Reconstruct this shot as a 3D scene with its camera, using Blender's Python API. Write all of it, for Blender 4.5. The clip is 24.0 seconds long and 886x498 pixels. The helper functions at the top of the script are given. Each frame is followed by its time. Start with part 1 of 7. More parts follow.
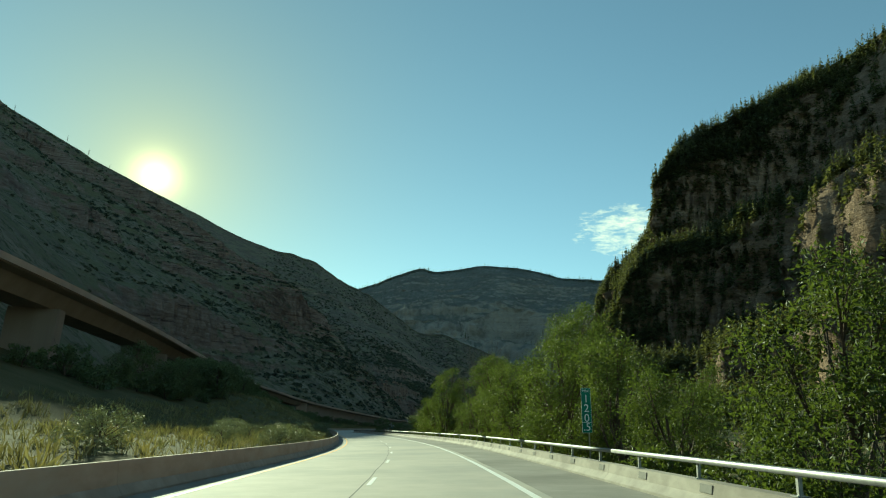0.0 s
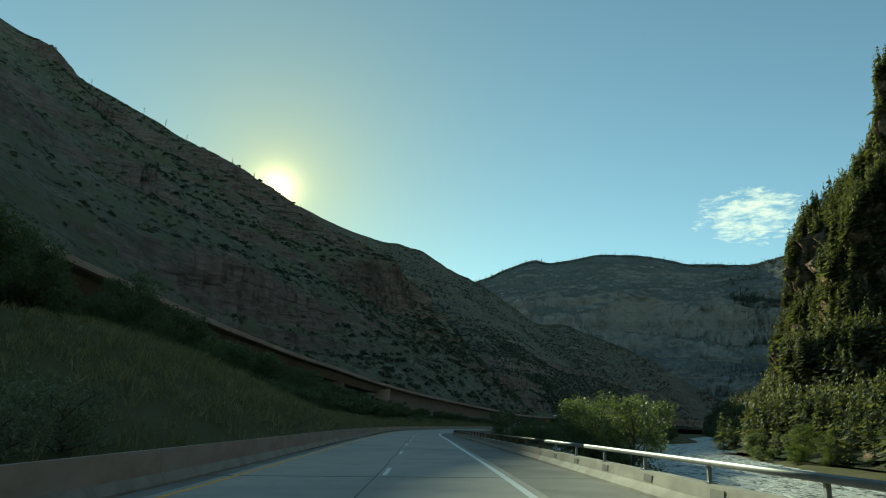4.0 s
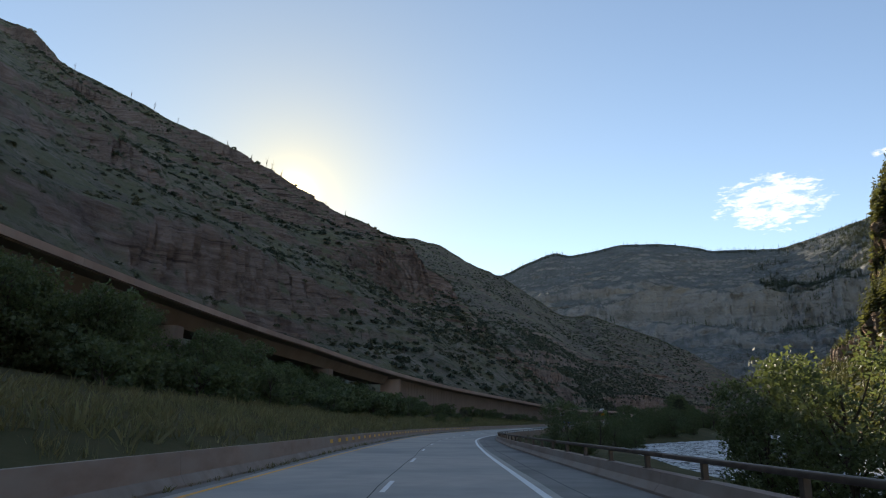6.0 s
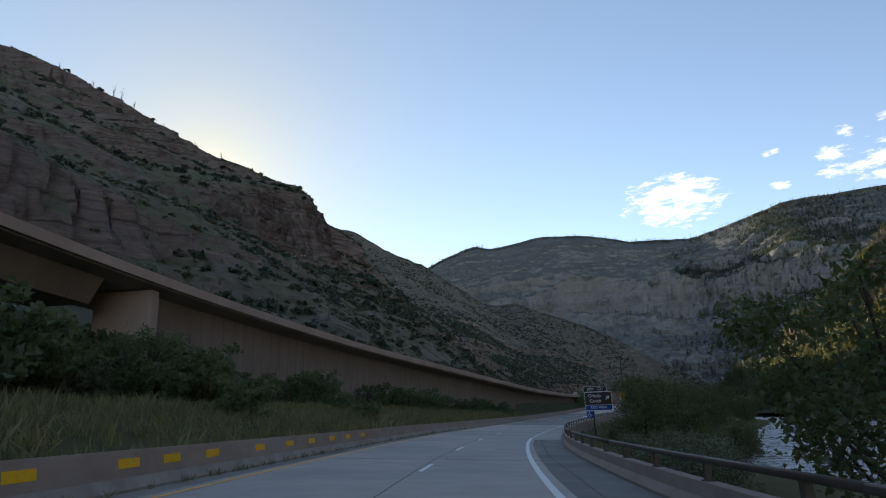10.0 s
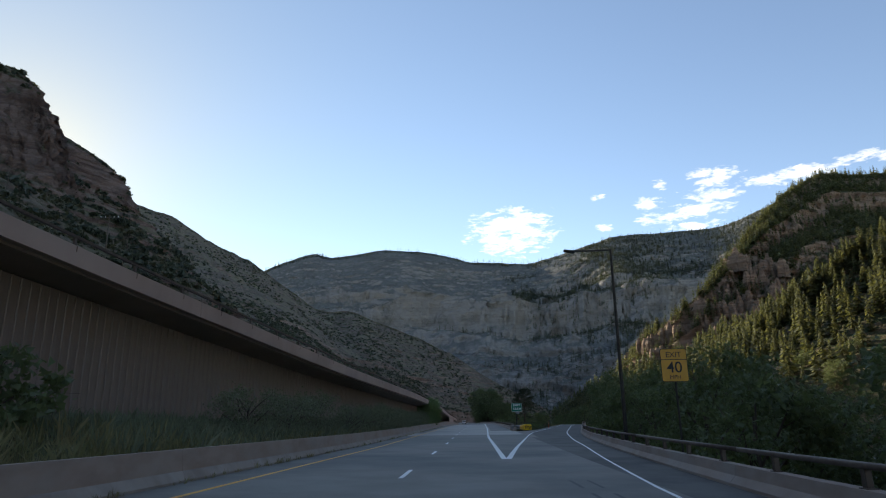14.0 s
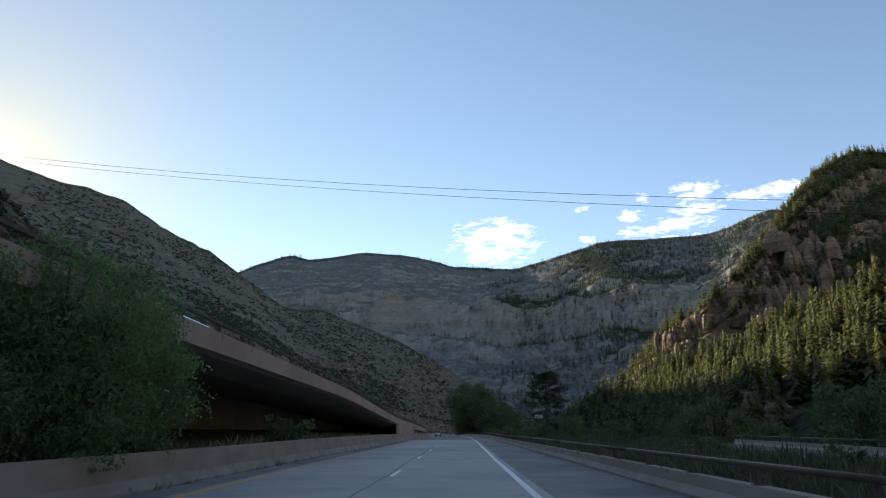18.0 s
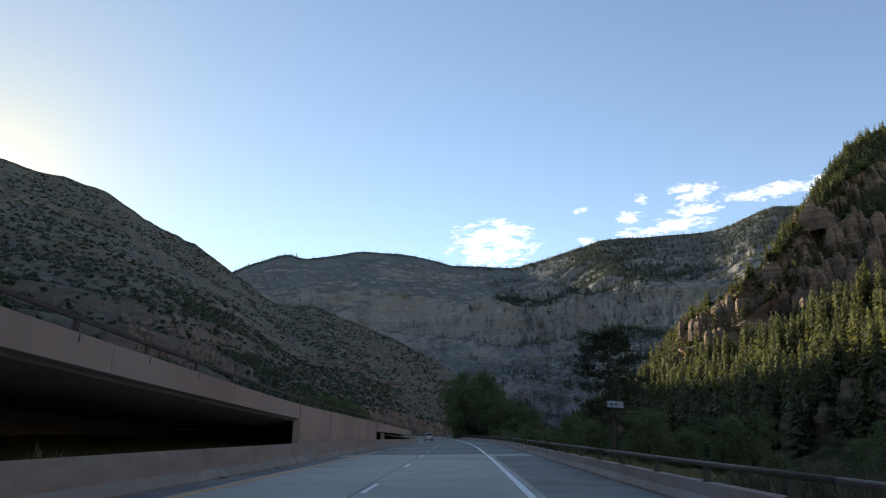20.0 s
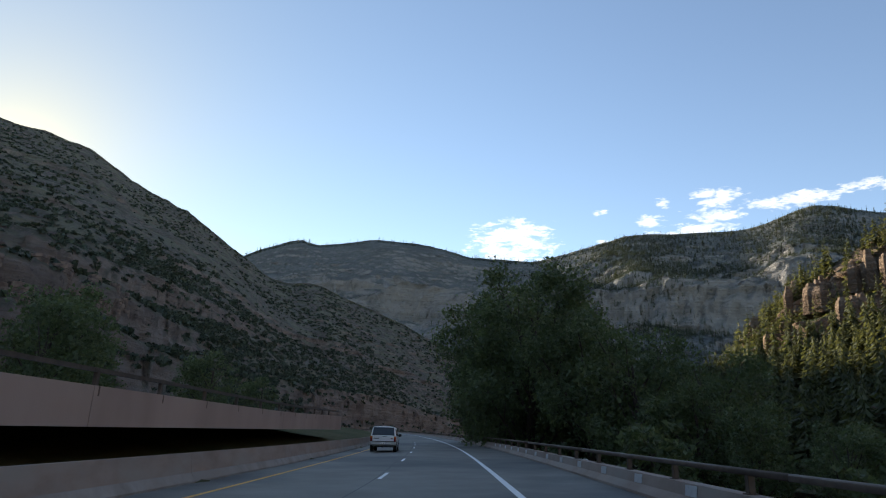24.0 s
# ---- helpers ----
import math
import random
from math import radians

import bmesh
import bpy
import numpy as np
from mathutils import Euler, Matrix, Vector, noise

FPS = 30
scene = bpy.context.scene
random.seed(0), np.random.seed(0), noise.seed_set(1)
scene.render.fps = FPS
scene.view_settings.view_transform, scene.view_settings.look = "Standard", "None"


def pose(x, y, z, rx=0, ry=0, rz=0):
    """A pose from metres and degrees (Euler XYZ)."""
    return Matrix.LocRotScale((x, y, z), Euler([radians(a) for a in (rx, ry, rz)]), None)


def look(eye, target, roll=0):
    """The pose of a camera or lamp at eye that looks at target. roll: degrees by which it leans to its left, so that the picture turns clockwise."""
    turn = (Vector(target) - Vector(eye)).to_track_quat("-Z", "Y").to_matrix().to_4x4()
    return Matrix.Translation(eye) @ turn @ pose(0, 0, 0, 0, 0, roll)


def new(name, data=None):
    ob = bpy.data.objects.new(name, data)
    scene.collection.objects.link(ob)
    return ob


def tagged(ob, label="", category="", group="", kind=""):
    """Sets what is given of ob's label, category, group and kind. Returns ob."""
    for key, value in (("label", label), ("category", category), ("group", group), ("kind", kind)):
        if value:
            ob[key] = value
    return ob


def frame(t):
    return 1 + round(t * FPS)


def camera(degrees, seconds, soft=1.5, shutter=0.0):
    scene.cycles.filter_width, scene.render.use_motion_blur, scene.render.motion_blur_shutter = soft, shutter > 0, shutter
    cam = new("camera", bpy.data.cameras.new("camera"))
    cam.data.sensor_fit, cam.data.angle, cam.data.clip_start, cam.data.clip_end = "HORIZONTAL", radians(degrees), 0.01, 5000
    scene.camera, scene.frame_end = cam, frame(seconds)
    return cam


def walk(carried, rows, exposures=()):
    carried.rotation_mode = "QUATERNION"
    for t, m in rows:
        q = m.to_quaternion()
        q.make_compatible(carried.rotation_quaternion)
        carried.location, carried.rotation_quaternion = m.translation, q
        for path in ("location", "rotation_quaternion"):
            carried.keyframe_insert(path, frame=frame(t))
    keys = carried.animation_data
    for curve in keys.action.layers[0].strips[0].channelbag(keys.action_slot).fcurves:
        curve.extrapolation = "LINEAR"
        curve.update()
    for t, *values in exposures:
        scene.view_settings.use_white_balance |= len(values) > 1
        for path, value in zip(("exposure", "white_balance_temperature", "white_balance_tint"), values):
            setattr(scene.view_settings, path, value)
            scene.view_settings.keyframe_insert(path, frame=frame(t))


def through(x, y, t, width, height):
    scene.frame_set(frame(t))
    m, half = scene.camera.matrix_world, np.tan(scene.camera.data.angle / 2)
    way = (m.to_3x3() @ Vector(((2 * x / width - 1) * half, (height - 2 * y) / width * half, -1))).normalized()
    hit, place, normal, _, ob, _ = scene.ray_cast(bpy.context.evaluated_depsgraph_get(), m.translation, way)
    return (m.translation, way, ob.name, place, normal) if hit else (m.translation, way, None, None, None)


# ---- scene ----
cam = camera(68.8, 24.0, 1.1)
PATH = [
    (0, (-14.111, -163.527, 2.532), (-13.7323, -161.6361, 3.0623), 2.58),
    (0.5, (-11.241, -148.842, 2.449), (-10.8892, -146.9470, 2.9812), 2.96),
    (1, (-8.725, -134.107, 2.367), (-8.4102, -132.2047, 2.8983), 3.28),
    (1.5, (-6.562, -119.321, 2.287), (-6.2923, -117.4109, 2.8150), 3.53),
    (2, (-4.748, -104.486, 2.209), (-4.5276, -102.5682, 2.7323), 3.68),
    (2.5, (-3.272, -89.605, 2.132), (-3.1026, -87.6805, 2.6505), 3.68),
    (3, (-2.118, -74.682, 2.055), (-1.9969, -72.7529, 2.5689), 3.49),
    (3.5, (-1.260, -59.725, 1.975), (-1.1829, -57.7928, 2.4862), 3.12),
    (4, (-0.666, -44.744, 1.891), (-0.6239, -42.8100, 2.4002), 2.61),
    (4.5, (-0.291, -29.752, 1.800), (-0.2765, -27.8173, 2.3080), 2.03),
    (5, (-0.088, -14.765, 1.700), (-0.0913, -12.8305, 2.2071), 1.48),
    (5.5, (-0.002, 0.197, 1.588), (-0.0146, 2.1314, 2.0950), 1.01),
    (6, (0.024, 15.111, 1.463), (0.0101, 17.0461, 1.9704), 0.68),
    (6.5, (0.050, 29.953, 1.326), (0.0411, 31.8879, 1.8328), 0.45),
    (7, (0.139, 44.697, 1.175), (0.1374, 46.6312, 1.6827), 0.27),
    (7.5, (0.351, 59.319, 1.015), (0.3611, 61.2543, 1.5212), 0.06),
    (8, (0.748, 73.806, 0.849), (0.7783, 75.7416, 1.3516), -0.20),
    (8.5, (1.395, 88.149, 0.680), (1.4581, 90.0841, 1.1802), -0.57),
    (9, (2.361, 102.346, 0.516), (2.4711, 104.2794, 1.0148), -1.05),
    (9.5, (3.712, 116.402, 0.363), (3.8814, 118.3311, 0.8635), -1.58),
    (10, (5.504, 130.325, 0.230), (5.7412, 132.2455, 0.7340), -2.09),
    (10.5, (7.776, 144.117, 0.126), (8.0858, 146.0262, 0.6344), -2.49),
    (11, (10.553, 157.777, 0.059), (10.9325, 159.6728, 0.5719), -2.73),
    (11.5, (13.834, 171.305, 0.032), (14.2810, 173.1844, 0.5513), -2.76),
    (12, (17.599, 184.704, 0.048), (18.1112, 186.5643, 0.5729), -2.58),
    (12.5, (21.812, 197.981, 0.104), (22.3830, 199.8224, 0.6344), -2.23),
    (13, (26.419, 211.153, 0.196), (27.0439, 212.9765, 0.7317), -1.76),
    (13.5, (31.368, 224.248, 0.321), (32.0365, 226.0538, 0.8602), -1.24),
    (14, (36.605, 237.299, 0.473), (37.3066, 239.0920, 1.0154), -0.75),
    (14.5, (42.088, 250.357, 0.649), (42.8107, 252.1399, 1.1943), -0.34),
    (15, (47.780, 263.465, 0.845), (48.5140, 265.2426, 1.3950), -0.06),
    (15.5, (53.646, 276.655, 1.061), (54.3854, 278.4287, 1.6157), 0.06),
    (16, (59.648, 289.937, 1.293), (60.3906, 291.7075, 1.8536), 0.03),
    (16.5, (65.744, 303.302, 1.540), (66.4889, 305.0697, 2.1048), -0.08),
    (17, (71.891, 316.724, 1.796), (72.6370, 318.4905, 2.3644), -0.19),
    (17.5, (78.054, 330.174, 2.057), (78.8002, 331.9400, 2.6266), -0.24),
    (18, (84.215, 343.628, 2.318), (84.9601, 345.3945, 2.8873), -0.25),
    (18.5, (90.370, 357.075, 2.575), (91.1146, 358.8420, 3.1442), -0.25),
    (19, (96.522, 370.515, 2.825), (97.2669, 372.2813, 3.3955), -0.29),
    (19.5, (102.669, 383.950, 3.068), (103.4158, 385.7153, 3.6403), -0.37),
    (20, (108.810, 397.389, 3.304), (109.5578, 399.1525, 3.8782), -0.42),
    (20.5, (114.941, 410.846, 3.532), (115.6886, 412.6090, 4.1091), -0.39),
    (21, (121.059, 424.347, 3.754), (121.8053, 426.1098, 4.3328), -0.21),
    (21.5, (127.166, 437.926, 3.968), (127.9079, 439.6907, 4.5483), 0.12),
    (22, (133.262, 451.629, 4.175), (133.9987, 453.3953, 4.7541), 0.53),
    (22.5, (139.350, 465.500, 4.372), (140.0814, 467.2701, 4.9486), 0.96),
    (23, (145.437, 479.582, 4.560), (146.1606, 481.3566, 5.1317), 1.35),
    (23.5, (151.527, 493.902, 4.736), (152.2393, 495.6822, 5.3044), 1.69),
    (24, (157.621, 508.470, 4.901), (158.3186, 510.2573, 5.4669), 1.99),
]
EXPOSURES = [(0.0, 0.55, 6750, -32), (2.0, 0.50, 6750, -32), (3.5, 0.42, 6750, -32), (5.6, 1.02, 6900, 9), (7.0, 1.02, 6980, 12), (11.0, 1.10, 6980, 12), (15.0, 1.15, 6820, 11), (24.0, 1.12, 6780, 10)]
walk(cam, [(t, look(eye, target, roll)) for t, eye, target, roll in PATH], EXPOSURES)

# ---- world and sun ----
SUN_AZ, SUN_EL = radians(-14.2), radians(18.8)  # azimuth from +y towards +x
SUN_DIR = Vector((math.sin(SUN_AZ) * math.cos(SUN_EL), math.cos(SUN_AZ) * math.cos(SUN_EL), math.sin(SUN_EL)))
world = bpy.data.worlds.new("sky")
scene.world = world
world.use_nodes = True


def build_sky():
    nt = world.node_tree
    nt.nodes.clear()
    N = nt.nodes.new
    L = nt.links.new
    out = N("ShaderNodeOutputWorld")
    bg = N("ShaderNodeBackground")
    sky = N("ShaderNodeTexSky")
    sky.sky_type = "NISHITA"
    sky.sun_disc = False
    sky.sun_elevation = SUN_EL
    sky.sun_rotation = SUN_AZ
    sky.altitude = 1800
    sky.air_density = 1.0
    sky.dust_density = 0.0
    sky.ozone_density = 0.8
    tc = N("ShaderNodeTexCoord")
    # bright aureole round the sun
    dot = N("ShaderNodeVectorMath"); dot.operation = "DOT_PRODUCT"
    L(tc.outputs["Generated"], dot.inputs[0])
    dot.inputs[1].default_value = SUN_DIR
    ang = N("ShaderNodeMath"); ang.operation = "ARCCOSINE"
    L(dot.outputs["Value"], ang.inputs[0])

    def lobe(width, gain):
        a = N("ShaderNodeMath"); a.operation = "DIVIDE"; a.inputs[1].default_value = -width
        L(ang.outputs[0], a.inputs[0])
        b = N("ShaderNodeMath"); b.operation = "EXPONENT"
        L(a.outputs[0], b.inputs[0])
        c = N("ShaderNodeMath"); c.operation = "MULTIPLY"; c.inputs[1].default_value = gain
        L(b.outputs[0], c.inputs[0])
        return c.outputs[0]

    glow = N("ShaderNodeMath"); glow.operation = "ADD"
    L(lobe(0.012, 34.0), glow.inputs[0])
    L(lobe(0.06, 0.9), glow.inputs[1])
    warm = N("ShaderNodeVectorMath"); warm.operation = "SCALE"
    warm.inputs[0].default_value = (1.0, 0.78, 0.42)
    L(glow.outputs[0], warm.inputs["Scale"])
    add = N("ShaderNodeVectorMath"); add.operation = "ADD"
    # the low sun warms the sky round it
    soft = N("ShaderNodeVectorMath"); soft.operation = "SCALE"
    soft.inputs[0].default_value = (0.21, 0.24, 0.36)
    L(lobe(0.45, 1.0), soft.inputs["Scale"])
    rest = N("ShaderNodeVectorMath"); rest.operation = "SUBTRACT"
    rest.inputs[0].default_value = (1, 1, 1)
    close = N("ShaderNodeVectorMath"); close.operation = "SCALE"
    close.inputs[0].default_value = (0.0, 0.14, 0.21)
    L(lobe(0.13, 1.0), close.inputs["Scale"])
    both = N("ShaderNodeVectorMath"); both.operation = "ADD"
    L(soft.outputs[0], both.inputs[0]); L(close.outputs[0], both.inputs[1])
    L(both.outputs[0], rest.inputs[1])
    toned = N("ShaderNodeVectorMath"); toned.operation = "MULTIPLY"
    L(sky.outputs[0], toned.inputs[0]); L(rest.outputs[0], toned.inputs[1])
    L(toned.outputs[0], add.inputs[0])
    L(warm.outputs[0], add.inputs[1])

    # thin broken clouds over the far mesa: an elliptic patch of stretched noise in azimuth and elevation
    sep = N("ShaderNodeSeparateXYZ")
    L(tc.outputs["Generated"], sep.inputs[0])
    az = N("ShaderNodeMath"); az.operation = "ARCTAN2"
    L(sep.outputs["X"], az.inputs[0]); L(sep.outputs["Y"], az.inputs[1])
    el = N("ShaderNodeMath"); el.operation = "ARCSINE"
    L(sep.outputs["Z"], el.inputs[0])
    comb = N("ShaderNodeCombineXYZ")
    L(az.outputs[0], comb.inputs[0]); L(el.outputs[0], comb.inputs[1])
    nz = N("ShaderNodeTexNoise"); nz.inputs["Scale"].default_value = 26; nz.inputs["Detail"].default_value = 9
    nz.inputs["Roughness"].default_value = 0.68; nz.inputs["Distortion"].default_value = 0.4
    mp = N("ShaderNodeMapping"); mp.inputs["Scale"].default_value = (1.0, 2.9, 1.0); mp.inputs["Rotation"].default_value = (0, 0, 0.25)
    L(comb.outputs[0], mp.inputs[0]); L(mp.outputs[0], nz.inputs["Vector"])
    fine = N("ShaderNodeTexNoise"); fine.inputs["Scale"].default_value = 75; fine.inputs["Detail"].default_value = 5
    L(mp.outputs[0], fine.inputs["Vector"])

    def patch(a0, e0, wa, we, gain):
        sx = N("ShaderNodeMath"); sx.operation = "SUBTRACT"; sx.inputs[1].default_value = a0
        L(az.outputs[0], sx.inputs[0])
        dx = N("ShaderNodeMath"); dx.operation = "DIVIDE"; dx.inputs[1].default_value = wa
        L(sx.outputs[0], dx.inputs[0])
        px = N("ShaderNodeMath"); px.operation = "MULTIPLY"; L(dx.outputs[0], px.inputs[0]); L(dx.outputs[0], px.inputs[1])
        sy = N("ShaderNodeMath"); sy.operation = "SUBTRACT"; sy.inputs[1].default_value = e0
        L(el.outputs[0], sy.inputs[0])
        dy = N("ShaderNodeMath"); dy.operation = "DIVIDE"; dy.inputs[1].default_value = we
        L(sy.outputs[0], dy.inputs[0])
        py = N("ShaderNodeMath"); py.operation = "MULTIPLY"; L(dy.outputs[0], py.inputs[0]); L(dy.outputs[0], py.inputs[1])
        s = N("ShaderNodeMath"); s.operation = "ADD"; L(px.outputs[0], s.inputs[0]); L(py.outputs[0], s.inputs[1])
        r = N("ShaderNodeMath"); r.operation = "MULTIPLY_ADD"; r.inputs[1].default_value = -gain; r.inputs[2].default_value = gain
        L(s.outputs[0], r.inputs[0])
        m = N("ShaderNodeMath"); m.operation = "MAXIMUM"; m.inputs[1].default_value = -1.0
        L(r.outputs[0], m.inputs[0])
        return m.outputs[0]

    def biggest(sockets):
        cur = sockets[0]
        for k in sockets[1:]:
            m = N("ShaderNodeMath"); m.operation = "MAXIMUM"
            L(cur, m.inputs[0]); L(k, m.inputs[1])
            cur = m.outputs[0]
        return cur

    mask = biggest([patch(*p) for p in CLOUDS])
    mix = N("ShaderNodeMath"); mix.operation = "MULTIPLY_ADD"; mix.inputs[1].default_value = 0.42
    L(fine.outputs["Fac"], mix.inputs[0]); L(nz.outputs["Fac"], mix.inputs[2])
    tot = N("ShaderNodeMath"); tot.operation = "ADD"
    L(mask, tot.inputs[0]); L(mix.outputs[0], tot.inputs[1])
    ramp = N("ShaderNodeMapRange"); ramp.inputs["From Min"].default_value = 0.82; ramp.inputs["From Max"].default_value = 1.2
    L(tot.outputs[0], ramp.inputs["Value"])
    cl = N("ShaderNodeMix"); cl.data_type = "RGBA"
    L(ramp.outputs["Result"], cl.inputs["Factor"])
    haze = N("ShaderNodeVectorMath"); haze.operation = "SCALE"
    haze.inputs[0].default_value = (1.0, 0.72, 0.16)
    L(lobe(0.15, 2.5), haze.inputs["Scale"])
    add2 = N("ShaderNodeVectorMath"); add2.operation = "ADD"
    L(add.outputs[0], add2.inputs[0]); L(haze.outputs[0], add2.inputs[1])
    L(add2.outputs[0], cl.inputs["A"])
    cl.inputs["B"].default_value = (8.0, 7.6, 6.6, 1)
    L(cl.outputs["Result"], bg.inputs["Color"])
    bg.inputs["Strength"].default_value = 0.12
    L(bg.outputs[0], out.inputs[0])


# azimuth, elevation, half widths (radians) and density of each cloud patch
CLOUDS = [(0.482, 0.298, 0.085, 0.046, 0.30), (0.797, 0.350, 0.050, 0.018, 0.27), (0.790, 0.325, 0.055, 0.017, 0.25), (0.890, 0.334, 0.085, 0.015, 0.27), (0.770, 0.306, 0.065, 0.014, 0.27),
          (0.718, 0.350, 0.015, 0.010, 0.26), (0.700, 0.325, 0.028, 0.011, 0.25), (0.722, 0.300, 0.05, 0.014, 0.26), (0.622, 0.341, 0.018, 0.005, 0.22), (0.63, 0.295, 0.016, 0.008, 0.20), (0.765, 0.285, 0.06, 0.010, 0.22), (0.985, 0.338, 0.06, 0.012, 0.20)]
build_sky()
sun = new("sun", bpy.data.lights.new("sun", "SUN"))
sun.data.energy = 5.0
sun.data.angle = radians(0.53)
sun.data.color = (1.0, 0.90, 0.74)
sun.matrix_world = look(SUN_DIR * 100, (0, 0, 0))


# ---- small tools ----
def smooth(x, a, b):
    t = np.clip((x - a) / (b - a), 0, 1)
    return t * t * (3 - 2 * t)


def hash3(i, j, k, seed):
    h = (i * 374761393 + j * 668265263 + k * 2147483647 + seed * 974634777) & 0xFFFFFFFF
    h = ((h ^ (h >> 13)) * 1274126177) & 0xFFFFFFFF
    return ((h ^ (h >> 16)) & 0xFFFF) / 65535.0


def vnoise(x, y, z, seed=0):
    """Value noise from 0 to 1 on arrays."""
    x, y, z = np.broadcast_arrays(np.asarray(x, float), np.asarray(y, float), np.asarray(z, float))
    i, j, k = np.floor(x).astype(np.int64), np.floor(y).astype(np.int64), np.floor(z).astype(np.int64)
    u, v, w = x - i, y - j, z - k
    u, v, w = u * u * (3 - 2 * u), v * v * (3 - 2 * v), w * w * (3 - 2 * w)
    r = 0
    for a in (0, 1):
        for b in (0, 1):
            for c in (0, 1):
                r = r + hash3(i + a, j + b, k + c, seed) * (u if a else 1 - u) * (v if b else 1 - v) * (w if c else 1 - w)
    return r


def fbm(x, y, z=0.0, octaves=5, seed=0, gain=0.5):
    """Fractal noise from about -1 to 1."""
    total, amp, norm = 0, 1.0, 0.0
    for o in range(octaves):
        f = 2.0 ** o
        total = total + amp * (2 * vnoise(np.asarray(x) * f, np.asarray(y) * f, np.asarray(z) * f, seed + o) - 1)
        norm += amp
        amp *= gain
    return total / norm


def ridged(x, y, z=0.0, octaves=4, seed=0):
    total, amp, norm = 0, 1.0, 0.0
    for o in range(octaves):
        f = 2.0 ** o
        total = total + amp * (1 - np.abs(2 * vnoise(np.asarray(x) * f, np.asarray(y) * f, np.asarray(z) * f, seed + o) - 1))
        norm += amp
        amp *= 0.5
    return total / norm


def spline(knots, t):
    """Catmull-Rom through rows of numbers; t from 0 to 1 along the row index."""
    k = np.asarray(knots, float)
    if k.ndim == 1:
        k = k[:, None]
    n = len(k)
    p = np.clip(np.asarray(t, float), 0, 1) * (n - 1)
    i = np.minimum(p.astype(int), n - 2)
    f = (p - i)[:, None]
    a, b, c, d = k[np.maximum(i - 1, 0)], k[i], k[i + 1], k[np.minimum(i + 2, n - 1)]
    return 0.5 * (2 * b + (c - a) * f + (2 * a - 5 * b + 4 * c - d) * f ** 2 + (3 * b - a - 3 * c + d) * f ** 3)


def mesh_of(name, verts, faces, mats=(), slots=None, flat=True):
    me = bpy.data.meshes.new(name)
    me.from_pydata([tuple(v) for v in np.asarray(verts, float).tolist()], [], faces if isinstance(faces, list) else np.asarray(faces).tolist())
    for m in mats:
        me.materials.append(m)
    if slots is not None:
        me.polygons.foreach_set("material_index", np.asarray(slots, np.int32))
    if not flat:
        me.polygons.foreach_set("use_smooth", np.ones(len(me.polygons), bool))
    me.update()
    return me


def thing(name, label, category, group="", kind="", place=None):
    ob = new(name)
    ob.empty_display_size = 0.3
    if place is not None:
        ob.matrix_world = place
    return tagged(ob, label, category, group, kind)


def part(name, bm, material, parent, label="", smooth_faces=False):
    """Links a bmesh, or a ready mesh, as one object under a thing."""
    if isinstance(bm, bmesh.types.BMesh):
        me = bpy.data.meshes.new(name)
        bmesh.ops.recalc_face_normals(bm, faces=bm.faces)
        bm.to_mesh(me)
        bm.free()
        if smooth_faces:
            me.polygons.foreach_set("use_smooth", np.ones(len(me.polygons), bool))
    else:
        me = bm
    if material is not None and not len(me.materials):
        me.materials.append(material)
    ob = new(name, me)
    ob.parent = parent
    if label:
        ob["label"] = label
    return ob


def solo(name, bm, material, label, category, group="", kind="", place=None, smooth_faces=False):
    ob = part(name, bm, material, None, "", smooth_faces)
    if place is not None:
        ob.matrix_world = place
    return tagged(ob, label, category, group, kind)


def box(bm, size, at=(0, 0, 0), turn=None, bevel=0.0):
    """A box, its centre at `at`; bevel rounds its edges."""
    r = bmesh.ops.create_cube(bm, size=1.0)
    vs = r["verts"]
    m = Matrix.Translation(at) @ (turn.to_4x4() if turn is not None else Matrix.Identity(4)) @ Matrix.Diagonal((*size, 1))
    bmesh.ops.transform(bm, matrix=m, verts=vs)
    if bevel > 0:
        es = list({e for v in vs for e in v.link_edges})
        bmesh.ops.bevel(bm, geom=es, offset=bevel, segments=1, affect="EDGES", profile=0.5)
    return bm


def rod(bm, a, b, r0, r1=None, n=8, caps=True):
    """A tapered round bar from a to b."""
    a, b = Vector(a), Vector(b)
    d = b - a
    if d.length < 1e-6:
        return bm
    r = bmesh.ops.create_cone(bm, cap_ends=caps, segments=n, radius1=r0, radius2=r0 if r1 is None else r1, depth=d.length)
    bmesh.ops.transform(bm, matrix=Matrix.Translation((a + b) / 2) @ d.to_track_quat("Z", "Y").to_matrix().to_4x4(), verts=r["verts"])
    return bm


# ---- the road's line: stations in metres from the start of the drive ----
ROAD = [(-26.0, -222.0, 1.20), (-14.1, -163.5, 0.98), (-4.75, -104.5, 0.66), (-0.67, -44.7, 0.34), (0.02, 15.1, -0.09), (0.75, 73.8, -0.70), (5.5, 130.3, -1.32),
        (17.6, 184.7, -1.50), (36.6, 237.3, -1.08), (59.65, 289.9, -0.26), (84.2, 343.6, 0.77), (108.8, 397.4, 1.75), (133.3, 451.6, 2.62), (157.6, 508.5, 3.35),
        (179.6, 564.5, 4.1), (199.3, 621.3, 4.8), (216.6, 678.8, 5.6), (231.5, 737.0, 6.4), (244.0, 796.0, 7.2)]
_fine = spline(ROAD, np.linspace(0, 1, 1801))
_len = np.r_[0, np.cumsum(np.linalg.norm(np.diff(_fine[:, :2], axis=0), axis=1))]
_len -= np.interp(-163.5, _fine[:, 1], _len)
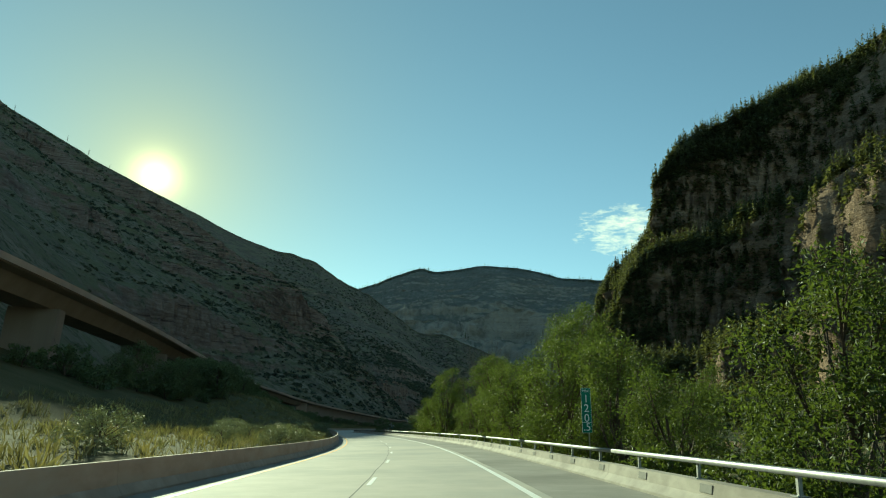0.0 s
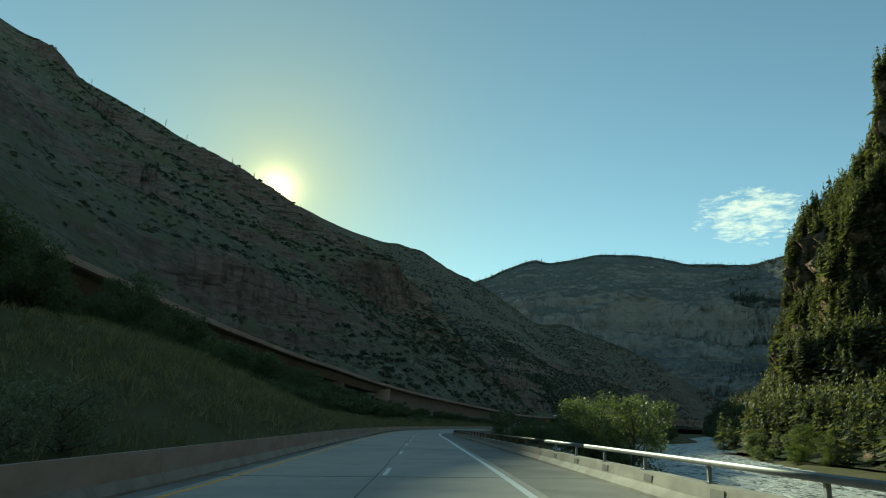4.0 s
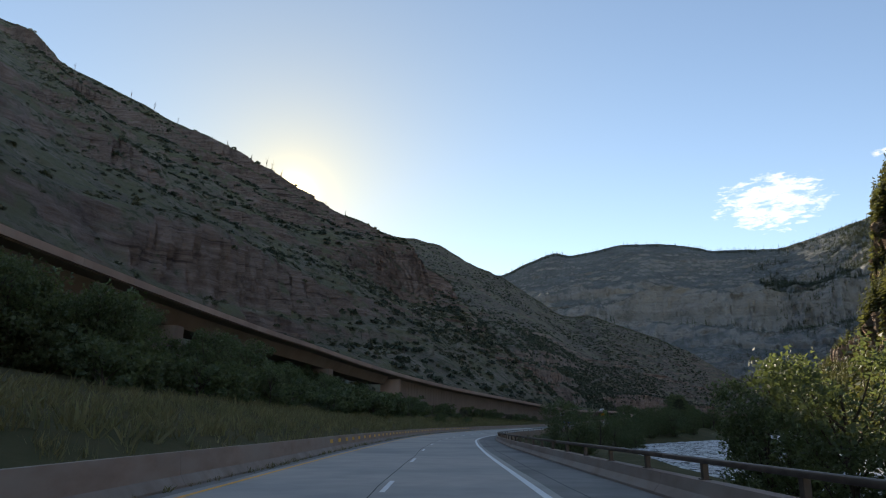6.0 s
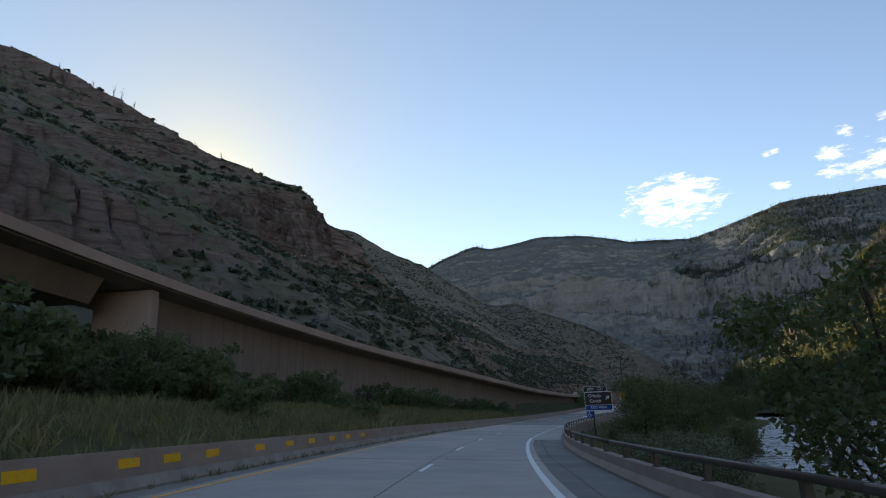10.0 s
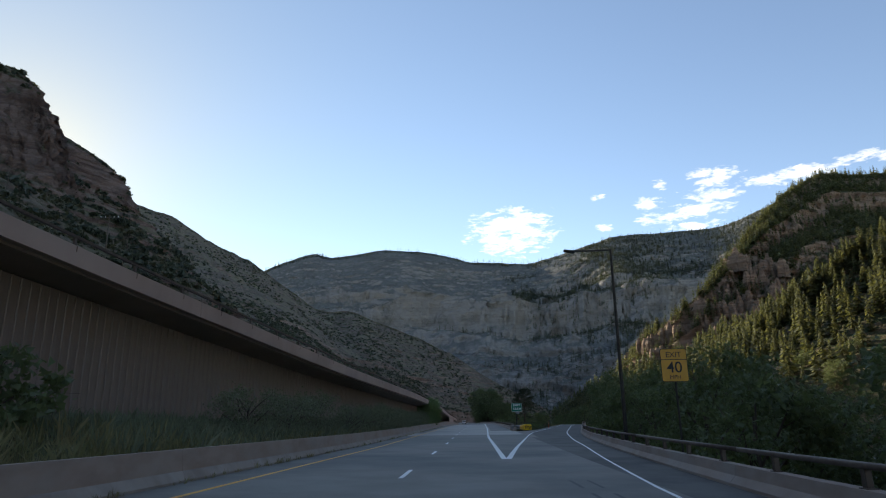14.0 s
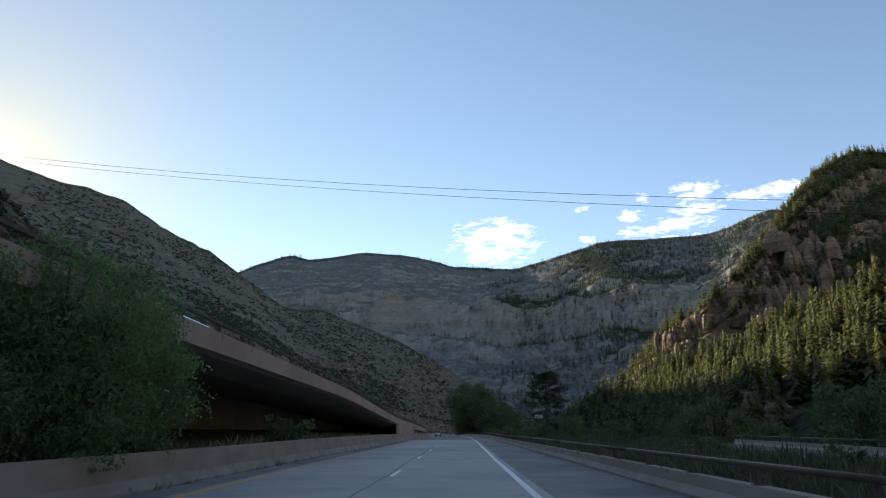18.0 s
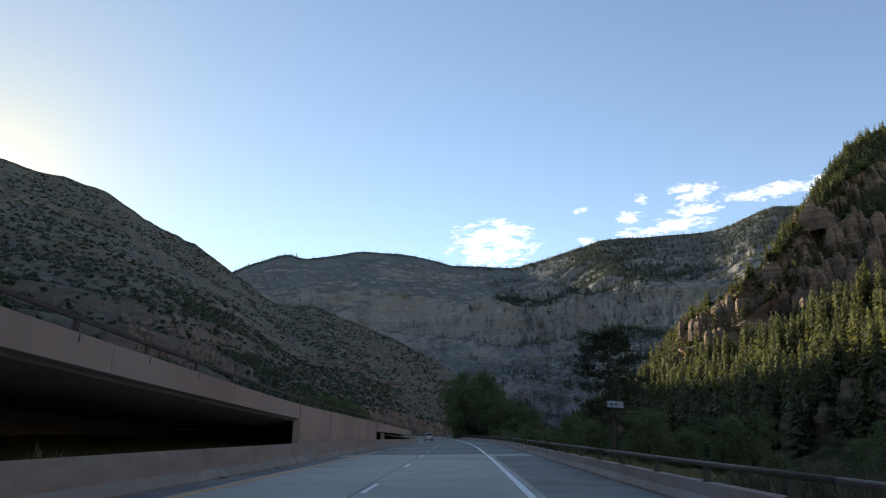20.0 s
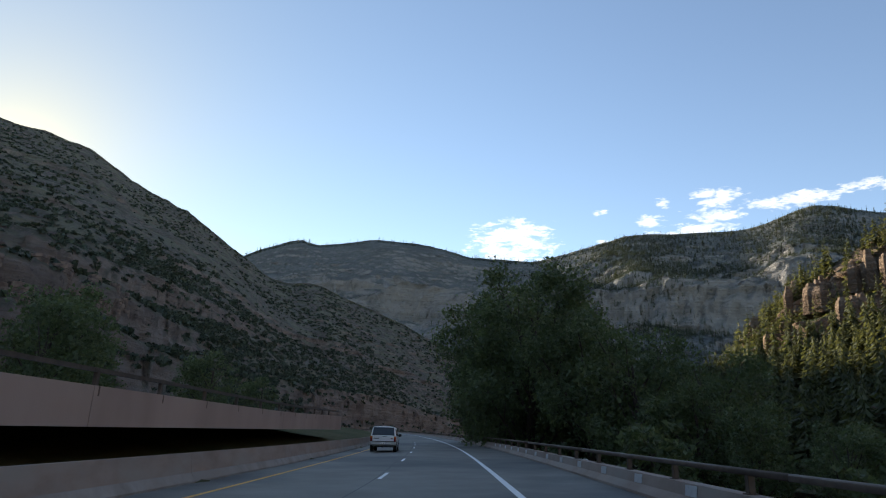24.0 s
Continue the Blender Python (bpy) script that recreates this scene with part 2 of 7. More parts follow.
S_MIN, S_MAX = float(_len[0]), float(_len[-1])
BANK_S = [-60, 0, 60, 120, 180, 240, 300, 350, 420, 480, 540, 600, 640, 700, 760, 1000]
BANK = [0.04, 0.045, 0.064, 0.045, 0.012, -0.003, -0.036, -0.045, -0.013, 0.0, -0.004, -0.007, 0.005, 0.03, 0.035, 0.035]


def road_at(s, u=0.0, h=0.0, banked=1.0):
    """Places on the road: s along it, u to the right of the drive line, h above the pavement."""
    s, u, h = np.broadcast_arrays(np.asarray(s, float), np.asarray(u, float), np.asarray(h, float))
    p = np.stack([np.interp(s, _len, _fine[:, k]) for k in range(3)], -1)
    c = np.clip(s, S_MIN + 5, S_MAX - 5)
    q = np.stack([np.interp(c + 4, _len, _fine[:, k]) - np.interp(c - 4, _len, _fine[:, k]) for k in range(2)], -1)
    q /= np.linalg.norm(q, axis=-1, keepdims=True)
    b = np.interp(s, BANK_S, BANK)
    x, y = p[..., 0] + q[..., 1] * u, p[..., 1] - q[..., 0] * u
    z = p[..., 2] + banked * b * np.clip(u, -8, 16) + h
    return np.stack([x, y, z], -1)


def road_pose(s, u=0.0, h=0.0, turn=0.0):
    """A pose on the road, y along the drive, x to the right."""
    a, b = road_at(s - 2), road_at(s + 2)
    p = road_at(s, u, h)
    yaw = math.degrees(math.atan2(-(b - a)[0], (b - a)[1]))
    return pose(p[0], p[1], p[2], 0, 0, yaw + turn)


_cs = np.arange(S_MIN, S_MAX, 4.0)
_cp = road_at(_cs)[:, :2]
_cq = np.gradient(_cp, axis=0)
_cq /= np.linalg.norm(_cq, axis=1, keepdims=True)


def road_of(x, y):
    """Station and offset of places near the road (arrays)."""
    x, y = np.ravel(x), np.ravel(y)
    s, u = np.empty(len(x)), np.empty(len(x))
    for a in range(0, len(x), 4000):
        d = (x[a:a + 4000, None] - _cp[:, 0]) ** 2 + (y[a:a + 4000, None] - _cp[:, 1]) ** 2
        i = d.argmin(1)
        v = np.stack([x[a:a + 4000], y[a:a + 4000]], 1) - _cp[i]
        al = (v * _cq[i]).sum(1)
        s[a:a + 4000] = _cs[i] + al
        u[a:a + 4000] = v[:, 0] * _cq[i, 1] - v[:, 1] * _cq[i, 0]
    return s, u


def sweep(name, s0, s1, step, section, closed=True, caps=True, mats=(), slot_of=None, flat=True, banked=1.0):
    """Sweeps a section along the road. section(s array) gives an array of (stations, points, 2): u and h."""
    n = max(2, int(round((s1 - s0) / step)) + 1)
    s = np.linspace(s0, s1, n)
    sec = section(s)
    m = sec.shape[1]
    v = road_at(s[:, None], sec[:, :, 0], sec[:, :, 1], banked).reshape(-1, 3)
    f, slots = [], []
    for i in range(n - 1):
        for j in range(m if closed else m - 1):
            k = (j + 1) % m
            f.append((i * m + j, i * m + k, (i + 1) * m + k, (i + 1) * m + j))
            slots.append(slot_of(j) if slot_of else 0)
    if closed and caps:
        f.append(tuple(range(m - 1, -1, -1)))
        f.append(tuple((n - 1) * m + j for j in range(m)))
        slots += [0, 0]
    return mesh_of(name, v, f, mats, slots, flat)


# ---- materials ----
def mat(name, base, rough=0.8, second=None, scale=4.0, detail=8.0, low=0.35, high=0.65, third=None, scale3=0.4, bump=0.0, bump_scale=30.0, metal=0.0,
        spec=0.3, stretch=(1, 1, 1), island=0.0, coords="Object", random_tint=0.0, bump_dist=0.05):
    """A procedural surface: base colour, a second colour mixed in by noise, a third at a larger scale, and relief."""
    m = bpy.data.materials.new(name)
    m.use_nodes = True
    nt = m.node_tree
    N, L = nt.nodes.new, nt.links.new
    b = nt.nodes["Principled BSDF"]
    b.inputs["Roughness"].default_value = rough
    b.inputs["Metallic"].default_value = metal
    b.inputs["Specular IOR Level"].default_value = spec
    tc = N("ShaderNodeTexCoord")
    mp = N("ShaderNodeMapping")
    mp.inputs["Scale"].default_value = stretch
    L(tc.outputs[coords], mp.inputs[0])

    def noise_of(sc, det=8.0, rg=0.6):
        n = N("ShaderNodeTexNoise")
        n.inputs["Scale"].default_value, n.inputs["Detail"].default_value, n.inputs["Roughness"].default_value = sc, det, rg
        L(mp.outputs[0], n.inputs["Vector"])
        return n

    col = None
    base4 = (*base, 1)
    if second is not None:
        n = noise_of(scale, detail)
        r = N("ShaderNodeMapRange")
        r.inputs["From Min"].default_value, r.inputs["From Max"].default_value = low, high
        L(n.outputs["Fac"], r.inputs["Value"])
        x = N("ShaderNodeMix"); x.data_type = "RGBA"
        L(r.outputs["Result"], x.inputs["Factor"])
        x.inputs["A"].default_value, x.inputs["B"].default_value = base4, (*second, 1)
        col = x.outputs["Result"]
    if third is not None:
        n = noise_of(scale3, 5.0)
        r = N("ShaderNodeMapRange")
        r.inputs["From Min"].default_value, r.inputs["From Max"].default_value = 0.45, 0.68
        L(n.outputs["Fac"], r.inputs["Value"])
        x = N("ShaderNodeMix"); x.data_type = "RGBA"
        L(r.outputs["Result"], x.inputs["Factor"])
        if col is None:
            x.inputs["A"].default_value = base4
        else:
            L(col, x.inputs["A"])
        x.inputs["B"].default_value = (*third, 1)
        col = x.outputs["Result"]
    if island or random_tint:
        hv = N("ShaderNodeHueSaturation")
        if island:
            g = N("ShaderNodeNewGeometry")
            src, amount = g.outputs["Random Per Island"], island
        else:
            g = N("ShaderNodeObjectInfo")
            src, amount = g.outputs["Random"], random_tint
        r = N("ShaderNodeMapRange")
        r.inputs["To Min"].default_value, r.inputs["To Max"].default_value = 1 - amount, 1 + amount
        L(src, r.inputs["Value"])
        L(r.outputs["Result"], hv.inputs["Value"])
        if col is None:
            hv.inputs["Color"].default_value = base4
        else:
            L(col, hv.inputs["Color"])
        col = hv.outputs["Color"]
    if col is None:
        b.inputs["Base Color"].default_value = base4
    else:
        L(col, b.inputs["Base Color"])
    if bump:
        n = noise_of(bump_scale, 8.0, 0.65)
        bp = N("ShaderNodeBump")
        bp.inputs["Strength"].default_value, bp.inputs["Distance"].default_value = bump, bump_dist
        L(n.outputs["Fac"], bp.inputs["Height"])
        L(bp.outputs["Normal"], b.inputs["Normal"])
    return m


def leaf_mat(name, base, second, through=0.35, tint=0.25):
    """Leaves: diffuse with light coming through them."""
    m = mat(name, base, 0.55, second, 0.35, 4.0, 0.3, 0.7, island=tint, spec=0.25)
    nt = m.node_tree
    b = nt.nodes["Principled BSDF"]
    out = nt.nodes["Material Output"]
    tr = nt.nodes.new("ShaderNodeBsdfTranslucent")
    mx = nt.nodes.new("ShaderNodeMixShader")
    mx.inputs[0].default_value = through
    src = b.inputs["Base Color"].links[0].from_socket
    br = nt.nodes.new("ShaderNodeVectorMath"); br.operation = "MULTIPLY"
    br.inputs[1].default_value = (1.5, 1.4, 0.7)
    nt.links.new(src, br.inputs[0])
    nt.links.new(br.outputs[0], tr.inputs["Color"])
    nt.links.new(b.outputs[0], mx.inputs[1])
    nt.links.new(tr.outputs[0], mx.inputs[2])
    nt.links.new(mx.outputs[0], out.inputs["Surface"])
    return m


def rock_mat(name, lime, red, soil, shrub, strata=0.06, scale=1.0, slope=(0.55, 0.75), shrub_amount=0.5, bump=0.6, grass=None, seams=0.0):
    """Canyon side: layered rock where it is steep, dry soil and scrub where it lies flatter."""
    m = bpy.data.materials.new(name)
    m.use_nodes = True
    nt = m.node_tree
    N, L = nt.nodes.new, nt.links.new
    b = nt.nodes["Principled BSDF"]
    b.inputs["Roughness"].default_value = 0.95
    b.inputs["Specular IOR Level"].default_value = 0.1
    tc = N("ShaderNodeTexCoord")
    geo = N("ShaderNodeNewGeometry")

    def noise_of(sc, det=8.0, rg=0.6, vec=None):
        n = N("ShaderNodeTexNoise")
        n.inputs["Scale"].default_value, n.inputs["Detail"].default_value, n.inputs["Roughness"].default_value = sc, det, rg
        L(vec or tc.outputs["Object"], n.inputs["Vector"])
        return n.outputs["Fac"]

    def ranged(v, a, c):
        r = N("ShaderNodeMapRange")
        r.inputs["From Min"].default_value, r.inputs["From Max"].default_value = a, c
        L(v, r.inputs["Value"])
        return r.outputs["Result"]

    def mixed(f, a, c):
        x = N("ShaderNodeMix"); x.data_type = "RGBA"
        L(f, x.inputs["Factor"])
        for key, v in (("A", a), ("B", c)):
            if isinstance(v, tuple):
                x.inputs[key].default_value = (*v, 1)
            else:
                L(v, x.inputs[key])
        return x.outputs["Result"]

    mp = N("ShaderNodeMapping")
    mp.inputs["Scale"].default_value = (0.15, 0.15, 1.6)
    L(tc.outputs["Object"], mp.inputs[0])
    bands = noise_of(strata * scale, 7.0, 0.7, mp.outputs[0])
    rock = mixed(ranged(bands, 0.38, 0.62), lime, red)
    rock = mixed(ranged(noise_of(0.05 * scale, 9.0, 0.7), 0.5, 0.75), rock, tuple(0.45 * c for c in red))
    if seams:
        # thin dark layers between the beds, joint shadow included in their colour
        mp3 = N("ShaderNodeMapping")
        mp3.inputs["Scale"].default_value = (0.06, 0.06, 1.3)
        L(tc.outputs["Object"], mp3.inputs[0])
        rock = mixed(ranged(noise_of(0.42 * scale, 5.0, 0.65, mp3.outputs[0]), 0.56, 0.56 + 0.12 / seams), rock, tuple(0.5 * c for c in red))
    cracks = noise_of(0.25 * scale, 9.0, 0.75)
    rock = mixed(ranged(cracks, 0.58, 0.7), rock, tuple(0.35 * c for c in lime))
    dirt = mixed(ranged(noise_of(0.03 * scale, 6.0), 0.4, 0.65), soil, tuple(0.6 * c for c in soil))
    dirt = mixed(ranged(noise_of(0.22 * scale, 6.0, 0.7), 0.62 - 0.3 * shrub_amount, 0.70 - 0.3 * shrub_amount), dirt, shrub)
    if grass:
        dirt = mixed(ranged(noise_of(0.045 * scale, 8.0, 0.65), 0.48, 0.58), dirt, grass)
    sep = N("ShaderNodeSeparateXYZ")
    L(geo.outputs["Normal"], sep.inputs[0])
    wob = N("ShaderNodeMath"); wob.operation = "MULTIPLY_ADD"; wob.inputs[1].default_value = 0.35
    L(noise_of(0.08 * scale, 5.0), wob.inputs[0]); L(sep.outputs["Z"], wob.inputs[2])
    flatness = ranged(wob.outputs[0], slope[0] + 0.17, slope[1] + 0.17)
    L(mixed(flatness, rock, dirt), b.inputs["Base Color"])
    bp = N("ShaderNodeBump")
    bp.inputs["Strength"].default_value, bp.inputs["Distance"].default_value = bump, 2.0 / scale
    ledge = N("ShaderNodeMath"); ledge.operation = "MULTIPLY_ADD"; ledge.inputs[1].default_value = 1.4
    mp2 = N("ShaderNodeMapping")
    mp2.inputs["Scale"].default_value = (0.12, 0.12, 1.5)
    L(tc.outputs["Object"], mp2.inputs[0])
    L(noise_of(0.30 * scale, 6.0, 0.6, mp2.outputs[0]), ledge.inputs[0])
    L(noise_of(0.35 * scale, 10.0, 0.7), ledge.inputs[2])
    L(ledge.outputs[0], bp.inputs["Height"])
    L(bp.outputs["Normal"], b.inputs["Normal"])
    return m


M_SLAB = mat("pale concrete pavement", (0.47, 0.435, 0.385), 0.85, (0.385, 0.357, 0.318), 0.8, 9, 0.3, 0.7, (0.30, 0.29, 0.275), 0.12, 0.25, 40, bump_dist=0.01)
M_ASPHALT = mat("worn asphalt", (0.145, 0.13, 0.11), 0.65, (0.195, 0.185, 0.16), 0.5, 9, 0.35, 0.7, (0.06, 0.06, 0.06), 0.1, 0.3, 60, bump_dist=0.01)
M_RAMP = mat("dark ramp asphalt", (0.092, 0.084, 0.074), 0.75, (0.125, 0.115, 0.10), 0.5, 9, 0.35, 0.7, (0.05, 0.048, 0.045))
M_GORE = mat("dirty gore concrete", (0.30, 0.27, 0.235), 0.88, (0.215, 0.195, 0.17), 0.5, 9, 0.35, 0.68, (0.15, 0.135, 0.12))
M_WHITE = mat("white road paint", (0.82, 0.82, 0.80), 0.6, (0.60, 0.60, 0.585), 6, 6, 0.55, 0.75)
M_YELLOW = mat("yellow road paint", (0.86, 0.42, 0.06), 0.6, (0.45, 0.27, 0.07), 5, 6, 0.5, 0.75)
M_BARRIER = mat("weathered concrete barrier", (0.38, 0.295, 0.245), 0.85, (0.28, 0.21, 0.172), 0.7, 8, 0.35, 0.7, (0.36, 0.31, 0.27), 0.25, 0.3, 25, stretch=(1, 1, 2.5), bump_dist=0.02)
M_PARAPET = mat("pale concrete parapet", (0.42, 0.39, 0.35), 0.85, (0.28, 0.26, 0.23), 0.8, 8, 0.4, 0.72, (0.22, 0.2, 0.18), 0.3, 0.3, 25, stretch=(1, 1, 2.5), bump_dist=0.02)
M_PINK = mat("pinkish tinted concrete", (0.44, 0.32, 0.265), 0.85, (0.36, 0.26, 0.215), 0.35, 8, 0.3, 0.7, (0.49, 0.37, 0.31), 0.12, 0.25, 20, stretch=(1, 1, 0.35), bump_dist=0.02)
M_GIRDER = mat("brown girder concrete", (0.30, 0.238, 0.205), 0.85, (0.225, 0.175, 0.15), 0.3, 8, 0.3, 0.7, None, 1, 0.2, 20, stretch=(1, 1, 0.4))
M_STEEL = mat("weathered brown steel", (0.10, 0.075, 0.06), 0.6, (0.15, 0.115, 0.09), 3, 6, 0.4, 0.7, metal=0.4)
M_GALV = mat("galvanised steel", (0.30, 0.31, 0.31), 0.5, (0.22, 0.23, 0.23), 4, 6, 0.4, 0.7, metal=0.7)
M_GROUND = mat("dry grass and soil", (0.105, 0.095, 0.05), 0.95, (0.07, 0.075, 0.034), 0.25, 9, 0.35, 0.65, (0.13, 0.11, 0.06), 0.06, 0.6, 3, spec=0.05, bump_dist=0.2)

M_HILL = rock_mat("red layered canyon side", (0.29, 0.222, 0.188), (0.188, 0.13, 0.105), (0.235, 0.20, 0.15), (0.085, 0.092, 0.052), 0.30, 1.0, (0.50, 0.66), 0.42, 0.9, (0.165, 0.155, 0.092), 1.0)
M_HILL2 = rock_mat("scrubby canyon side", (0.24, 0.188, 0.158), (0.165, 0.122, 0.10), (0.188, 0.142, 0.122), (0.10, 0.092, 0.07), 0.16, 0.8, (0.50, 0.68), 0.62, 0.8, (0.15, 0.135, 0.095))
# far limestone: distance haze is painted in by greying the base colours
M_MESA = rock_mat("haze-greyed limestone mesa", (0.27, 0.26, 0.25), (0.215, 0.207, 0.20), (0.17, 0.172, 0.168), (0.12, 0.128, 0.12), 0.06, 0.22, (0.50, 0.78), 0.5, 1.0)
M_LEDGE = mat("brown layered rock", (0.255, 0.178, 0.135), 0.95, (0.165, 0.112, 0.09), 0.5, 9, 0.35, 0.65, (0.09, 0.068, 0.055))
M_CLIFF = rock_mat("brown rim cliff", (0.33, 0.24, 0.17), (0.20, 0.14, 0.10), (0.13, 0.11, 0.065), (0.035, 0.05, 0.022), 0.16, 0.9, (0.62, 0.80), 0.6, 1.0)

# ---- mountains ----
def barrier_line(s):
    """The middle of the median barrier, which swings out round the bend."""
    return np.interp(s, [0, 75, 196, 206, 254, 282, 338, 350, 400, 450, 481, 520, 557, 600, 631, 648, 669, 700, 720, 735, 770], [-7.6, -7.1, -7.02, -6.9, -7.6, -8.0, -8.2, -8.3, -7.9, -7.6, -7.95, -8.3, -8.6, -8.8, -8.85, -9.2, -9.15, -8.6, -8.1, -7.8, -7.7])


def ground_z(x, y):
    """Height of the open ground."""
    shape = np.shape(x)
    s, u = road_of(x, y)
    p = road_at(s, 0.0)
    zr = p[:, 2] + np.interp(s, BANK_S, BANK) * np.clip(u, -8, 8)
    x, y = np.ravel(x), np.ravel(y)
    # left: grass bank up to the viaduct; a higher bank before station 185
    steep = smooth(s, 135, 168) * (1 - smooth(s, 182, 205))
    open_flat = 1 - smooth(s, 110, 150)
    edge_left = barrier_line(s) - 0.05
    lu = np.maximum(edge_left - u, 0)
    low = -0.35 + 0.9 * smooth(lu, 0, 3.0) + 0.20 * lu
    high = -0.35 + smooth(lu, 0, 3.0) + 0.42 * np.minimum(lu, 16) + 0.12 * np.maximum(lu - 16, 0)
    near_wall = smooth(s, 380, 450)
    mild = -0.35 + 0.7 * smooth(lu, 0, 3.0) + 0.05 * lu + 0.26 * np.maximum(lu - 16, 0)
    low = low * (1 - open_flat) + mild * open_flat
    left = (low * (1 - steep) + high * steep) * (1 - near_wall) + near_wall * (-0.35 + 0.9 * smooth(lu, 0, 1.6) + 0.12 * lu)
    left = np.minimum(left, 26)
    # right: drop from the parapet to the river flat
    edge = np.interp(s, RIGHT_S, RIGHT_U)
    ru = np.maximum(u - edge - 0.5, 0)
    flat = smooth(s, 400, 520)
    gorge = smooth(s, 170, 215) * (1 - smooth(s, 335, 380))
    right = (-0.5 - (0.42 + 0.75 * gorge) * ru) * (1 - flat) + (-0.5 - 0.12 * ru) * flat
    z = np.where(u < edge_left, zr + left, np.where(u > edge + 0.5, zr + right, zr - 0.35))
    far = np.maximum(np.abs(u) - 120, 0)
    bottom = -9.0 + 0.004 * np.maximum(y, 0)
    z = np.where(u > 0, np.maximum(z, np.where(u > edge + 0.5, RIVER_Z + 1.0, -99)), z)
    # the river bed
    d = river_gap(x, y)
    z = np.where(u > edge + 1, np.minimum(z, RIVER_Z + 0.5 + np.clip(d, -20, 60) * 0.22 + 0.25 * fbm(x * 0.2, y * 0.2, 0, 3, 5)), z)
    z = np.where(far > 0, z + (bottom - z) * smooth(far, 0, 200), z)
    z = z + 0.10 * fbm(x * 0.3, y * 0.3, 0, 3, 7) * (np.abs(u) > 8)
    return z.reshape(shape)


RIVER_Z = -6.5
RIVER = [(30, -400), (48, -150), (60, 0), (65, 90), (75, 160), (91, 225), (146, 315), (204, 420), (248, 525), (330, 700), (470, 950), (700, 1250)]
RIVER_W = [27, 27, 27, 29, 32, 36, 24, 15, 14, 28, 28, 28]
RIGHT_S = [-100, 16, 75, 117, 150, 190, 222, 250, 280, 335, 362, 390, 420, 450, 465, 482, 494, 551, 600, 601, 760, 900]
RIGHT_U = [5.8, 5.8, 5.5, 4.95, 5.0, 5.05, 4.9, 4.45, 4.12, 3.8, 4.1, 5.2, 6.7, 8.8, 10.1, 12.0, 13.7, 22.0, 30.0, 5.9, 5.9, 5.9]
BRIDGE_S = [480, 505, 535, 560, 625, 655, 700, 715, 760]
BRIDGE_U = [5.3, 5.35, 5.5, 5.4, 5.1, 5.55, 5.4, 5.2, 5.2]
_rv = spline([(*p, w) for p, w in zip(RIVER, RIVER_W)], np.linspace(0, 1, 240))


def river_gap(x, y):
    """Metres outside the river's edge; negative in the water."""
    x, y = np.ravel(x), np.ravel(y)
    out = np.empty(len(x))
    for a in range(0, len(x), 8000):
        d = np.hypot(x[a:a + 8000, None] - _rv[:, 0], y[a:a + 8000, None] - _rv[:, 1]) - _rv[:, 2]
        out[a:a + 8000] = d.min(1)
    return out


def build_ground():
    def axis(lo, hi, a, b, fine):
        mid = np.arange(a, b + fine, fine)
        up, step = [mid[-1]], fine
        while up[-1] < hi:
            step *= 1.28
            up.append(up[-1] + step)
        dn, step = [mid[0]], fine
        while dn[-1] > lo:
            step *= 1.28
            dn.append(dn[-1] - step)
        return np.r_[dn[:0:-1], mid, up[1:]]

    xs, ys = axis(-4800, 4800, -70, 300, 3.2), axis(-4800, 4800, -230, 700, 3.2)
    X, Y = np.meshgrid(xs, ys)
    Z = ground_z(X, Y)
    v = np.stack([X, Y, Z], -1).reshape(-1, 3)
    ny, nx = X.shape
    i = np.arange(ny - 1)[:, None] * nx + np.arange(nx - 1)[None]
    f = np.stack([i, i + 1, i + nx + 1, i + nx], -1).reshape(-1, 4)
    ob = new("ground", mesh_of("ground", v, f, [M_GROUND], None, False))
    tagged(ob, "dry grass and soil on the canyon floor", "ground", kind="structure")


SHEETS = {}


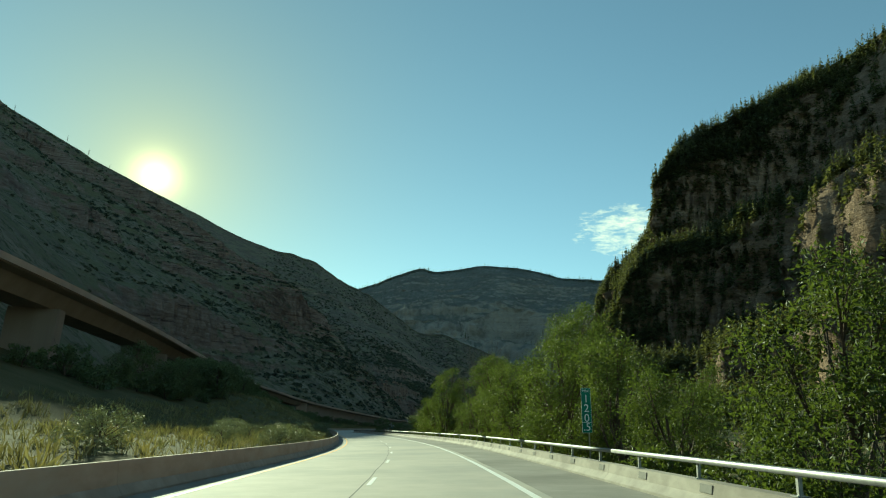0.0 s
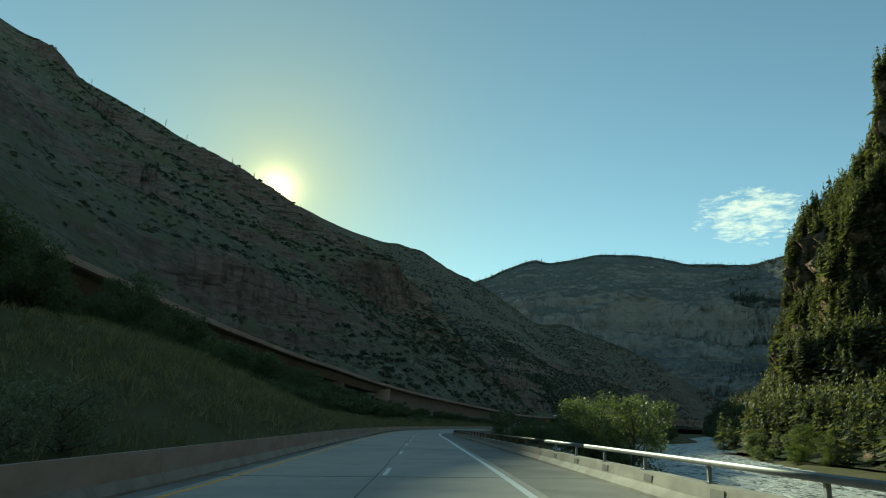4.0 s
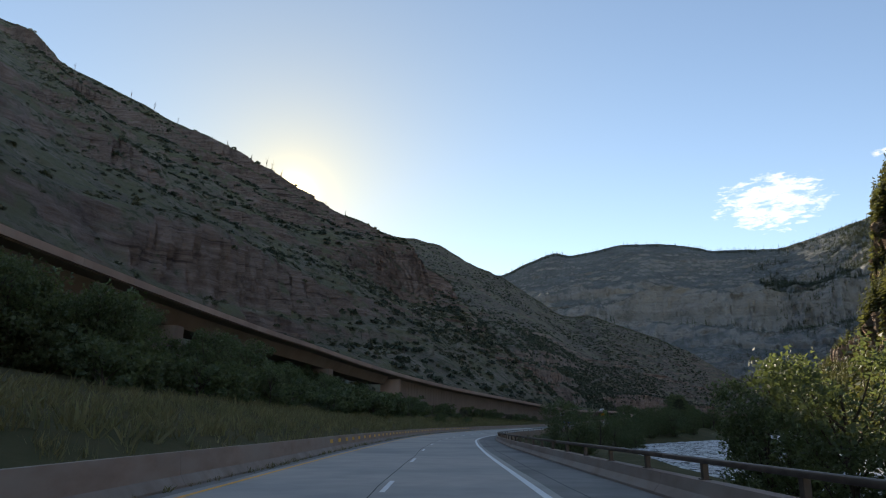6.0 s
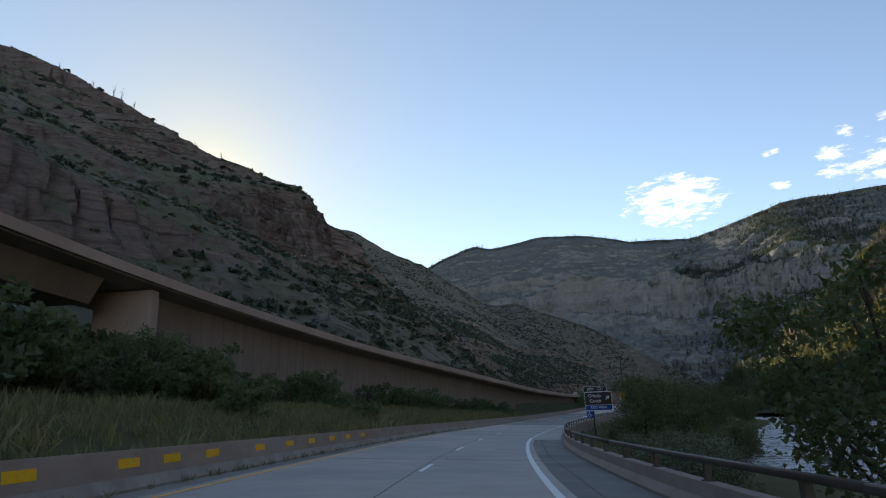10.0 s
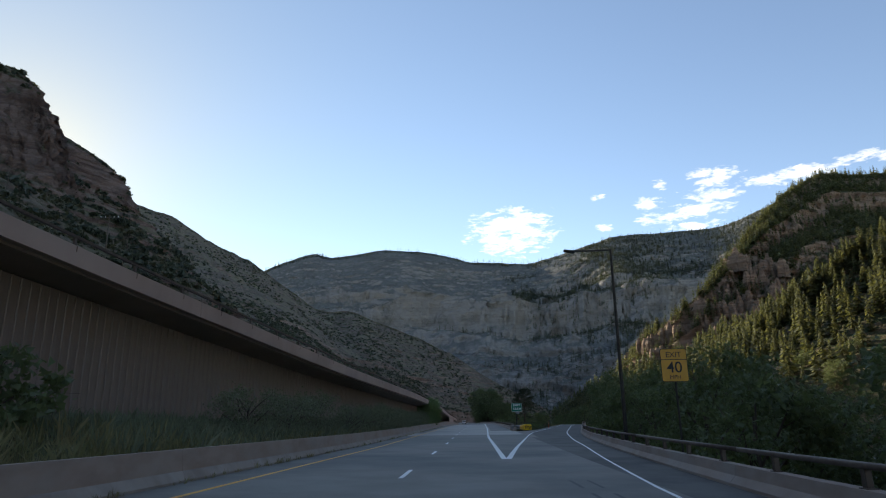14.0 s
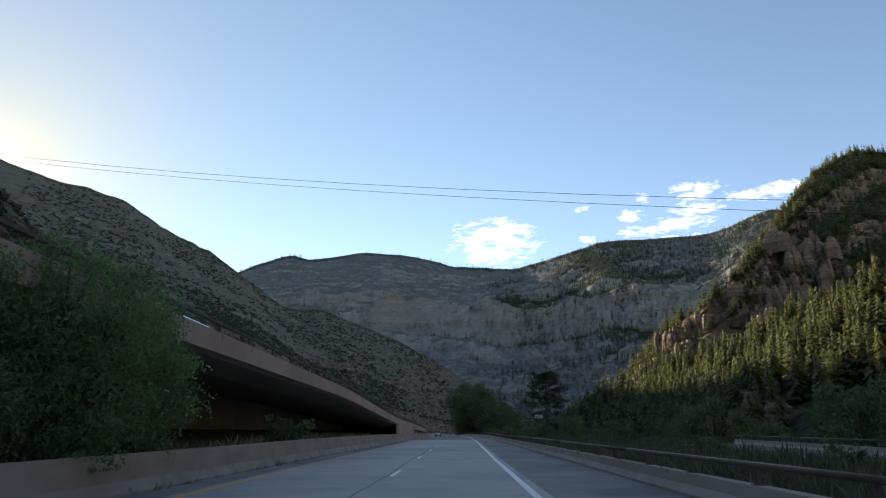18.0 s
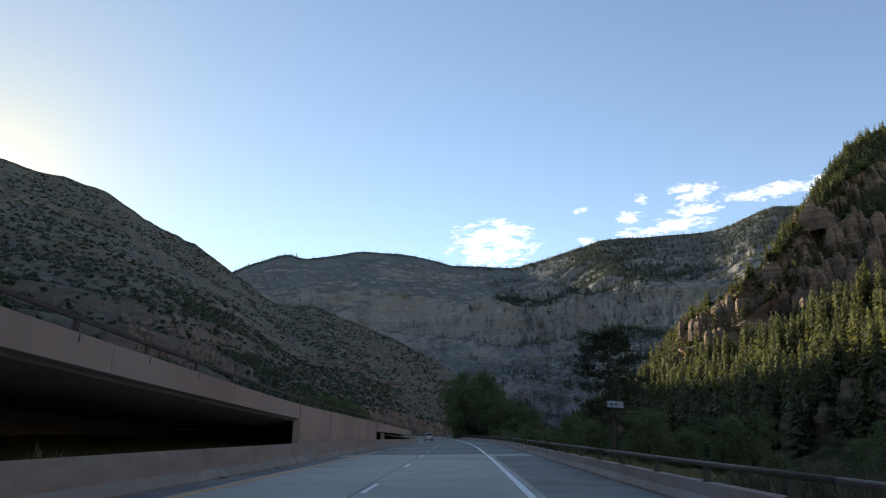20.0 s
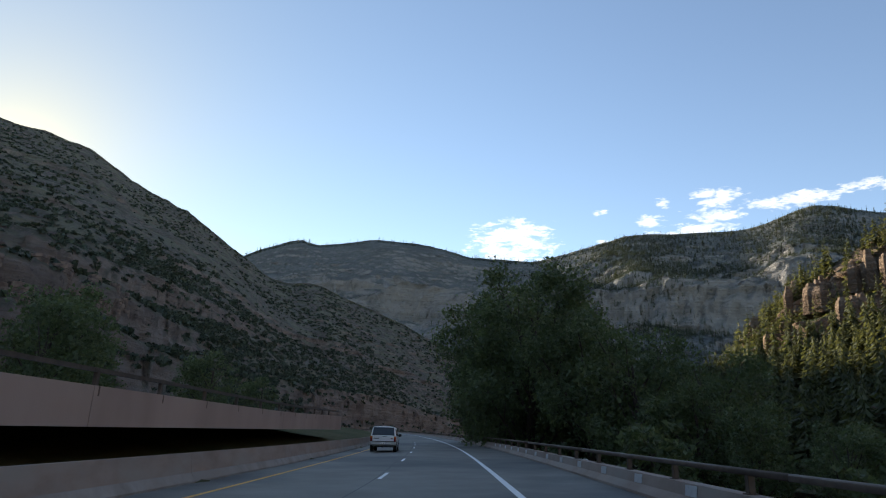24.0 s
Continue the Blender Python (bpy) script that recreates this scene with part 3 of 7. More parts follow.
def mountain(name, label, foot, crest, back, na, nb, material, rough=(8.0, 40.0), terraces=(), seed=0, crest_rough=3.0, nback=10, gully=0.0, gully_scale=60.0, concave=0.0, small=1.0, ledge=9.0, ledge_out=2.5, wander=0.25, crag=0.0, bands=(), tall=1.0):
    """A mountain side from its foot line up to its crest line, and a back slope behind. terraces: cliff bands as (height from 0 to 1, strength, width)."""
    a = np.linspace(0, 1, na)
    F, C = spline(foot, a), spline(crest, a)
    b = np.linspace(0, 1, nb)
    prof = b - concave * b * (1 - b) * 1.0
    P = F[:, None] + (C - F)[:, None] * b[None, :, None]
    rise = C[:, 2] - F[:, 2]
    x0, y0, z0 = P[..., 0] / rough[1], P[..., 1] / rough[1], b[None] * rise[:, None] / rough[1]
    w = 0.18 * fbm(x0 * 0.6, y0 * 0.6, z0, 4, seed + 3)
    zz = np.broadcast_to(prof[None], P.shape[:2]).copy()
    shift = np.zeros_like(zz)
    for level, strength, width in terraces:
        here = level + wander * w
        amount = strength * (0.1 + 0.9 * smooth(fbm(x0 * 0.35, y0 * 0.35, level * 9.0, 3, seed + 11), -0.35, 0.25))
        k = (b[None] - here) / width
        zz = zz + amount * width * np.tanh(k * 3) * np.exp(-(k * 0.8) ** 2) * 1.6
    for height, thick, strength, y_mid, y_half in bands:
        # a level cliff band at its own height, strongest about one place along the foot
        level = (height - F[:, 2]) / rise
        width = thick / rise
        here = level[:, None] + 0.10 * w * (60.0 / rise)[:, None]
        amount = strength * np.exp(-((F[:, 1] - y_mid) / y_half) ** 2)
        k = (b[None] - here) / width[:, None]
        zz = zz + (amount * width)[:, None] * np.tanh(k * 3) * np.exp(-(k * 0.8) ** 2) * 1.6
    zz = zz - zz[:, :1] * (1 - b[None]) - (zz[:, -1:] - 1) * b[None]
    zz = np.minimum(zz, np.maximum(0.62 + 0.36 * b[None], b[None] ** 6))
    outw = -(C - F)[:, :2]
    outw /= np.maximum(np.linalg.norm(outw, axis=1, keepdims=True), 1e-6)
    env = np.sin(np.pi * np.clip(b, 0, 1) ** 0.8)[None] * 1.0
    n1 = fbm(x0, y0, z0 * 1.2, 5, seed)
    n2 = ridged(P[..., 0] / gully_scale, P[..., 1] / gully_scale, z0 * 0.15, 4, seed + 21) - 0.6
    n3 = fbm(P[..., 0] / 9.0, P[..., 1] / 9.0, b[None] * rise[:, None] / 7.0, 4, seed + 31)
    hz = F[:, None, 2] + rise[:, None] * zz
    saw = (hz / ledge + 0.6 * n1 + 0.3 * n3) % 1.0
    steep = np.clip(np.gradient(zz, axis=1) * nb - 0.9, 0, 1.5)
    push = ledge_out * (0.5 - saw) * (0.25 + steep) * np.minimum(1, 4 * env) + rough[0] * n1 * env + gully * n2 * env + small * n3 * np.minimum(1, 4 * env)
    if crag:
        # blocks and columns of broken rock on the steeper bands
        q = vnoise(P[..., 0] / (crag * 2.2), P[..., 1] / (crag * 2.2), hz / (crag * 1.7 * tall), seed + 51)
        q2 = vnoise(P[..., 0] / crag, P[..., 1] / crag, hz / (crag * 0.8 * tall), seed + 52)
        push = push + crag * (0.25 + steep) * (np.floor(q * 5) / 5 + 0.5 * np.floor(q2 * 4) / 4 - 0.7) * np.minimum(1, 5 * env)
    P[..., 0] += outw[:, None, 0] * push
    P[..., 1] += outw[:, None, 1] * push
    P[..., 2] = F[:, None, 2] + rise[:, None] * zz + 0.18 * push
    top = crest_rough * fbm(a[:, None] * na / 14.0, 0 * b[None], 0, 5, seed + 41) * smooth(b, 0.75, 1.0)[None]
    P[..., 2] += top
    B = spline(back, a)
    c = np.linspace(0, 1, nback + 1)[1:]
    Q = P[:, -1][:, None] + (B - P[:, -1])[:, None] * c[None, :, None]
    V = np.concatenate([P, Q], 1)
    m = V.shape[1]
    i = np.arange(na - 1)[:, None] * m + np.arange(m - 1)[None]
    f = np.stack([i, i + m, i + m + 1, i + 1], -1).reshape(-1, 4)
    ob = new(name, mesh_of(name, V.reshape(-1, 3), f, [material], None, False))
    tagged(ob, label, "mountain", kind="structure")
    SHEETS[name] = P
    return ob


CREST_1 = [(-330, -420, 330), (-420, -150, 350), (-470, 150, 380), (-495, 420, 395), (-445, 556, 376), (-405, 553, 357), (-380, 551, 337), (-358, 549, 316), (-312, 544, 291), (-276, 540, 271),
           (-236, 535, 248), (-196, 531, 228), (-143, 525, 196), (-101, 521, 169), (-66, 517, 154), (-40, 514, 135), (-31, 520, 126), (-14, 533, 120), (-1, 545, 114), (-6, 575, 103), (-60, 640, 110)]
FOOT_1 = [(-62, -420, 10), (-62, -150, 12), (-62, 0, 12), (-58, 100, 10), (-50, 160, 9), (-36, 200, 7), (-20, 235, 6), (0, 265, 5), (20, 295, 4), (34, 320, 4),
          (46, 345, 4), (57, 372, 4), (66, 400, 4), (76, 425, 4), (86, 450, 4), (95, 480, 4), (98, 510, 4), (100, 530, 4), (100, 552, 4), (90, 592, 5), (20, 655, 12)]
BACK_1 = [(x - 500, y + 30, 5) for x, y, z in CREST_1[:4]] + [(-900, 700, 5), (-850, 760, 5), (-800, 800, 5)] + [(x - 60, y + 420, 5) for x, y, z in CREST_1[7:]]
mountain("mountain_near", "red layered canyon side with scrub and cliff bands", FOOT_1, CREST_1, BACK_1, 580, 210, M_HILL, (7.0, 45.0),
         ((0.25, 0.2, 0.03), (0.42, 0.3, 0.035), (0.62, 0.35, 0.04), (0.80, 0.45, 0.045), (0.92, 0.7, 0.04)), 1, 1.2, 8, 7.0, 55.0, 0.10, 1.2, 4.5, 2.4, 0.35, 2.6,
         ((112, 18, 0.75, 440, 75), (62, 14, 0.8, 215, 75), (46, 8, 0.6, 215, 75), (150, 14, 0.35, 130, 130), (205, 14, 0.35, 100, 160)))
CREST_2 = [(-700, 1640, 690), (-420, 1590, 560), (-250, 1570, 480), (-144, 1560, 443), (-83, 1560, 432), (-20, 1560, 414), (60, 1560, 367), (111, 1560, 347), (150, 1560, 327),
           (222, 1560, 278), (282, 1560, 244), (345, 1560, 243), (404, 1560, 226), (490, 1560, 196), (570, 1560, 162), (640, 1555, 120), (720, 1545, 80), (800, 1530, 40), (880, 1500, 5)]
FOOT_2 = [(-160, 700, 60), (-90, 660, 45), (-30, 640, 30), (30, 625, 15), (80, 622, 8), (125, 640, 6), (150, 690, 6), (172, 745, 6), (195, 800, 6),
          (225, 870, 5), (260, 940, 5), (300, 1010, 5), (350, 1090, 5), (420, 1180, 5), (500, 1270, 5), (580, 1340, 5), (660, 1400, 4), (750, 1450, 3), (860, 1480, 3)]
BACK_2 = [(x - 60, y + 900, 5) for x, y, z in CREST_2]
mountain("mountain_middle", "scrubby canyon side with scattered juniper and pale ledges", FOOT_2, CREST_2, BACK_2, 500, 230, M_HILL2, (22.0, 150.0),
         ((0.10, 1.1, 0.04), (0.45, 0.35, 0.03), (0.7, 0.35, 0.03)), 5, 4.0, 8, 30.0, 150.0, 0.20, 2.4, 10.0, 3.5, 0.25, 4.0, ((30, 11, 0.8, 645, 60), (52, 10, 0.75, 650, 80), (95, 12, 0.45, 700, 120)))
CREST_3 = [(-600, 3700, 502), (-100, 3640, 622), (190, 3615, 742), (358, 3606, 814), (476, 3594, 870), (613, 3576, 912), (726, 3555, 902), (980, 3495, 952), (1237, 3412, 926), (1403, 3345, 884),
           (1560, 3260, 862), (1700, 3120, 852), (1850, 2960, 893), (1990, 2850, 942), (2150, 2740, 940), (2360, 2520, 932), (2540, 2330, 1005), (2660, 2150, 942), (2800, 1800, 882)]
FOOT_3 = [(-300, 2200, 20), (0, 2150, 20), (200, 2120, 20), (350, 2080, 15), (470, 2040, 10), (600, 1990, 10), (700, 1950, 10), (800, 1910, 10), (880, 1870, 10), (950, 1820, 10),
          (1000, 1780, 10), (1040, 1720, 10), (1080, 1650, 10), (1110, 1590, 10), (1130, 1520, 10), (1160, 1440, 10), (1200, 1340, 10), (1260, 1220, 10), (1350, 1050, 10)]
BACK_3 = [(x + 500, y + 900, 5) for x, y, z in CREST_3]
mountain("mesa_far", "haze-greyed limestone mesa with pale cliff bands and dark scrub", FOOT_3, CREST_3, BACK_3, 420, 220, M_MESA, (55.0, 420.0),
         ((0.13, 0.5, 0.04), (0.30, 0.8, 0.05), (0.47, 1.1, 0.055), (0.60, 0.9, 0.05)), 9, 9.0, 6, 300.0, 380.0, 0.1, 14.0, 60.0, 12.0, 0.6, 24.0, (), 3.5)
CREST_4 = [(352, 770, 3), (350, 735, 14), (354, 695, 28), (362, 655, 38), (364, 612, 45), (360, 575, 50), (354, 545, 52), (350, 515, 56), (356, 490, 69), (390, 478, 96), (440, 455, 122), (500, 420, 150), (580, 360, 170), (650, 280, 180)]
FOOT_4 = [(345, 765, 0), (335, 735, -2), (322, 705, -3), (310, 672, -4), (300, 640, -4), (290, 615, -4), (280, 590, -4), (270, 568, -4), (260, 545, -4), (250, 520, -4), (240, 490, -4), (232, 455, -4), (230, 420, -4), (240, 380, -4)]
BACK_4 = [(x + 100, y + 40, 5) for x, y, z in CREST_4]
mountain("hill_wooded", "sunlit hillside spur covered with conifers", FOOT_4, CREST_4, BACK_4, 300, 120, M_CLIFF, (5.0, 40.0),
         ((0.5, 0.3, 0.05),), 13, 2.0, 8, 9.0, 45.0, 0.10, 2.0, 12.0, 2.0, 0.4, 2.0)
CREST_6 = [(470, 850, 5), (455, 812, 33), (446, 786, 54), (438, 750, 74), (435, 721, 88), (440, 692, 101), (462, 686, 120), (500, 697, 148), (570, 718, 199), (632, 737, 244), (727, 755, 296), (783, 745, 300), (880, 720, 312), (1000, 640, 335), (1150, 500, 345)]
FOOT_6 = [(400, 850, 0), (385, 812, 0), (374, 786, -2), (366, 750, -2), (362, 720, -2), (366, 690, 0), (380, 658, 8), (400, 622, 24), (428, 602, 32), (470, 580, 45), (540, 555, 60), (620, 520, 70), (720, 470, 80), (820, 390, 90), (950, 280, 90)]
BACK_6 = [(x + 220, y + 260, 5) for x, y, z in CREST_6]
mountain("hill_crag", "steep shaded hill with firs and a broken brown crag", FOOT_6, CREST_6, BACK_6, 360, 170, M_CLIFF, (9.0, 60.0),
         ((0.30, 0.8, 0.07), (0.55, 0.9, 0.07), (0.8, 0.7, 0.06)), 23, 3.0, 8, 20.0, 70.0, 0.28, 3.0, 14.0, 4.0, 0.35, 7.0, (), 2.2)
CREST_5 = [(206, 350, 15), (218, 342, 60), (226, 330, 122), (232, 312, 136), (239, 284, 148), (244, 264, 172), (250, 253, 212), (262, 247, 226), (272, 243, 233), (300, 240, 250), (335, 236, 270), (365, 228, 288), (388, 190, 305),
           (400, 120, 322), (395, 0, 340), (380, -120, 350), (360, -300, 350), (340, -450, 350)]
FOOT_5 = [(196, 352, -5), (190, 340, -5), (184, 322, -5), (178, 306, -5), (165, 288, -5), (152, 268, -5), (140, 250, -5), (124, 235, -5), (120, 215, -5), (116, 195, -5), (112, 170, -5), (108, 140, -5),
          (105, 110, -5), (100, 60, -5), (96, 0, -5), (90, -100, -5), (80, -280, -5), (70, -450, -5)]
BACK_5 = [(x + 320, y + 120, 5) for x, y, z in CREST_5]
mountain("cliff_shaded", "dark sheer canyon cliff with firs along its rim", FOOT_5, CREST_5, BACK_5, 360, 150, M_CLIFF, (8.0, 45.0),
         ((0.25, 0.7, 0.06), (0.5, 1.0, 0.10), (0.8, 1.0, 0.10)), 17, 3.0, 8, 26.0, 70.0, 0.8, 2.5, 14.0, 3.0, 0.3, 5.0)
build_ground()


# ---- the carriageway ----
def white_line(s):
    """The outer edge line."""
    return np.interp(s, [0, 20, 75, 120, 165, 200, 228, 258, 285, 340, 440, 470, 510, 540, 560, 632, 660, 690, 720, 760], [2.75, 2.77, 2.52, 2.15, 2.15, 2.22, 2.2, 1.75, 1.73, 1.42, 1.66, 1.50, 1.65, 1.72, 1.62, 1.80, 2.0, 2.1, 1.92, 1.95])


def yellow_line(s):
    """The edge line beside the median."""
    return np.interp(s, [16, 31, 75, 195, 228, 255, 285, 340, 400, 450, 485, 515, 545, 590, 630, 645, 665, 720, 760], [-6.1, -6.1, -5.75, -5.93, -5.9, -6.3, -6.66, -6.92, -6.3, -5.85, -6.35, -6.6, -6.83, -7.05, -7.24, -7.5, -7.35, -6.17, -6.0])


def lane_line(s):
    """The broken line between the lanes."""
    return np.interp(s, [16, 75, 198, 213, 230, 264, 291, 344, 400, 456, 485, 521, 548, 600, 642, 667, 728, 760], [-1.45, -1.42, -1.60, -1.6, -1.78, -2.13, -2.08, -2.15, -1.8, -1.75, -2.0, -2.4, -2.5, -2.65, -2.78, -2.68, -2.13, -2.1])


def beside(line, a, b):
    return (lambda s: line(s) + a), (lambda s: line(s) + b)


def ribbon(name, s0, s1, ul, ur, h, material, step=4.0, bits=4):
    """A strip of the road's surface; ul and ur are numbers or functions of the station."""
    def sec(s):
        a = ul(s) if callable(ul) else np.full(len(s), ul)
        b = ur(s) if callable(ur) else np.full(len(s), ur)
        k = np.linspace(0, 1, bits)
        u = a[:, None] + (b - a)[:, None] * k[None]
        return np.stack([u, np.full_like(u, h)], -1)
    return sweep(name, s0, s1, step, sec, closed=False, mats=[material])


def road_edge(s):
    """Outer edge of the carriageway, just inside the parapet."""
    return np.where(s < 345, np.interp(s, RIGHT_S, RIGHT_U), np.interp(s, [345, 362, 480], [3.85, 4.2, 5.45])) * (s < 480) + np.interp(s, BRIDGE_S, BRIDGE_U) * (s >= 480) + 0.15


road = thing("road", "two lane pale concrete carriageway with worn wheel tracks", "road", kind="structure")
for a, b, m in ((S_MIN + 4, 390, M_SLAB), (390, 481.3, M_ASPHALT), (481.3, 632.5, M_SLAB), (632.5, S_MAX - 4, M_ASPHALT)):
    part("pavement_slab", ribbon("pavement", a, b, barrier_line, road_edge, 0.0, m), None, road, "dark asphalt stretch" if m is M_ASPHALT else "")
part("gore_paving", ribbon("gore", 470, 505, 5.2, lambda s: np.interp(s, [441, 489, 521, 551], [5.4, 6.6, 11.2, 15.6]), -0.004, M_GORE), None, road, "dirty concrete gore")
part("ramp_surface", ribbon("ramp", 345, 598, lambda s: np.interp(s, [345, 441, 489, 521, 551, 640], [3.6, 4.8, 5.8, 10.8, 15.2, 30]), lambda s: np.interp(s, RIGHT_S, RIGHT_U) + 0.2, -0.006, M_RAMP), None, road, "dark asphalt ramp")
part("edge_line_right", ribbon("line", S_MIN + 4, 348, *beside(white_line, -0.10, 0.10), 0.006, M_WHITE, bits=2), None, road)
part("edge_line_right", ribbon("line", 436, 480.6, *beside(white_line, -0.14, 0.10), 0.006, M_WHITE, bits=2), None, road)
part("edge_line_right", ribbon("line", 482, 631.6, *beside(white_line, -0.10, 0.10), 0.006, M_WHITE, bits=2), None, road)
part("edge_line_right", ribbon("line", 633.2, S_MAX - 4, *beside(white_line, -0.10, 0.10), 0.006, M_WHITE, bits=2), None, road)
RAMP_S, RAMP_U = [348, 390, 422, 436, 450, 462, 482, 492, 551, 620], [1.46, 2.75, 4.62, 5.88, 7.2, 8.17, 10.27, 11.45, 19.6, 30.2]
part("ramp_line", ribbon("line", 348, 596, lambda s: np.interp(s, RAMP_S, RAMP_U), lambda s: np.interp(s, RAMP_S, RAMP_U) + 0.11, 0.010, M_WHITE, bits=2), None, road)
GORE_S, GORE_U = [436, 450, 481, 489, 521, 551, 620], [1.7, 2.93, 6.05, 6.9, 12.0, 16.6, 27.2]
part("gore_line", ribbon("line", 436, 596, lambda s: np.interp(s, GORE_S, GORE_U), lambda s: np.interp(s, GORE_S, GORE_U) + np.interp(s, [436, 470], [0.26, 0.13]), 0.012, M_WHITE, bits=2), None, road)
part("edge_line_left", ribbon("line", S_MIN + 4, S_MAX - 4, *beside(yellow_line, -0.08, 0.08), 0.006, M_YELLOW, bits=2), None, road)
DASH_N, DASH_S = [-20, -12, -8, -5, 0, 5, 7, 11, 19, 21, 24, 26, 33, 35, 40, 50], [-72, 35, 87, 128.5, 197.6, 264.1, 291, 344.3, 455.8, 482.9, 521, 548, 642.6, 668, 728.4, 862]
for k in range(-19, 46):
    s = float(np.interp(k, DASH_N, DASH_S))
    if S_MIN + 6 < s < S_MAX - 6:
        part("lane_dash", ribbon("dash", s - 1.65, s + 1.65, *beside(lane_line, -0.07, 0.07), 0.006, M_WHITE, 1.5, 2), None, road)

# tar seams along the lane joint and across the slabs
M_TAR = mat("black tar seam", (0.03, 0.03, 0.03), 0.6, (0.06, 0.06, 0.06), 3, 4, 0.5, 0.7)


def wavy(u, seed, w):
    return lambda s: (u(s) if callable(u) else u) + w + 0.10 * fbm(s / 9.0, 0 * s, 0, 4, seed)


def seam_line(s):
    return lane_line(s) - 0.22


def outer_crack(s):
    return white_line(s) + 0.9


for a, b in ((S_MIN + 4, 388), (493, 628), (632, S_MAX - 4)):
    part("tar_seam", ribbon("seam", a, b, wavy(seam_line, 3, 0), wavy(seam_line, 3, 0.035), 0.004, M_TAR, 1.2, 2), None, road)
for a, b in ((190, 262), (270, 345)):
    part("tar_seam", ribbon("seam", a, b, wavy(outer_crack, 8, 0), wavy(outer_crack, 8, 0.05), 0.004, M_TAR, 1.2, 2), None, road)
for s in (389.6, 481.2, 632.4, 322.0, 268.0, 140.0, 560.0):
    part("tar_seam", ribbon("seam", s, s + 0.16, lambda s: barrier_line(s) + 0.3, lambda s: road_edge(s) - 0.1, 0.004, M_TAR, 0.16, 8), None, road)

# darker shoulders beside the edge lines
M_SHOULDER = mat("stained shoulder concrete", (0.27, 0.255, 0.235), 0.9, (0.20, 0.19, 0.175), 0.6, 9, 0.35, 0.7, (0.15, 0.14, 0.13), 0.2, 0.3, 40, bump_dist=0.01)
for a, b in ((S_MIN + 4, 345), (505, 628)):
    part("shoulder", ribbon("shoulder", a, b, lambda s: white_line(s) + 0.35 + 0.04 * fbm(s / 5.0, 0 * s, 0, 3, 4), lambda s: road_edge(s) - 0.13, 0.003, M_SHOULDER, 3.0, 4), None, road, "stained grey shoulder")
for a, b in ((S_MIN + 4, 388), (493, 628)):
    part("shoulder", ribbon("shoulder", a, b, lambda s: barrier_line(s) + 0.15, lambda s: yellow_line(s) - 0.35 + 0.04 * fbm(s / 5.0, 0 * s, 0, 3, 6), 0.003, M_SHOULDER, 3.0, 3), None, road, "stained grey shoulder")
# rubber marks on the asphalt before the gore
for u in (2.9, 3.4):
    for s in (417.5, 420.3, 423.6):
        part("skid_mark", ribbon("skid", s, s + 2.1, wavy(u, 22, 0), wavy(u, 22, 0.10), 0.003, M_TAR, 0.5, 2), None, road, "dark rubber skid mark")

# ---- barriers ----
JERSEY = [(-0.30, 0.0), (0.30, 0.0), (0.30, 0.08), (0.14, 0.30), (0.08, 0.85), (-0.08, 0.85), (-0.14, 0.30), (-0.30, 0.08)]


def jersey(s):
    """The barrier's section, which grows taller towards the bridge."""
    up = np.interp(s, [200, 300, 400, 450, 481, 545, 560, 630, 658, 720, 740], [0.04, 0.05, 0.03, 0.0, 0.05, 0.14, 0.19, 0.20, 0.17, 0.06, 0.06])
    return np.stack([np.stack([barrier_line(s) + a, b - 0.02 + up * (b > 0.2) * (0.4 + 0.6 * (b > 0.5))], -1) for a, b in JERSEY], 1)


M_TOE = mat("scuffed barrier toe", (0.37, 0.325, 0.285), 0.9, (0.25, 0.21, 0.18), 0.9, 9, 0.36, 0.64, (0.31, 0.26, 0.22), 0.2, 0.3, 25, bump_dist=0.02)
left_wall = thing("barrier_left", "weathered brown concrete safety barrier along the median", "barrier", kind="structure")
for k in range(int(S_MIN) + 4, int(S_MAX) - 16, 12):
    part("barrier_segment", sweep("barrier", k, k + 11.985, 4.0, jersey, mats=[M_BARRIER, M_TOE], slot_of=lambda j: 1 if j in (1, 2) else 0), None, left_wall)


def parapet(name, s0, s1, uf, label, material=M_PARAPET, rail=M_GALV, post_step=3.81, post_w=0.12):
    p = thing(name, label, "parapet", kind="structure")
    L = 15.24
    s = s0
    while s < s1 - 1:
        e = min(s + L, s1)
        part("wall_segment", sweep("wall", s, e - 0.02, 4.0, lambda q: np.stack([np.stack([uf(q) + a, np.full_like(q, b)], -1) for a, b in ((-0.20, -1.2), (-0.20, 0.07), (-0.04, 0.24), (0.0, 0.50), (0.30, 0.50), (0.32, -1.2))], 1), mats=[material]), None, p)
        part("rail", sweep("rail", s, e - 0.01, 4.0, lambda q: np.stack([np.stack([uf(q) + a, np.full_like(q, b)], -1) for a, b in ((0.08, 0.82), (0.06, 0.84), (0.06, 0.91), (0.08, 0.93), (0.18, 0.93), (0.20, 0.91), (0.20, 0.84), (0.18, 0.82))], 1), mats=[rail], flat=False), None, p)
        s = e
    bm = bmesh.new()
    box(bm, (post_w, post_w + 0.02, 0.33), (0, 0, 0.66), bevel=0.01)
    box(bm, (0.20, 0.22, 0.02), (0, 0, 0.512))
    me = None
    for q in np.arange(s0 + 1.5, s1, post_step):
        if me is None:
            ob = part("rail_post", bm, rail, p)
            me = ob.data
        else:
            ob = part("rail_post", me, None, p)
        ob.matrix_basis = road_pose(q, float(uf(np.array([q]))[0]) + 0.16)
    return p


def u_right(s):
    return np.interp(s, RIGHT_S, RIGHT_U)


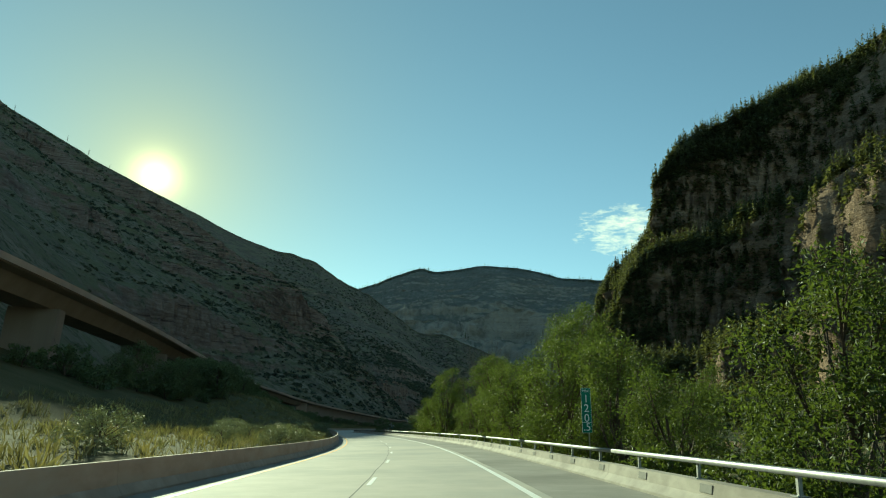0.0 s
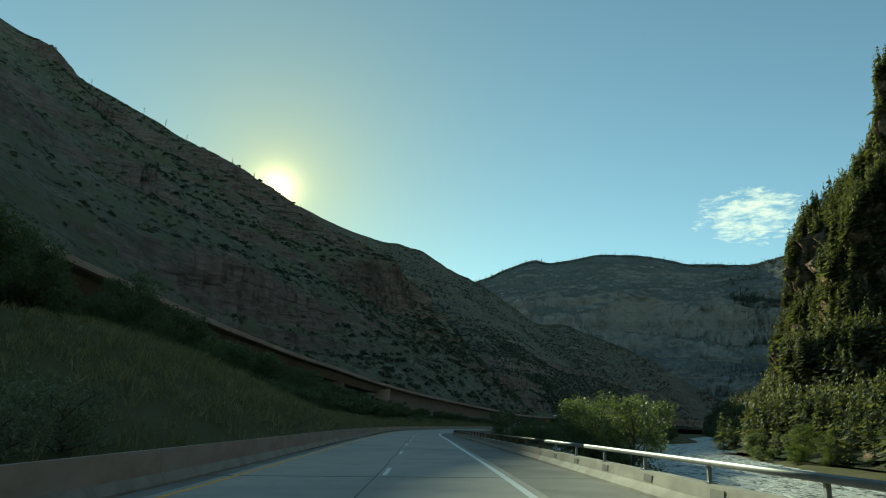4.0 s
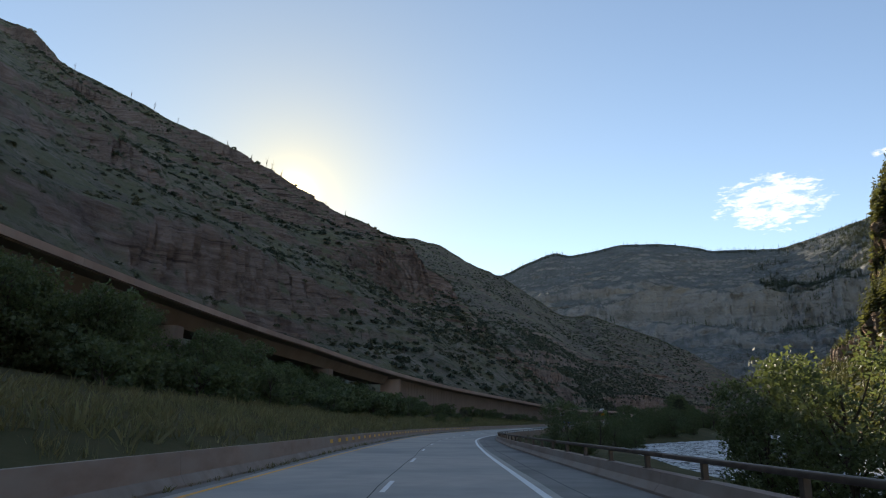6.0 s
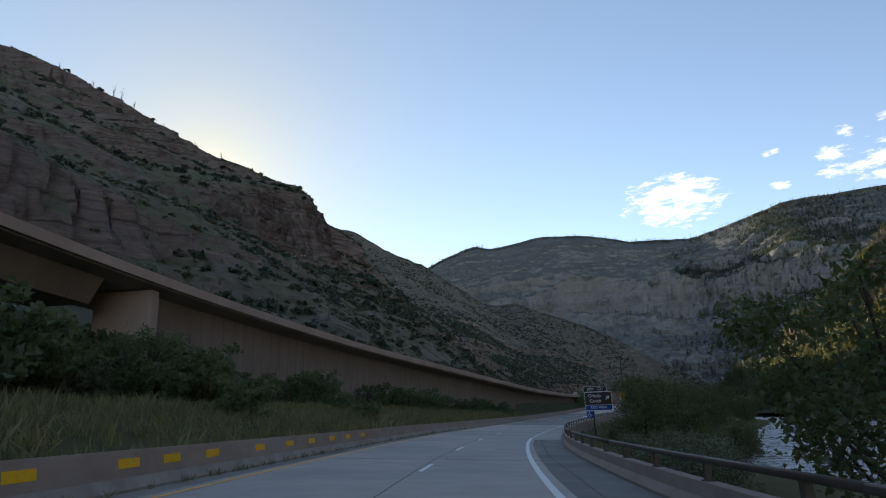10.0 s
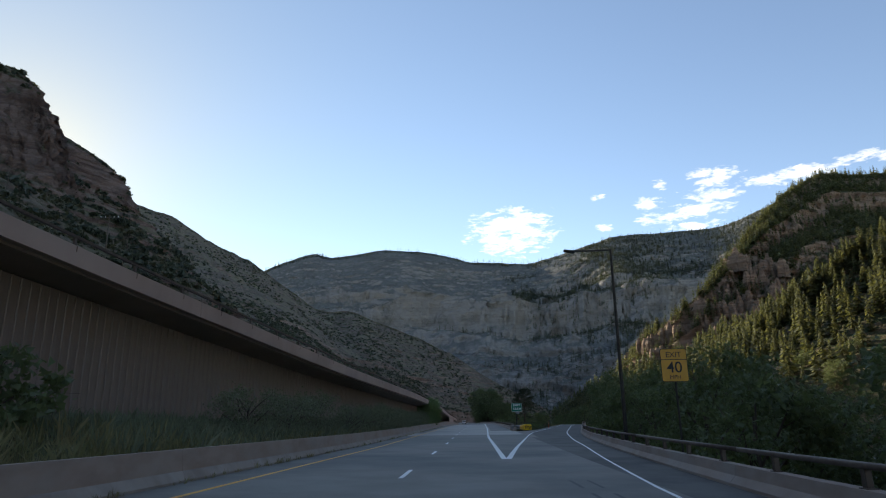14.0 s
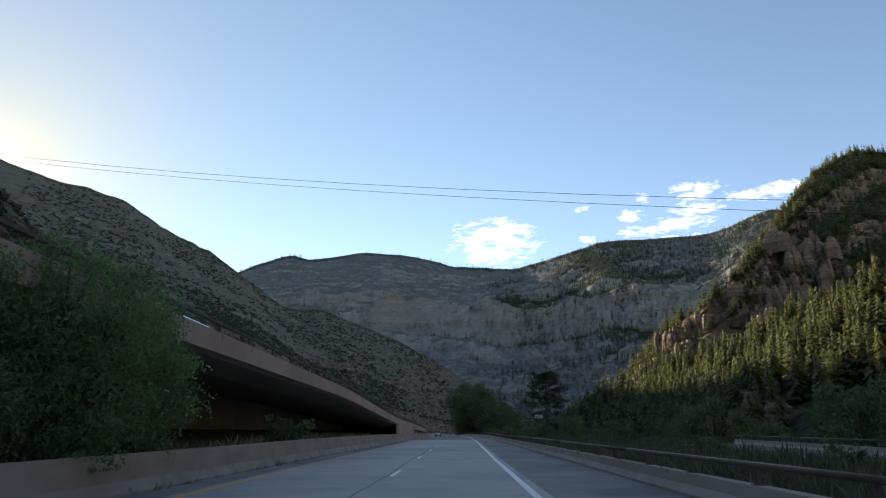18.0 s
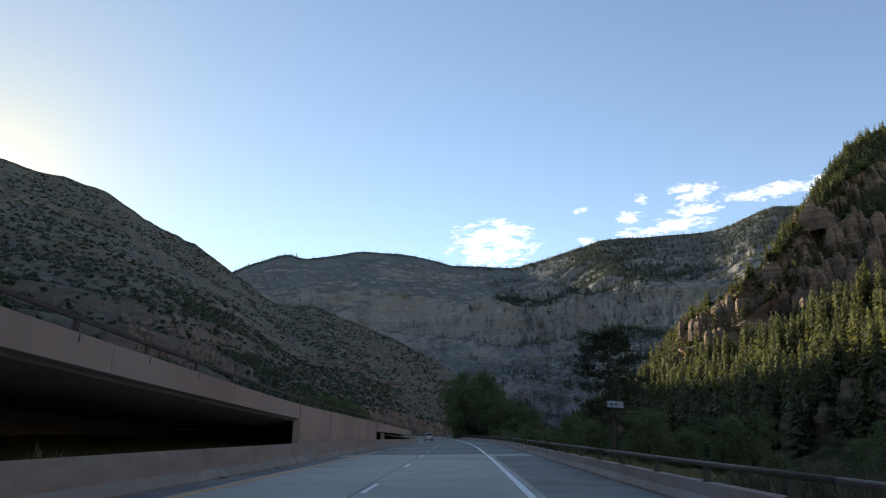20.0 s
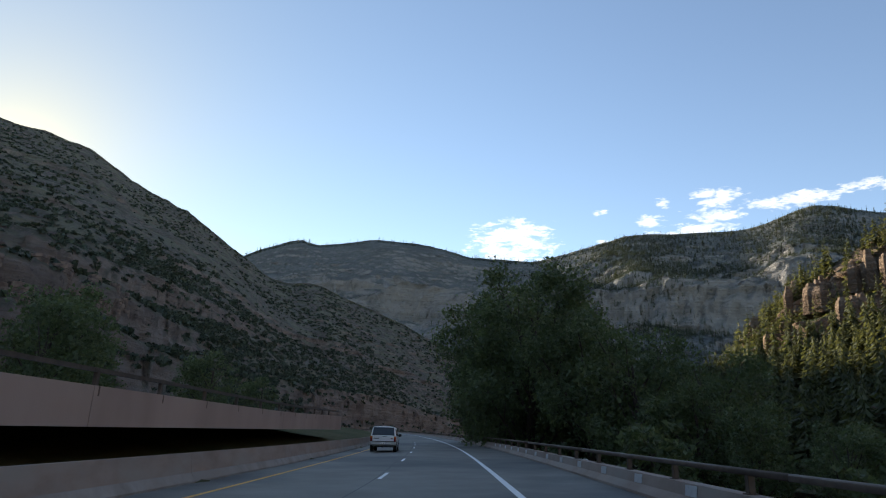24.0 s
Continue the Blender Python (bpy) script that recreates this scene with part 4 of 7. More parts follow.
def u_bridge(s):
    return np.interp(s, BRIDGE_S, BRIDGE_U)


parapet("parapet_entry", S_MIN + 4, 150, u_right, "pale concrete parapet with a steel rail on short posts", post_w=0.07)
parapet("parapet_curve", 150.02, 598, u_right, "low concrete parapet with a weathered brown steel rail beside the river", M_BARRIER, M_STEEL)
parapet("parapet_bridge", 500.8, S_MAX - 6, u_bridge, "low concrete parapet with a brown steel rail", M_BARRIER, M_STEEL)

# ---- the raised opposite carriageway ----
DECK_S = [-40, 60, 120, 180, 240, 300, 340, 380, 420, 460, 500, 540, 580, 600, 620, 640, 660, 680, 700, 720, 740, 800, 860]
DECK_U = [-48, -45, -42.7, -40.2, -36.9, -32.4, -28.6, -23.3, -16.5, -11.5, -8.8, -9.6, -9.8, -9.6, -9.4, -9.65, -9.6, -9.3, -9.0, -8.7, -8.6, -9.6, -10.6]
DECK_H = [19, 18.5, 18.1, 17.7, 17.2, 16.5, 14.3, 11.8, 9.2, 6.6, 5.5, 5.4, 4.9, 3.95, 3.15, 3.04, 2.84, 2.66, 2.49, 2.36, 2.26, 3.0, 3.8]
_dg = np.linspace(-40, 860, 400)
_ku = np.convolve(np.pad(np.interp(_dg, DECK_S, DECK_U), 3, "edge"), np.ones(7) / 7, "valid")
_kh = np.convolve(np.pad(np.interp(_dg, DECK_S, DECK_H), 3, "edge"), np.ones(7) / 7, "valid")


def deck(points):
    def sec(s):
        u, h = np.interp(s, _dg, _ku), np.interp(s, _dg, _kh)
        return np.stack([np.stack([u + a, h + b], -1) for a, b in points], 1)
    return sec


via = thing("viaduct", "pinkish concrete viaduct carrying the opposite carriageway", "viaduct", kind="structure")


def low_wall(s):
    """Height of the underside of the outer wall: a thin fascia on the bridge, a full wall near the road, a band over a slot at the end."""
    h = np.interp(s, _dg, _kh)
    return np.where(s < 621, -0.80, np.where(s < 661.4, 0.2 - h, np.interp(s, [661.4, 685, 712], [1.78, 1.66, 1.37]) - h))


def fascia(s):
    u, h, d = np.interp(s, _dg, _ku), np.interp(s, _dg, _kh), low_wall(s)
    return np.stack([np.stack([u + a, h + b], -1) for a, b in ((0, d), (0, 0 * s), (-0.25, 0 * s), (-0.35, -0.6 + 0 * s), (-0.35, d))], 1)


def end_deck(s):
    """The slab over the slot, carried just above the lower edge of the outer wall."""
    u, h = np.interp(s, _dg, _ku), np.interp(s, _dg, _kh) + low_wall(s)
    return np.stack([np.stack([u + a, h + b], -1) for a, b in ((-0.345, 0.34), (-11.0, 0.34), (-11.0, 0.03), (-0.345, 0.03))], 1)


for a, b in [(k, min(k + 20, 621)) for k in range(-40, 621, 20)] + [(621, 640), (640, 661.39), (661.4, 680), (680, 700), (700, 720), (720, 740), (740, 767)]:
    part("parapet_segment", sweep("vp", a, b - 0.03, 4.0, fascia, mats=[M_PINK], banked=0), None, via)
    part("deck_slab", sweep("vd", a, b - 0.005, 4.0, end_deck if a > 661 else deck([(-0.35, -0.78), (-11.0, -0.78), (-11.0, -1.15), (-2.4, -1.15), (-0.35, -0.92)]), mats=[M_GIRDER], banked=0), None, via)
    if b <= 345:
        part("girder", sweep("vg", a, b - 0.005, 4.0, deck([(-1.9, -1.15), (-9.0, -1.15), (-7.8, -3.1), (-3.0, -3.1)]), mats=[M_GIRDER], banked=0), None, via)
    if 400 < b:
        part("top_rail", sweep("vr", a, b - 0.01, 4.0, deck([(-0.06, 0.34), (-0.20, 0.34), (-0.20, 0.44), (-0.06, 0.44)]), mats=[M_STEEL], banked=0), None, via)
bm = bmesh.new()
box(bm, (0.10, 0.16, 0.36), (0, 0, 0.17), bevel=0.01)
_post = None
for q in np.arange(404, 760, 3.81):
    pu, ph = float(np.interp(q, _dg, _ku)), float(np.interp(q, _dg, _kh))
    _post = part("rail_post", bm if _post is None else _post.data, M_STEEL, via)
    w = road_at(q, pu - 0.13, ph, 0)
    _post.matrix_basis = Matrix.Translation(w) @ road_pose(q).to_quaternion().to_matrix().to_4x4()


# rust drips under the rail posts, joints in the wall and a column in the slot
M_RUST = mat("dark rust stain", (0.13, 0.085, 0.065), 0.9, (0.19, 0.13, 0.10), 9, 5, 0.4, 0.7)
_drip = None
bm = bmesh.new()
box(bm, (0.008, 0.07, 0.24), (0, 0, 0))
for q in np.arange(404, 760, 3.81):
    _drip = part("rust_drip", bm if _drip is None else _drip.data, M_RUST, via, "rust stain below a rail post")
    _drip.matrix_basis = Matrix.Translation(road_at(q, float(np.interp(q, _dg, _ku)) + 0.001, float(np.interp(q, _dg, _kh)) - 0.13, 0)) @ road_pose(q).to_quaternion().to_matrix().to_4x4()
bm = bmesh.new()
box(bm, (0.02, 0.11, 1.0), (0, 0, -0.5))
_joint = None
for q in (621.2, 631.0, 661.1):
    _joint = part("expansion_joint", bm if _joint is None else _joint.data, M_RUST, via, "stained vertical joint")
    _joint.matrix_basis = Matrix.Translation(road_at(q, float(np.interp(q, _dg, _ku)), float(np.interp(q, _dg, _kh)) - 0.03, 0)) @ road_pose(q).to_quaternion().to_matrix().to_4x4() @ Matrix.Diagonal((1, 1, 1.9, 1))
bm = bmesh.new()
box(bm, (0.5, 0.55, 1.75), (-0.30, 0, 0.87), bevel=0.03)
column = part("column", bm, M_PINK, via, "short column in the slot")
column.matrix_basis = Matrix.Translation(road_at(670.0, float(np.interp(670.0, _dg, _ku)), 0.0, 0)) @ road_pose(670.0).to_quaternion().to_matrix().to_4x4()


def under_wall(u_in, top):
    def sec(s):
        u, h = np.interp(s, _dg, _ku), np.interp(s, _dg, _kh)
        return np.stack([np.stack([u + a, b], -1) for a, b in ((u_in, -2.0 + 0 * s), (u_in, h + top), (u_in - 0.6, h + top), (u_in - 0.6, -2.0 + 0 * s))], 1)
    return sec


abut = thing("retaining_wall", "ribbed brown concrete wall under the raised carriageway", "wall", kind="structure")
for a in range(345, 621, 12):
    b = min(a + 12, 621)
    part("wall_panel", sweep("rw", a, b - 0.03, 4.0, under_wall(-2.3 if a < 549 else -7.6, -1.15), mats=[M_GIRDER], banked=0), None, abut)
bm = bmesh.new()
box(bm, (0.07, 0.24, 1.0), (0, 0, 0.5), bevel=0.02)
_rib = None
for q in np.r_[np.arange(352, 430, 1.6), np.arange(430, 549, 0.5)]:
    pu, ph = float(np.interp(q, _dg, _ku)), float(np.interp(q, _dg, _kh))
    _rib = part("rib", bm if _rib is None else _rib.data, M_GIRDER, abut)
    w = road_at(q, pu - 2.25, -1.0, 0)
    _rib.matrix_basis = Matrix.Translation(w) @ road_pose(q).to_quaternion().to_matrix().to_4x4() @ Matrix.Diagonal((1, 1, ph - 0.17, 1))
bm = bmesh.new()
box(bm, (6.5, 2.4, 1.0), (-3.3, 0, 0.5), bevel=0.06)
_pier = None
for q in (-15, 40, 95, 150, 205, 262, 312):
    pu, ph = float(np.interp(q, _dg, _ku)), float(np.interp(q, _dg, _kh))
    g = float(ground_z(*[np.array([c]) for c in road_at(q, pu - 5)[:2]])[0])
    top = float(road_at(q, 0, 0, 0)[2]) + ph - 3.08
    _pier = part("pier", bm if _pier is None else _pier.data, M_GIRDER, via)
    w = road_at(q, pu - 2.0, 0, 0)
    _pier.matrix_basis = Matrix.Translation((w[0], w[1], g - 1.0)) @ road_pose(q).to_quaternion().to_matrix().to_4x4() @ Matrix.Diagonal((1, 1, top - g + 1.0, 1))
bm = bmesh.new()
box(bm, (5.2, 1.2, 1.0), (-2.6, 0, 0.5), bevel=0.05)
pu, ph = float(np.interp(345, _dg, _ku)), float(np.interp(345, _dg, _kh))
w = road_at(344, pu - 0.8, 0.5, 0)
end_block = part("abutment", bm, M_PINK, via, "pale pinkish concrete abutment")
end_block.matrix_basis = Matrix.Translation(w) @ road_pose(344).to_quaternion().to_matrix().to_4x4() @ Matrix.Diagonal((1, 1, ph - 1.65, 1))


# ---- river ----
def water_mat():
    m = bpy.data.materials.new("river water")
    m.use_nodes = True
    nt = m.node_tree
    N, L = nt.nodes.new, nt.links.new
    b = nt.nodes["Principled BSDF"]
    b.inputs["Base Color"].default_value = (0.030, 0.038, 0.036, 1)
    b.inputs["Roughness"].default_value = 0.08
    b.inputs["IOR"].default_value = 1.33
    tc = N("ShaderNodeTexCoord")
    mp = N("ShaderNodeMapping"); mp.inputs["Rotation"].default_value = (0, 0, 0.4); mp.inputs["Scale"].default_value = (1.0, 0.6, 1.0)
    L(tc.outputs["Object"], mp.inputs[0])
    n1 = N("ShaderNodeTexNoise"); n1.inputs["Scale"].default_value = 0.8; n1.inputs["Detail"].default_value = 8; n1.inputs["Roughness"].default_value = 0.65; n1.inputs["Distortion"].default_value = 0.6
    L(mp.outputs[0], n1.inputs["Vector"])
    bp = N("ShaderNodeBump"); bp.inputs["Strength"].default_value = 1.0; bp.inputs["Distance"].default_value = 1.3
    L(n1.outputs["Fac"], bp.inputs["Height"]); L(bp.outputs["Normal"], b.inputs["Normal"])
    # foam, and the sparkle of the ripples put into the colour as white
    n2 = N("ShaderNodeTexNoise"); n2.inputs["Scale"].default_value = 0.7; n2.inputs["Detail"].default_value = 10; n2.inputs["Roughness"].default_value = 0.75
    L(mp.outputs[0], n2.inputs["Vector"])
    r = N("ShaderNodeMapRange"); r.inputs["From Min"].default_value = 0.40; r.inputs["From Max"].default_value = 0.57
    L(n2.outputs["Fac"], r.inputs["Value"])
    x = N("ShaderNodeMix"); x.data_type = "RGBA"
    L(r.outputs["Result"], x.inputs["Factor"])
    x.inputs["A"].default_value = (0.03, 0.038, 0.036, 1); x.inputs["B"].default_value = (0.72, 0.73, 0.73, 1)
    L(x.outputs["Result"], b.inputs["Base Color"])
    r2 = N("ShaderNodeMapRange"); r2.inputs["To Min"].default_value = 0.1; r2.inputs["To Max"].default_value = 0.6
    L(r.outputs["Result"], r2.inputs["Value"]); L(r2.outputs["Result"], b.inputs["Roughness"])
    return m


def build_river():
    t = np.linspace(0, 1, 700)
    c = spline([(*p, w) for p, w in zip(RIVER, RIVER_W)], t)
    d = np.gradient(c[:, :2], axis=0)
    d /= np.linalg.norm(d, axis=1, keepdims=True)
    n = np.stack([d[:, 1], -d[:, 0]], 1)
    k = np.linspace(-1, 1, 61)
    P = c[:, None, :2] + n[:, None] * (k[None, :, None] * (c[:, None, 2:3] + 8))
    z = RIVER_Z + 0.26 * fbm(P[..., 0] * 0.22, P[..., 1] * 0.35, 0, 4, 61, 0.6) + 0.0 * P[..., 0]
    v = np.concatenate([P, z[..., None]], -1).reshape(-1, 3)
    i = np.arange(699)[:, None] * 61 + np.arange(60)[None]
    f = np.stack([i, i + 1, i + 62, i + 61], -1).reshape(-1, 4)
    ob = new("river", mesh_of("river", v, f, [water_mat()], None, False))
    tagged(ob, "fast rippling river with riffles and painted white sparkle", "water", kind="structure")


build_river()

# ---- plants ----
M_BARK = mat("grey bark", (0.11, 0.085, 0.065), 0.9, (0.06, 0.045, 0.035), 6, 8, 0.35, 0.65, bump=0.5, bump_scale=14, stretch=(1, 1, 0.3))
M_DEAD = mat("bleached dead wood", (0.20, 0.17, 0.14), 0.9, (0.11, 0.09, 0.07), 5, 8, 0.35, 0.65, stretch=(1, 1, 0.3))
M_LEAF = leaf_mat("cottonwood leaves", (0.094, 0.125, 0.040), (0.060, 0.086, 0.027), 0.45)
# leaves of trees in shade: the cooler shade tone is in the colour
M_LEAF_DARK = leaf_mat("leaves toned for shade", (0.128, 0.160, 0.092), (0.086, 0.114, 0.066), 0.42)
M_NEEDLE = leaf_mat("conifer needles", (0.120, 0.126, 0.064), (0.070, 0.082, 0.044), 0.38, 0.5)
M_FRESH = leaf_mat("fresh green leaves", (0.165, 0.245, 0.135), (0.11, 0.17, 0.09), 0.5)
M_PINE = leaf_mat("dark pine needles", (0.055, 0.066, 0.036), (0.034, 0.042, 0.024), 0.2, 0.4)
M_FARFIR = leaf_mat("far firs", (0.075, 0.088, 0.060), (0.050, 0.062, 0.045), 0.2, 0.4)
M_SAGE = leaf_mat("sage green leaves", (0.170, 0.192, 0.132), (0.112, 0.132, 0.09), 0.25, 0.3)
M_SCRUB = leaf_mat("grey-green scrub", (0.120, 0.120, 0.075), (0.080, 0.085, 0.052), 0.15, 0.3)
M_GRASS = leaf_mat("tall dry grass", (0.23, 0.205, 0.118), (0.14, 0.145, 0.078), 0.3, 0.3)


def tube(points, radii, n=6):
    """Vertices and faces of a tapered round limb along points."""
    p = np.asarray(points, float)
    d = np.gradient(p, axis=0)
    d /= np.maximum(np.linalg.norm(d, axis=1, keepdims=True), 1e-9)
    ref = np.where(np.abs(d[:, 2:3]) > 0.9, [[1.0, 0, 0]], [[0, 0, 1.0]])
    a = np.cross(d, ref)
    a /= np.maximum(np.linalg.norm(a, axis=1, keepdims=True), 1e-9)
    b = np.cross(d, a)
    th = np.linspace(0, 2 * np.pi, n, endpoint=False)
    v = p[:, None] + np.asarray(radii)[:, None, None] * (a[:, None] * np.cos(th)[None, :, None] + b[:, None] * np.sin(th)[None, :, None])
    m = len(p)
    i, j = np.arange(m - 1)[:, None], np.arange(n)[None]
    k = (j + 1) % n
    f = np.stack([i * n + j, i * n + k, (i + 1) * n + k, (i + 1) * n + j], -1).reshape(-1, 4)
    return v.reshape(-1, 3), f


def joined(pieces):
    vs, fs, base = [], [], 0
    for v, f in pieces:
        vs.append(v)
        fs.append(np.asarray(f) + base)
        base += len(v)
    return np.concatenate(vs), np.concatenate(fs)


def leaves(centres, sizes, rng, flat=0.3, simple=False):
    """One small leaf for each centre, turned at random: a folded quad, or one triangle where it is far off."""
    n = len(centres)
    nrm = rng.normal(size=(n, 3))
    nrm[:, 2] += flat
    nrm /= np.linalg.norm(nrm, axis=1, keepdims=True)
    t = rng.normal(size=(n, 3))
    t -= (t * nrm).sum(1, keepdims=True) * nrm
    t /= np.linalg.norm(t, axis=1, keepdims=True)
    b = np.cross(nrm, t)
    s = np.asarray(sizes)[:, None]
    if simple:
        v = np.stack([centres - t * s, centres + t * s * 0.6 - b * s * 0.75, centres + t * s * 0.8 + b * s * 0.65], 1).reshape(-1, 3)
        return v, np.arange(3 * n).reshape(n, 3)
    v = np.stack([centres - t * s, centres - b * s * 0.46 + nrm * s * 0.22, centres + t * s, centres + b * s * 0.46 + nrm * s * 0.22], 1).reshape(-1, 3)
    return v, np.arange(4 * n).reshape(n, 4)


def tree_meshes(seed, height, spread, n_leaf, leaf, trunk_r=0.28, lobes=11, low=0.25, twigs=3, simple=False):
    """Trunk with limbs, and a crown of separate leaves in uneven lobes."""
    rng = np.random.default_rng(seed)
    lean = rng.normal(size=2) * 0.06 * height
    k = np.linspace(0, 1, 8)
    trunk = np.stack([lean[0] * k ** 1.5 + 0.12 * np.sin(5 * k + seed), lean[1] * k ** 1.5 + 0.12 * np.cos(4 * k), k * height * 0.72], 1)
    wood = [tube(trunk, trunk_r * (1 - 0.8 * k) + 0.02, 7)]
    cs, rs = [], []
    for j in range(lobes):
        f = low + (0.98 - low) * (j + 0.5) / lobes
        ang = j * 2.4 + rng.uniform(-0.5, 0.5)
        wide = spread * (0.55 + 0.45 * math.sin(math.pi * min(1.0, (f - low) / (1 - low) * 0.85 + 0.12))) * rng.uniform(0.45, 0.85)
        c = np.array([lean[0] * f + math.cos(ang) * wide, lean[1] * f + math.sin(ang) * wide, height * f])
        r = spread * rng.uniform(0.30, 0.48) * (1.0 - 0.35 * max(0, f - 0.7) / 0.3)
        c[2] = min(c[2], height - r * 0.8)
        cs.append(c)
        rs.append(r)
        start = trunk[min(6, int(max(0.12, f - 0.25) * 8))]
        mid = (start + c) / 2 + np.array([0, 0, -0.06 * height]) + rng.normal(size=3) * 0.15
        q = np.linspace(0, 1, 6)[:, None]
        limb = (1 - q) ** 2 * start + 2 * q * (1 - q) * mid + q ** 2 * c
        wood.append(tube(limb, trunk_r * 0.42 * (1 - 0.85 * q[:, 0]) + 0.012, 4))
        for _ in range(twigs):
            e = c + rng.normal(size=3) * r * 0.6
            wood.append(tube(np.stack([limb[3], (limb[4] + e) / 2, e]), [trunk_r * 0.14, trunk_r * 0.08, 0.008], 3))
    cs, rs = np.array(cs), np.array(rs)
    w = rs ** 2 / (rs ** 2).sum()
    pick = rng.choice(lobes, n_leaf, p=w)
    # leaves gather in sprays
    sprays = max(60, n_leaf // 26)
    sp = rng.choice(lobes, sprays, p=w)
    d = rng.normal(size=(sprays, 3))
    d /= np.linalg.norm(d, axis=1, keepdims=True)
    spc = cs[sp] + d * (rs[sp] * rng.uniform(0.35, 1.08, sprays) ** 0.6)[:, None] * np.array([1, 1, 0.8])
    own = rng.integers(0, sprays, n_leaf)
    off = rng.normal(size=(n_leaf, 3)) * np.array([0.42, 0.42, 0.30]) * (spread / 4.5)
    c = spc[own] + off
    c[:, 2] = np.maximum(c[:, 2], 0.25)
    lv = leaves(c, leaf * rng.uniform(0.6, 1.3, n_leaf), rng, 0.3, simple)
    return joined(wood), lv


TREES = {}


def plant_tree(kind, x, y, label, scale=1.0, turn=0.0, group="", z=None, name="tree", category="tree"):
    """A tree of a kind; the first is built, later ones share its meshes."""
    (wv, wf), (lv, lf), bark, leafm = KINDS[kind]
    if kind not in TREES:
        TREES[kind] = (mesh_of("trunk", wv, wf, [bark], None, False), mesh_of("crown", lv, lf, [leafm]))
    g = float(ground_z(np.array([x]), np.array([y]))[0]) if z is None else z
    ob = thing(name, label, category, group, place=Matrix.Translation((x, y, g - 0.15)) @ pose(0, 0, 0, 0, 0, turn) @ Matrix.Diagonal((scale, scale, scale, 1)))
    part("trunk", TREES[kind][0], None, ob)
    part("crown", TREES[kind][1], None, ob)
    return ob


KINDS = {
    "tall_a": (*tree_meshes(3, 15.0, 3.5, 21000, 0.092, 0.30, 16, 0.16, 4), M_BARK, M_LEAF),
    "tall_b": (*tree_meshes(8, 16.0, 3.3, 21000, 0.092, 0.28, 17, 0.20, 4), M_BARK, M_LEAF),
    "round_a": (*tree_meshes(14, 10.0, 3.3, 16000, 0.088, 0.24, 14, 0.14, 4), M_BARK, M_LEAF),
    "round_b": (*tree_meshes(21, 9.0, 3.1, 14500, 0.086, 0.22, 13, 0.10, 4), M_BARK, M_LEAF),
    "bush_a": (*tree_meshes(31, 3.6, 2.2, 5200, 0.092, 0.09, 9, 0.10, 3, True), M_BARK, M_LEAF),
    "dense": (*tree_meshes(37, 5.6, 2.35, 30000, 0.062, 0.12, 26, 0.12, 2), M_BARK, M_FRESH),
    "dark_a": (*tree_meshes(41, 11.0, 4.8, 7500, 0.17, 0.26, 13, 0.10, 1, True), M_BARK, M_LEAF_DARK),
    "dark_b": (*tree_meshes(47, 8.0, 4.0, 5600, 0.165, 0.2, 11, 0.08, 1, True), M_BARK, M_LEAF_DARK),
    "dark_bush": (*tree_meshes(53, 3.2, 2.4, 1600, 0.18, 0.08, 8, 0.06, 1, True), M_BARK, M_LEAF_DARK),
    "giant": (*tree_meshes(61, 17.0, 6.5, 22000, 0.21, 0.45, 18, 0.10, 1, True), M_BARK, M_LEAF_DARK),
    "scrub_fine": (*tree_meshes(77, 2.3, 1.8, 4000, 0.055, 0.05, 10, 0.05, 2, True), M_BARK, M_SAGE),
    "scrub": (*tree_meshes(71, 2.2, 1.7, 1700, 0.12, 0.06, 7, 0.05, 1, True), M_BARK, M_SCRUB),
}


def along(kind, s, u, label, scale=1.0, turn=0.0, group="", name="tree", category="tree"):
    x, y, _ = road_at(s, u)
    return plant_tree(kind, float(x), float(y), label, scale, turn, group, None, name, category)


# the row of sunlit trees by the first parapet
ROWS = [("round_b", 14, 9.4, 0.85), ("round_b", 20, 12.0, 0.66), ("bush_a", 9, 8.6, 0.9), ("bush_a", 17, 8.4, 0.8), ("bush_a", 24, 8.8, 0.9), ("round_a", 27, 10.6, 0.68), ("round_a", 36, 11.2, 0.95), ("round_a", 42, 9.8, 1.02),
        ("tall_a", 48, 9.4, 0.88), ("tall_b", 52, 13.0, 0.92), ("round_b", 58, 10.0, 1.15), ("tall_b", 64, 9.8, 0.66), ("tall_a", 70, 11.6, 0.82), ("tall_a", 76, 14.0, 0.92), ("tall_b", 77.5, 12.4, 0.84), ("round_a", 84, 11.0, 0.88),
        ("tall_a", 91, 9.8, 0.62), ("tall_b", 97, 12.6, 0.60), ("tall_a", 104, 9.6, 0.92), ("tall_b", 110, 11.0, 0.62), ("round_a", 115, 9.8, 0.90), ("round_b", 121, 9.8, 0.95), ("round_b", 127, 9.4, 0.80),
        ("tall_b", 34, 19.0, 0.62), ("tall_a", 46, 18.0, 0.80), ("tall_b", 62, 18.0, 0.90), ("tall_a", 80, 18.0, 0.85), ("tall_b", 98, 17.5, 0.62), ("tall_a", 111, 16.5, 0.62), ("round_a", 120, 15.0, 0.9),
        ("bush_a", 55, 8.4, 0.9), ("bush_a", 72, 8.2, 1.0), ("bush_a", 86, 8.3, 0.9), ("bush_a", 99, 8.2, 1.0), ("bush_a", 107, 8.2, 0.8), ("tall_b", -6, 22.0, 0.8), ("round_a", -10, 13.0, 0.8)]
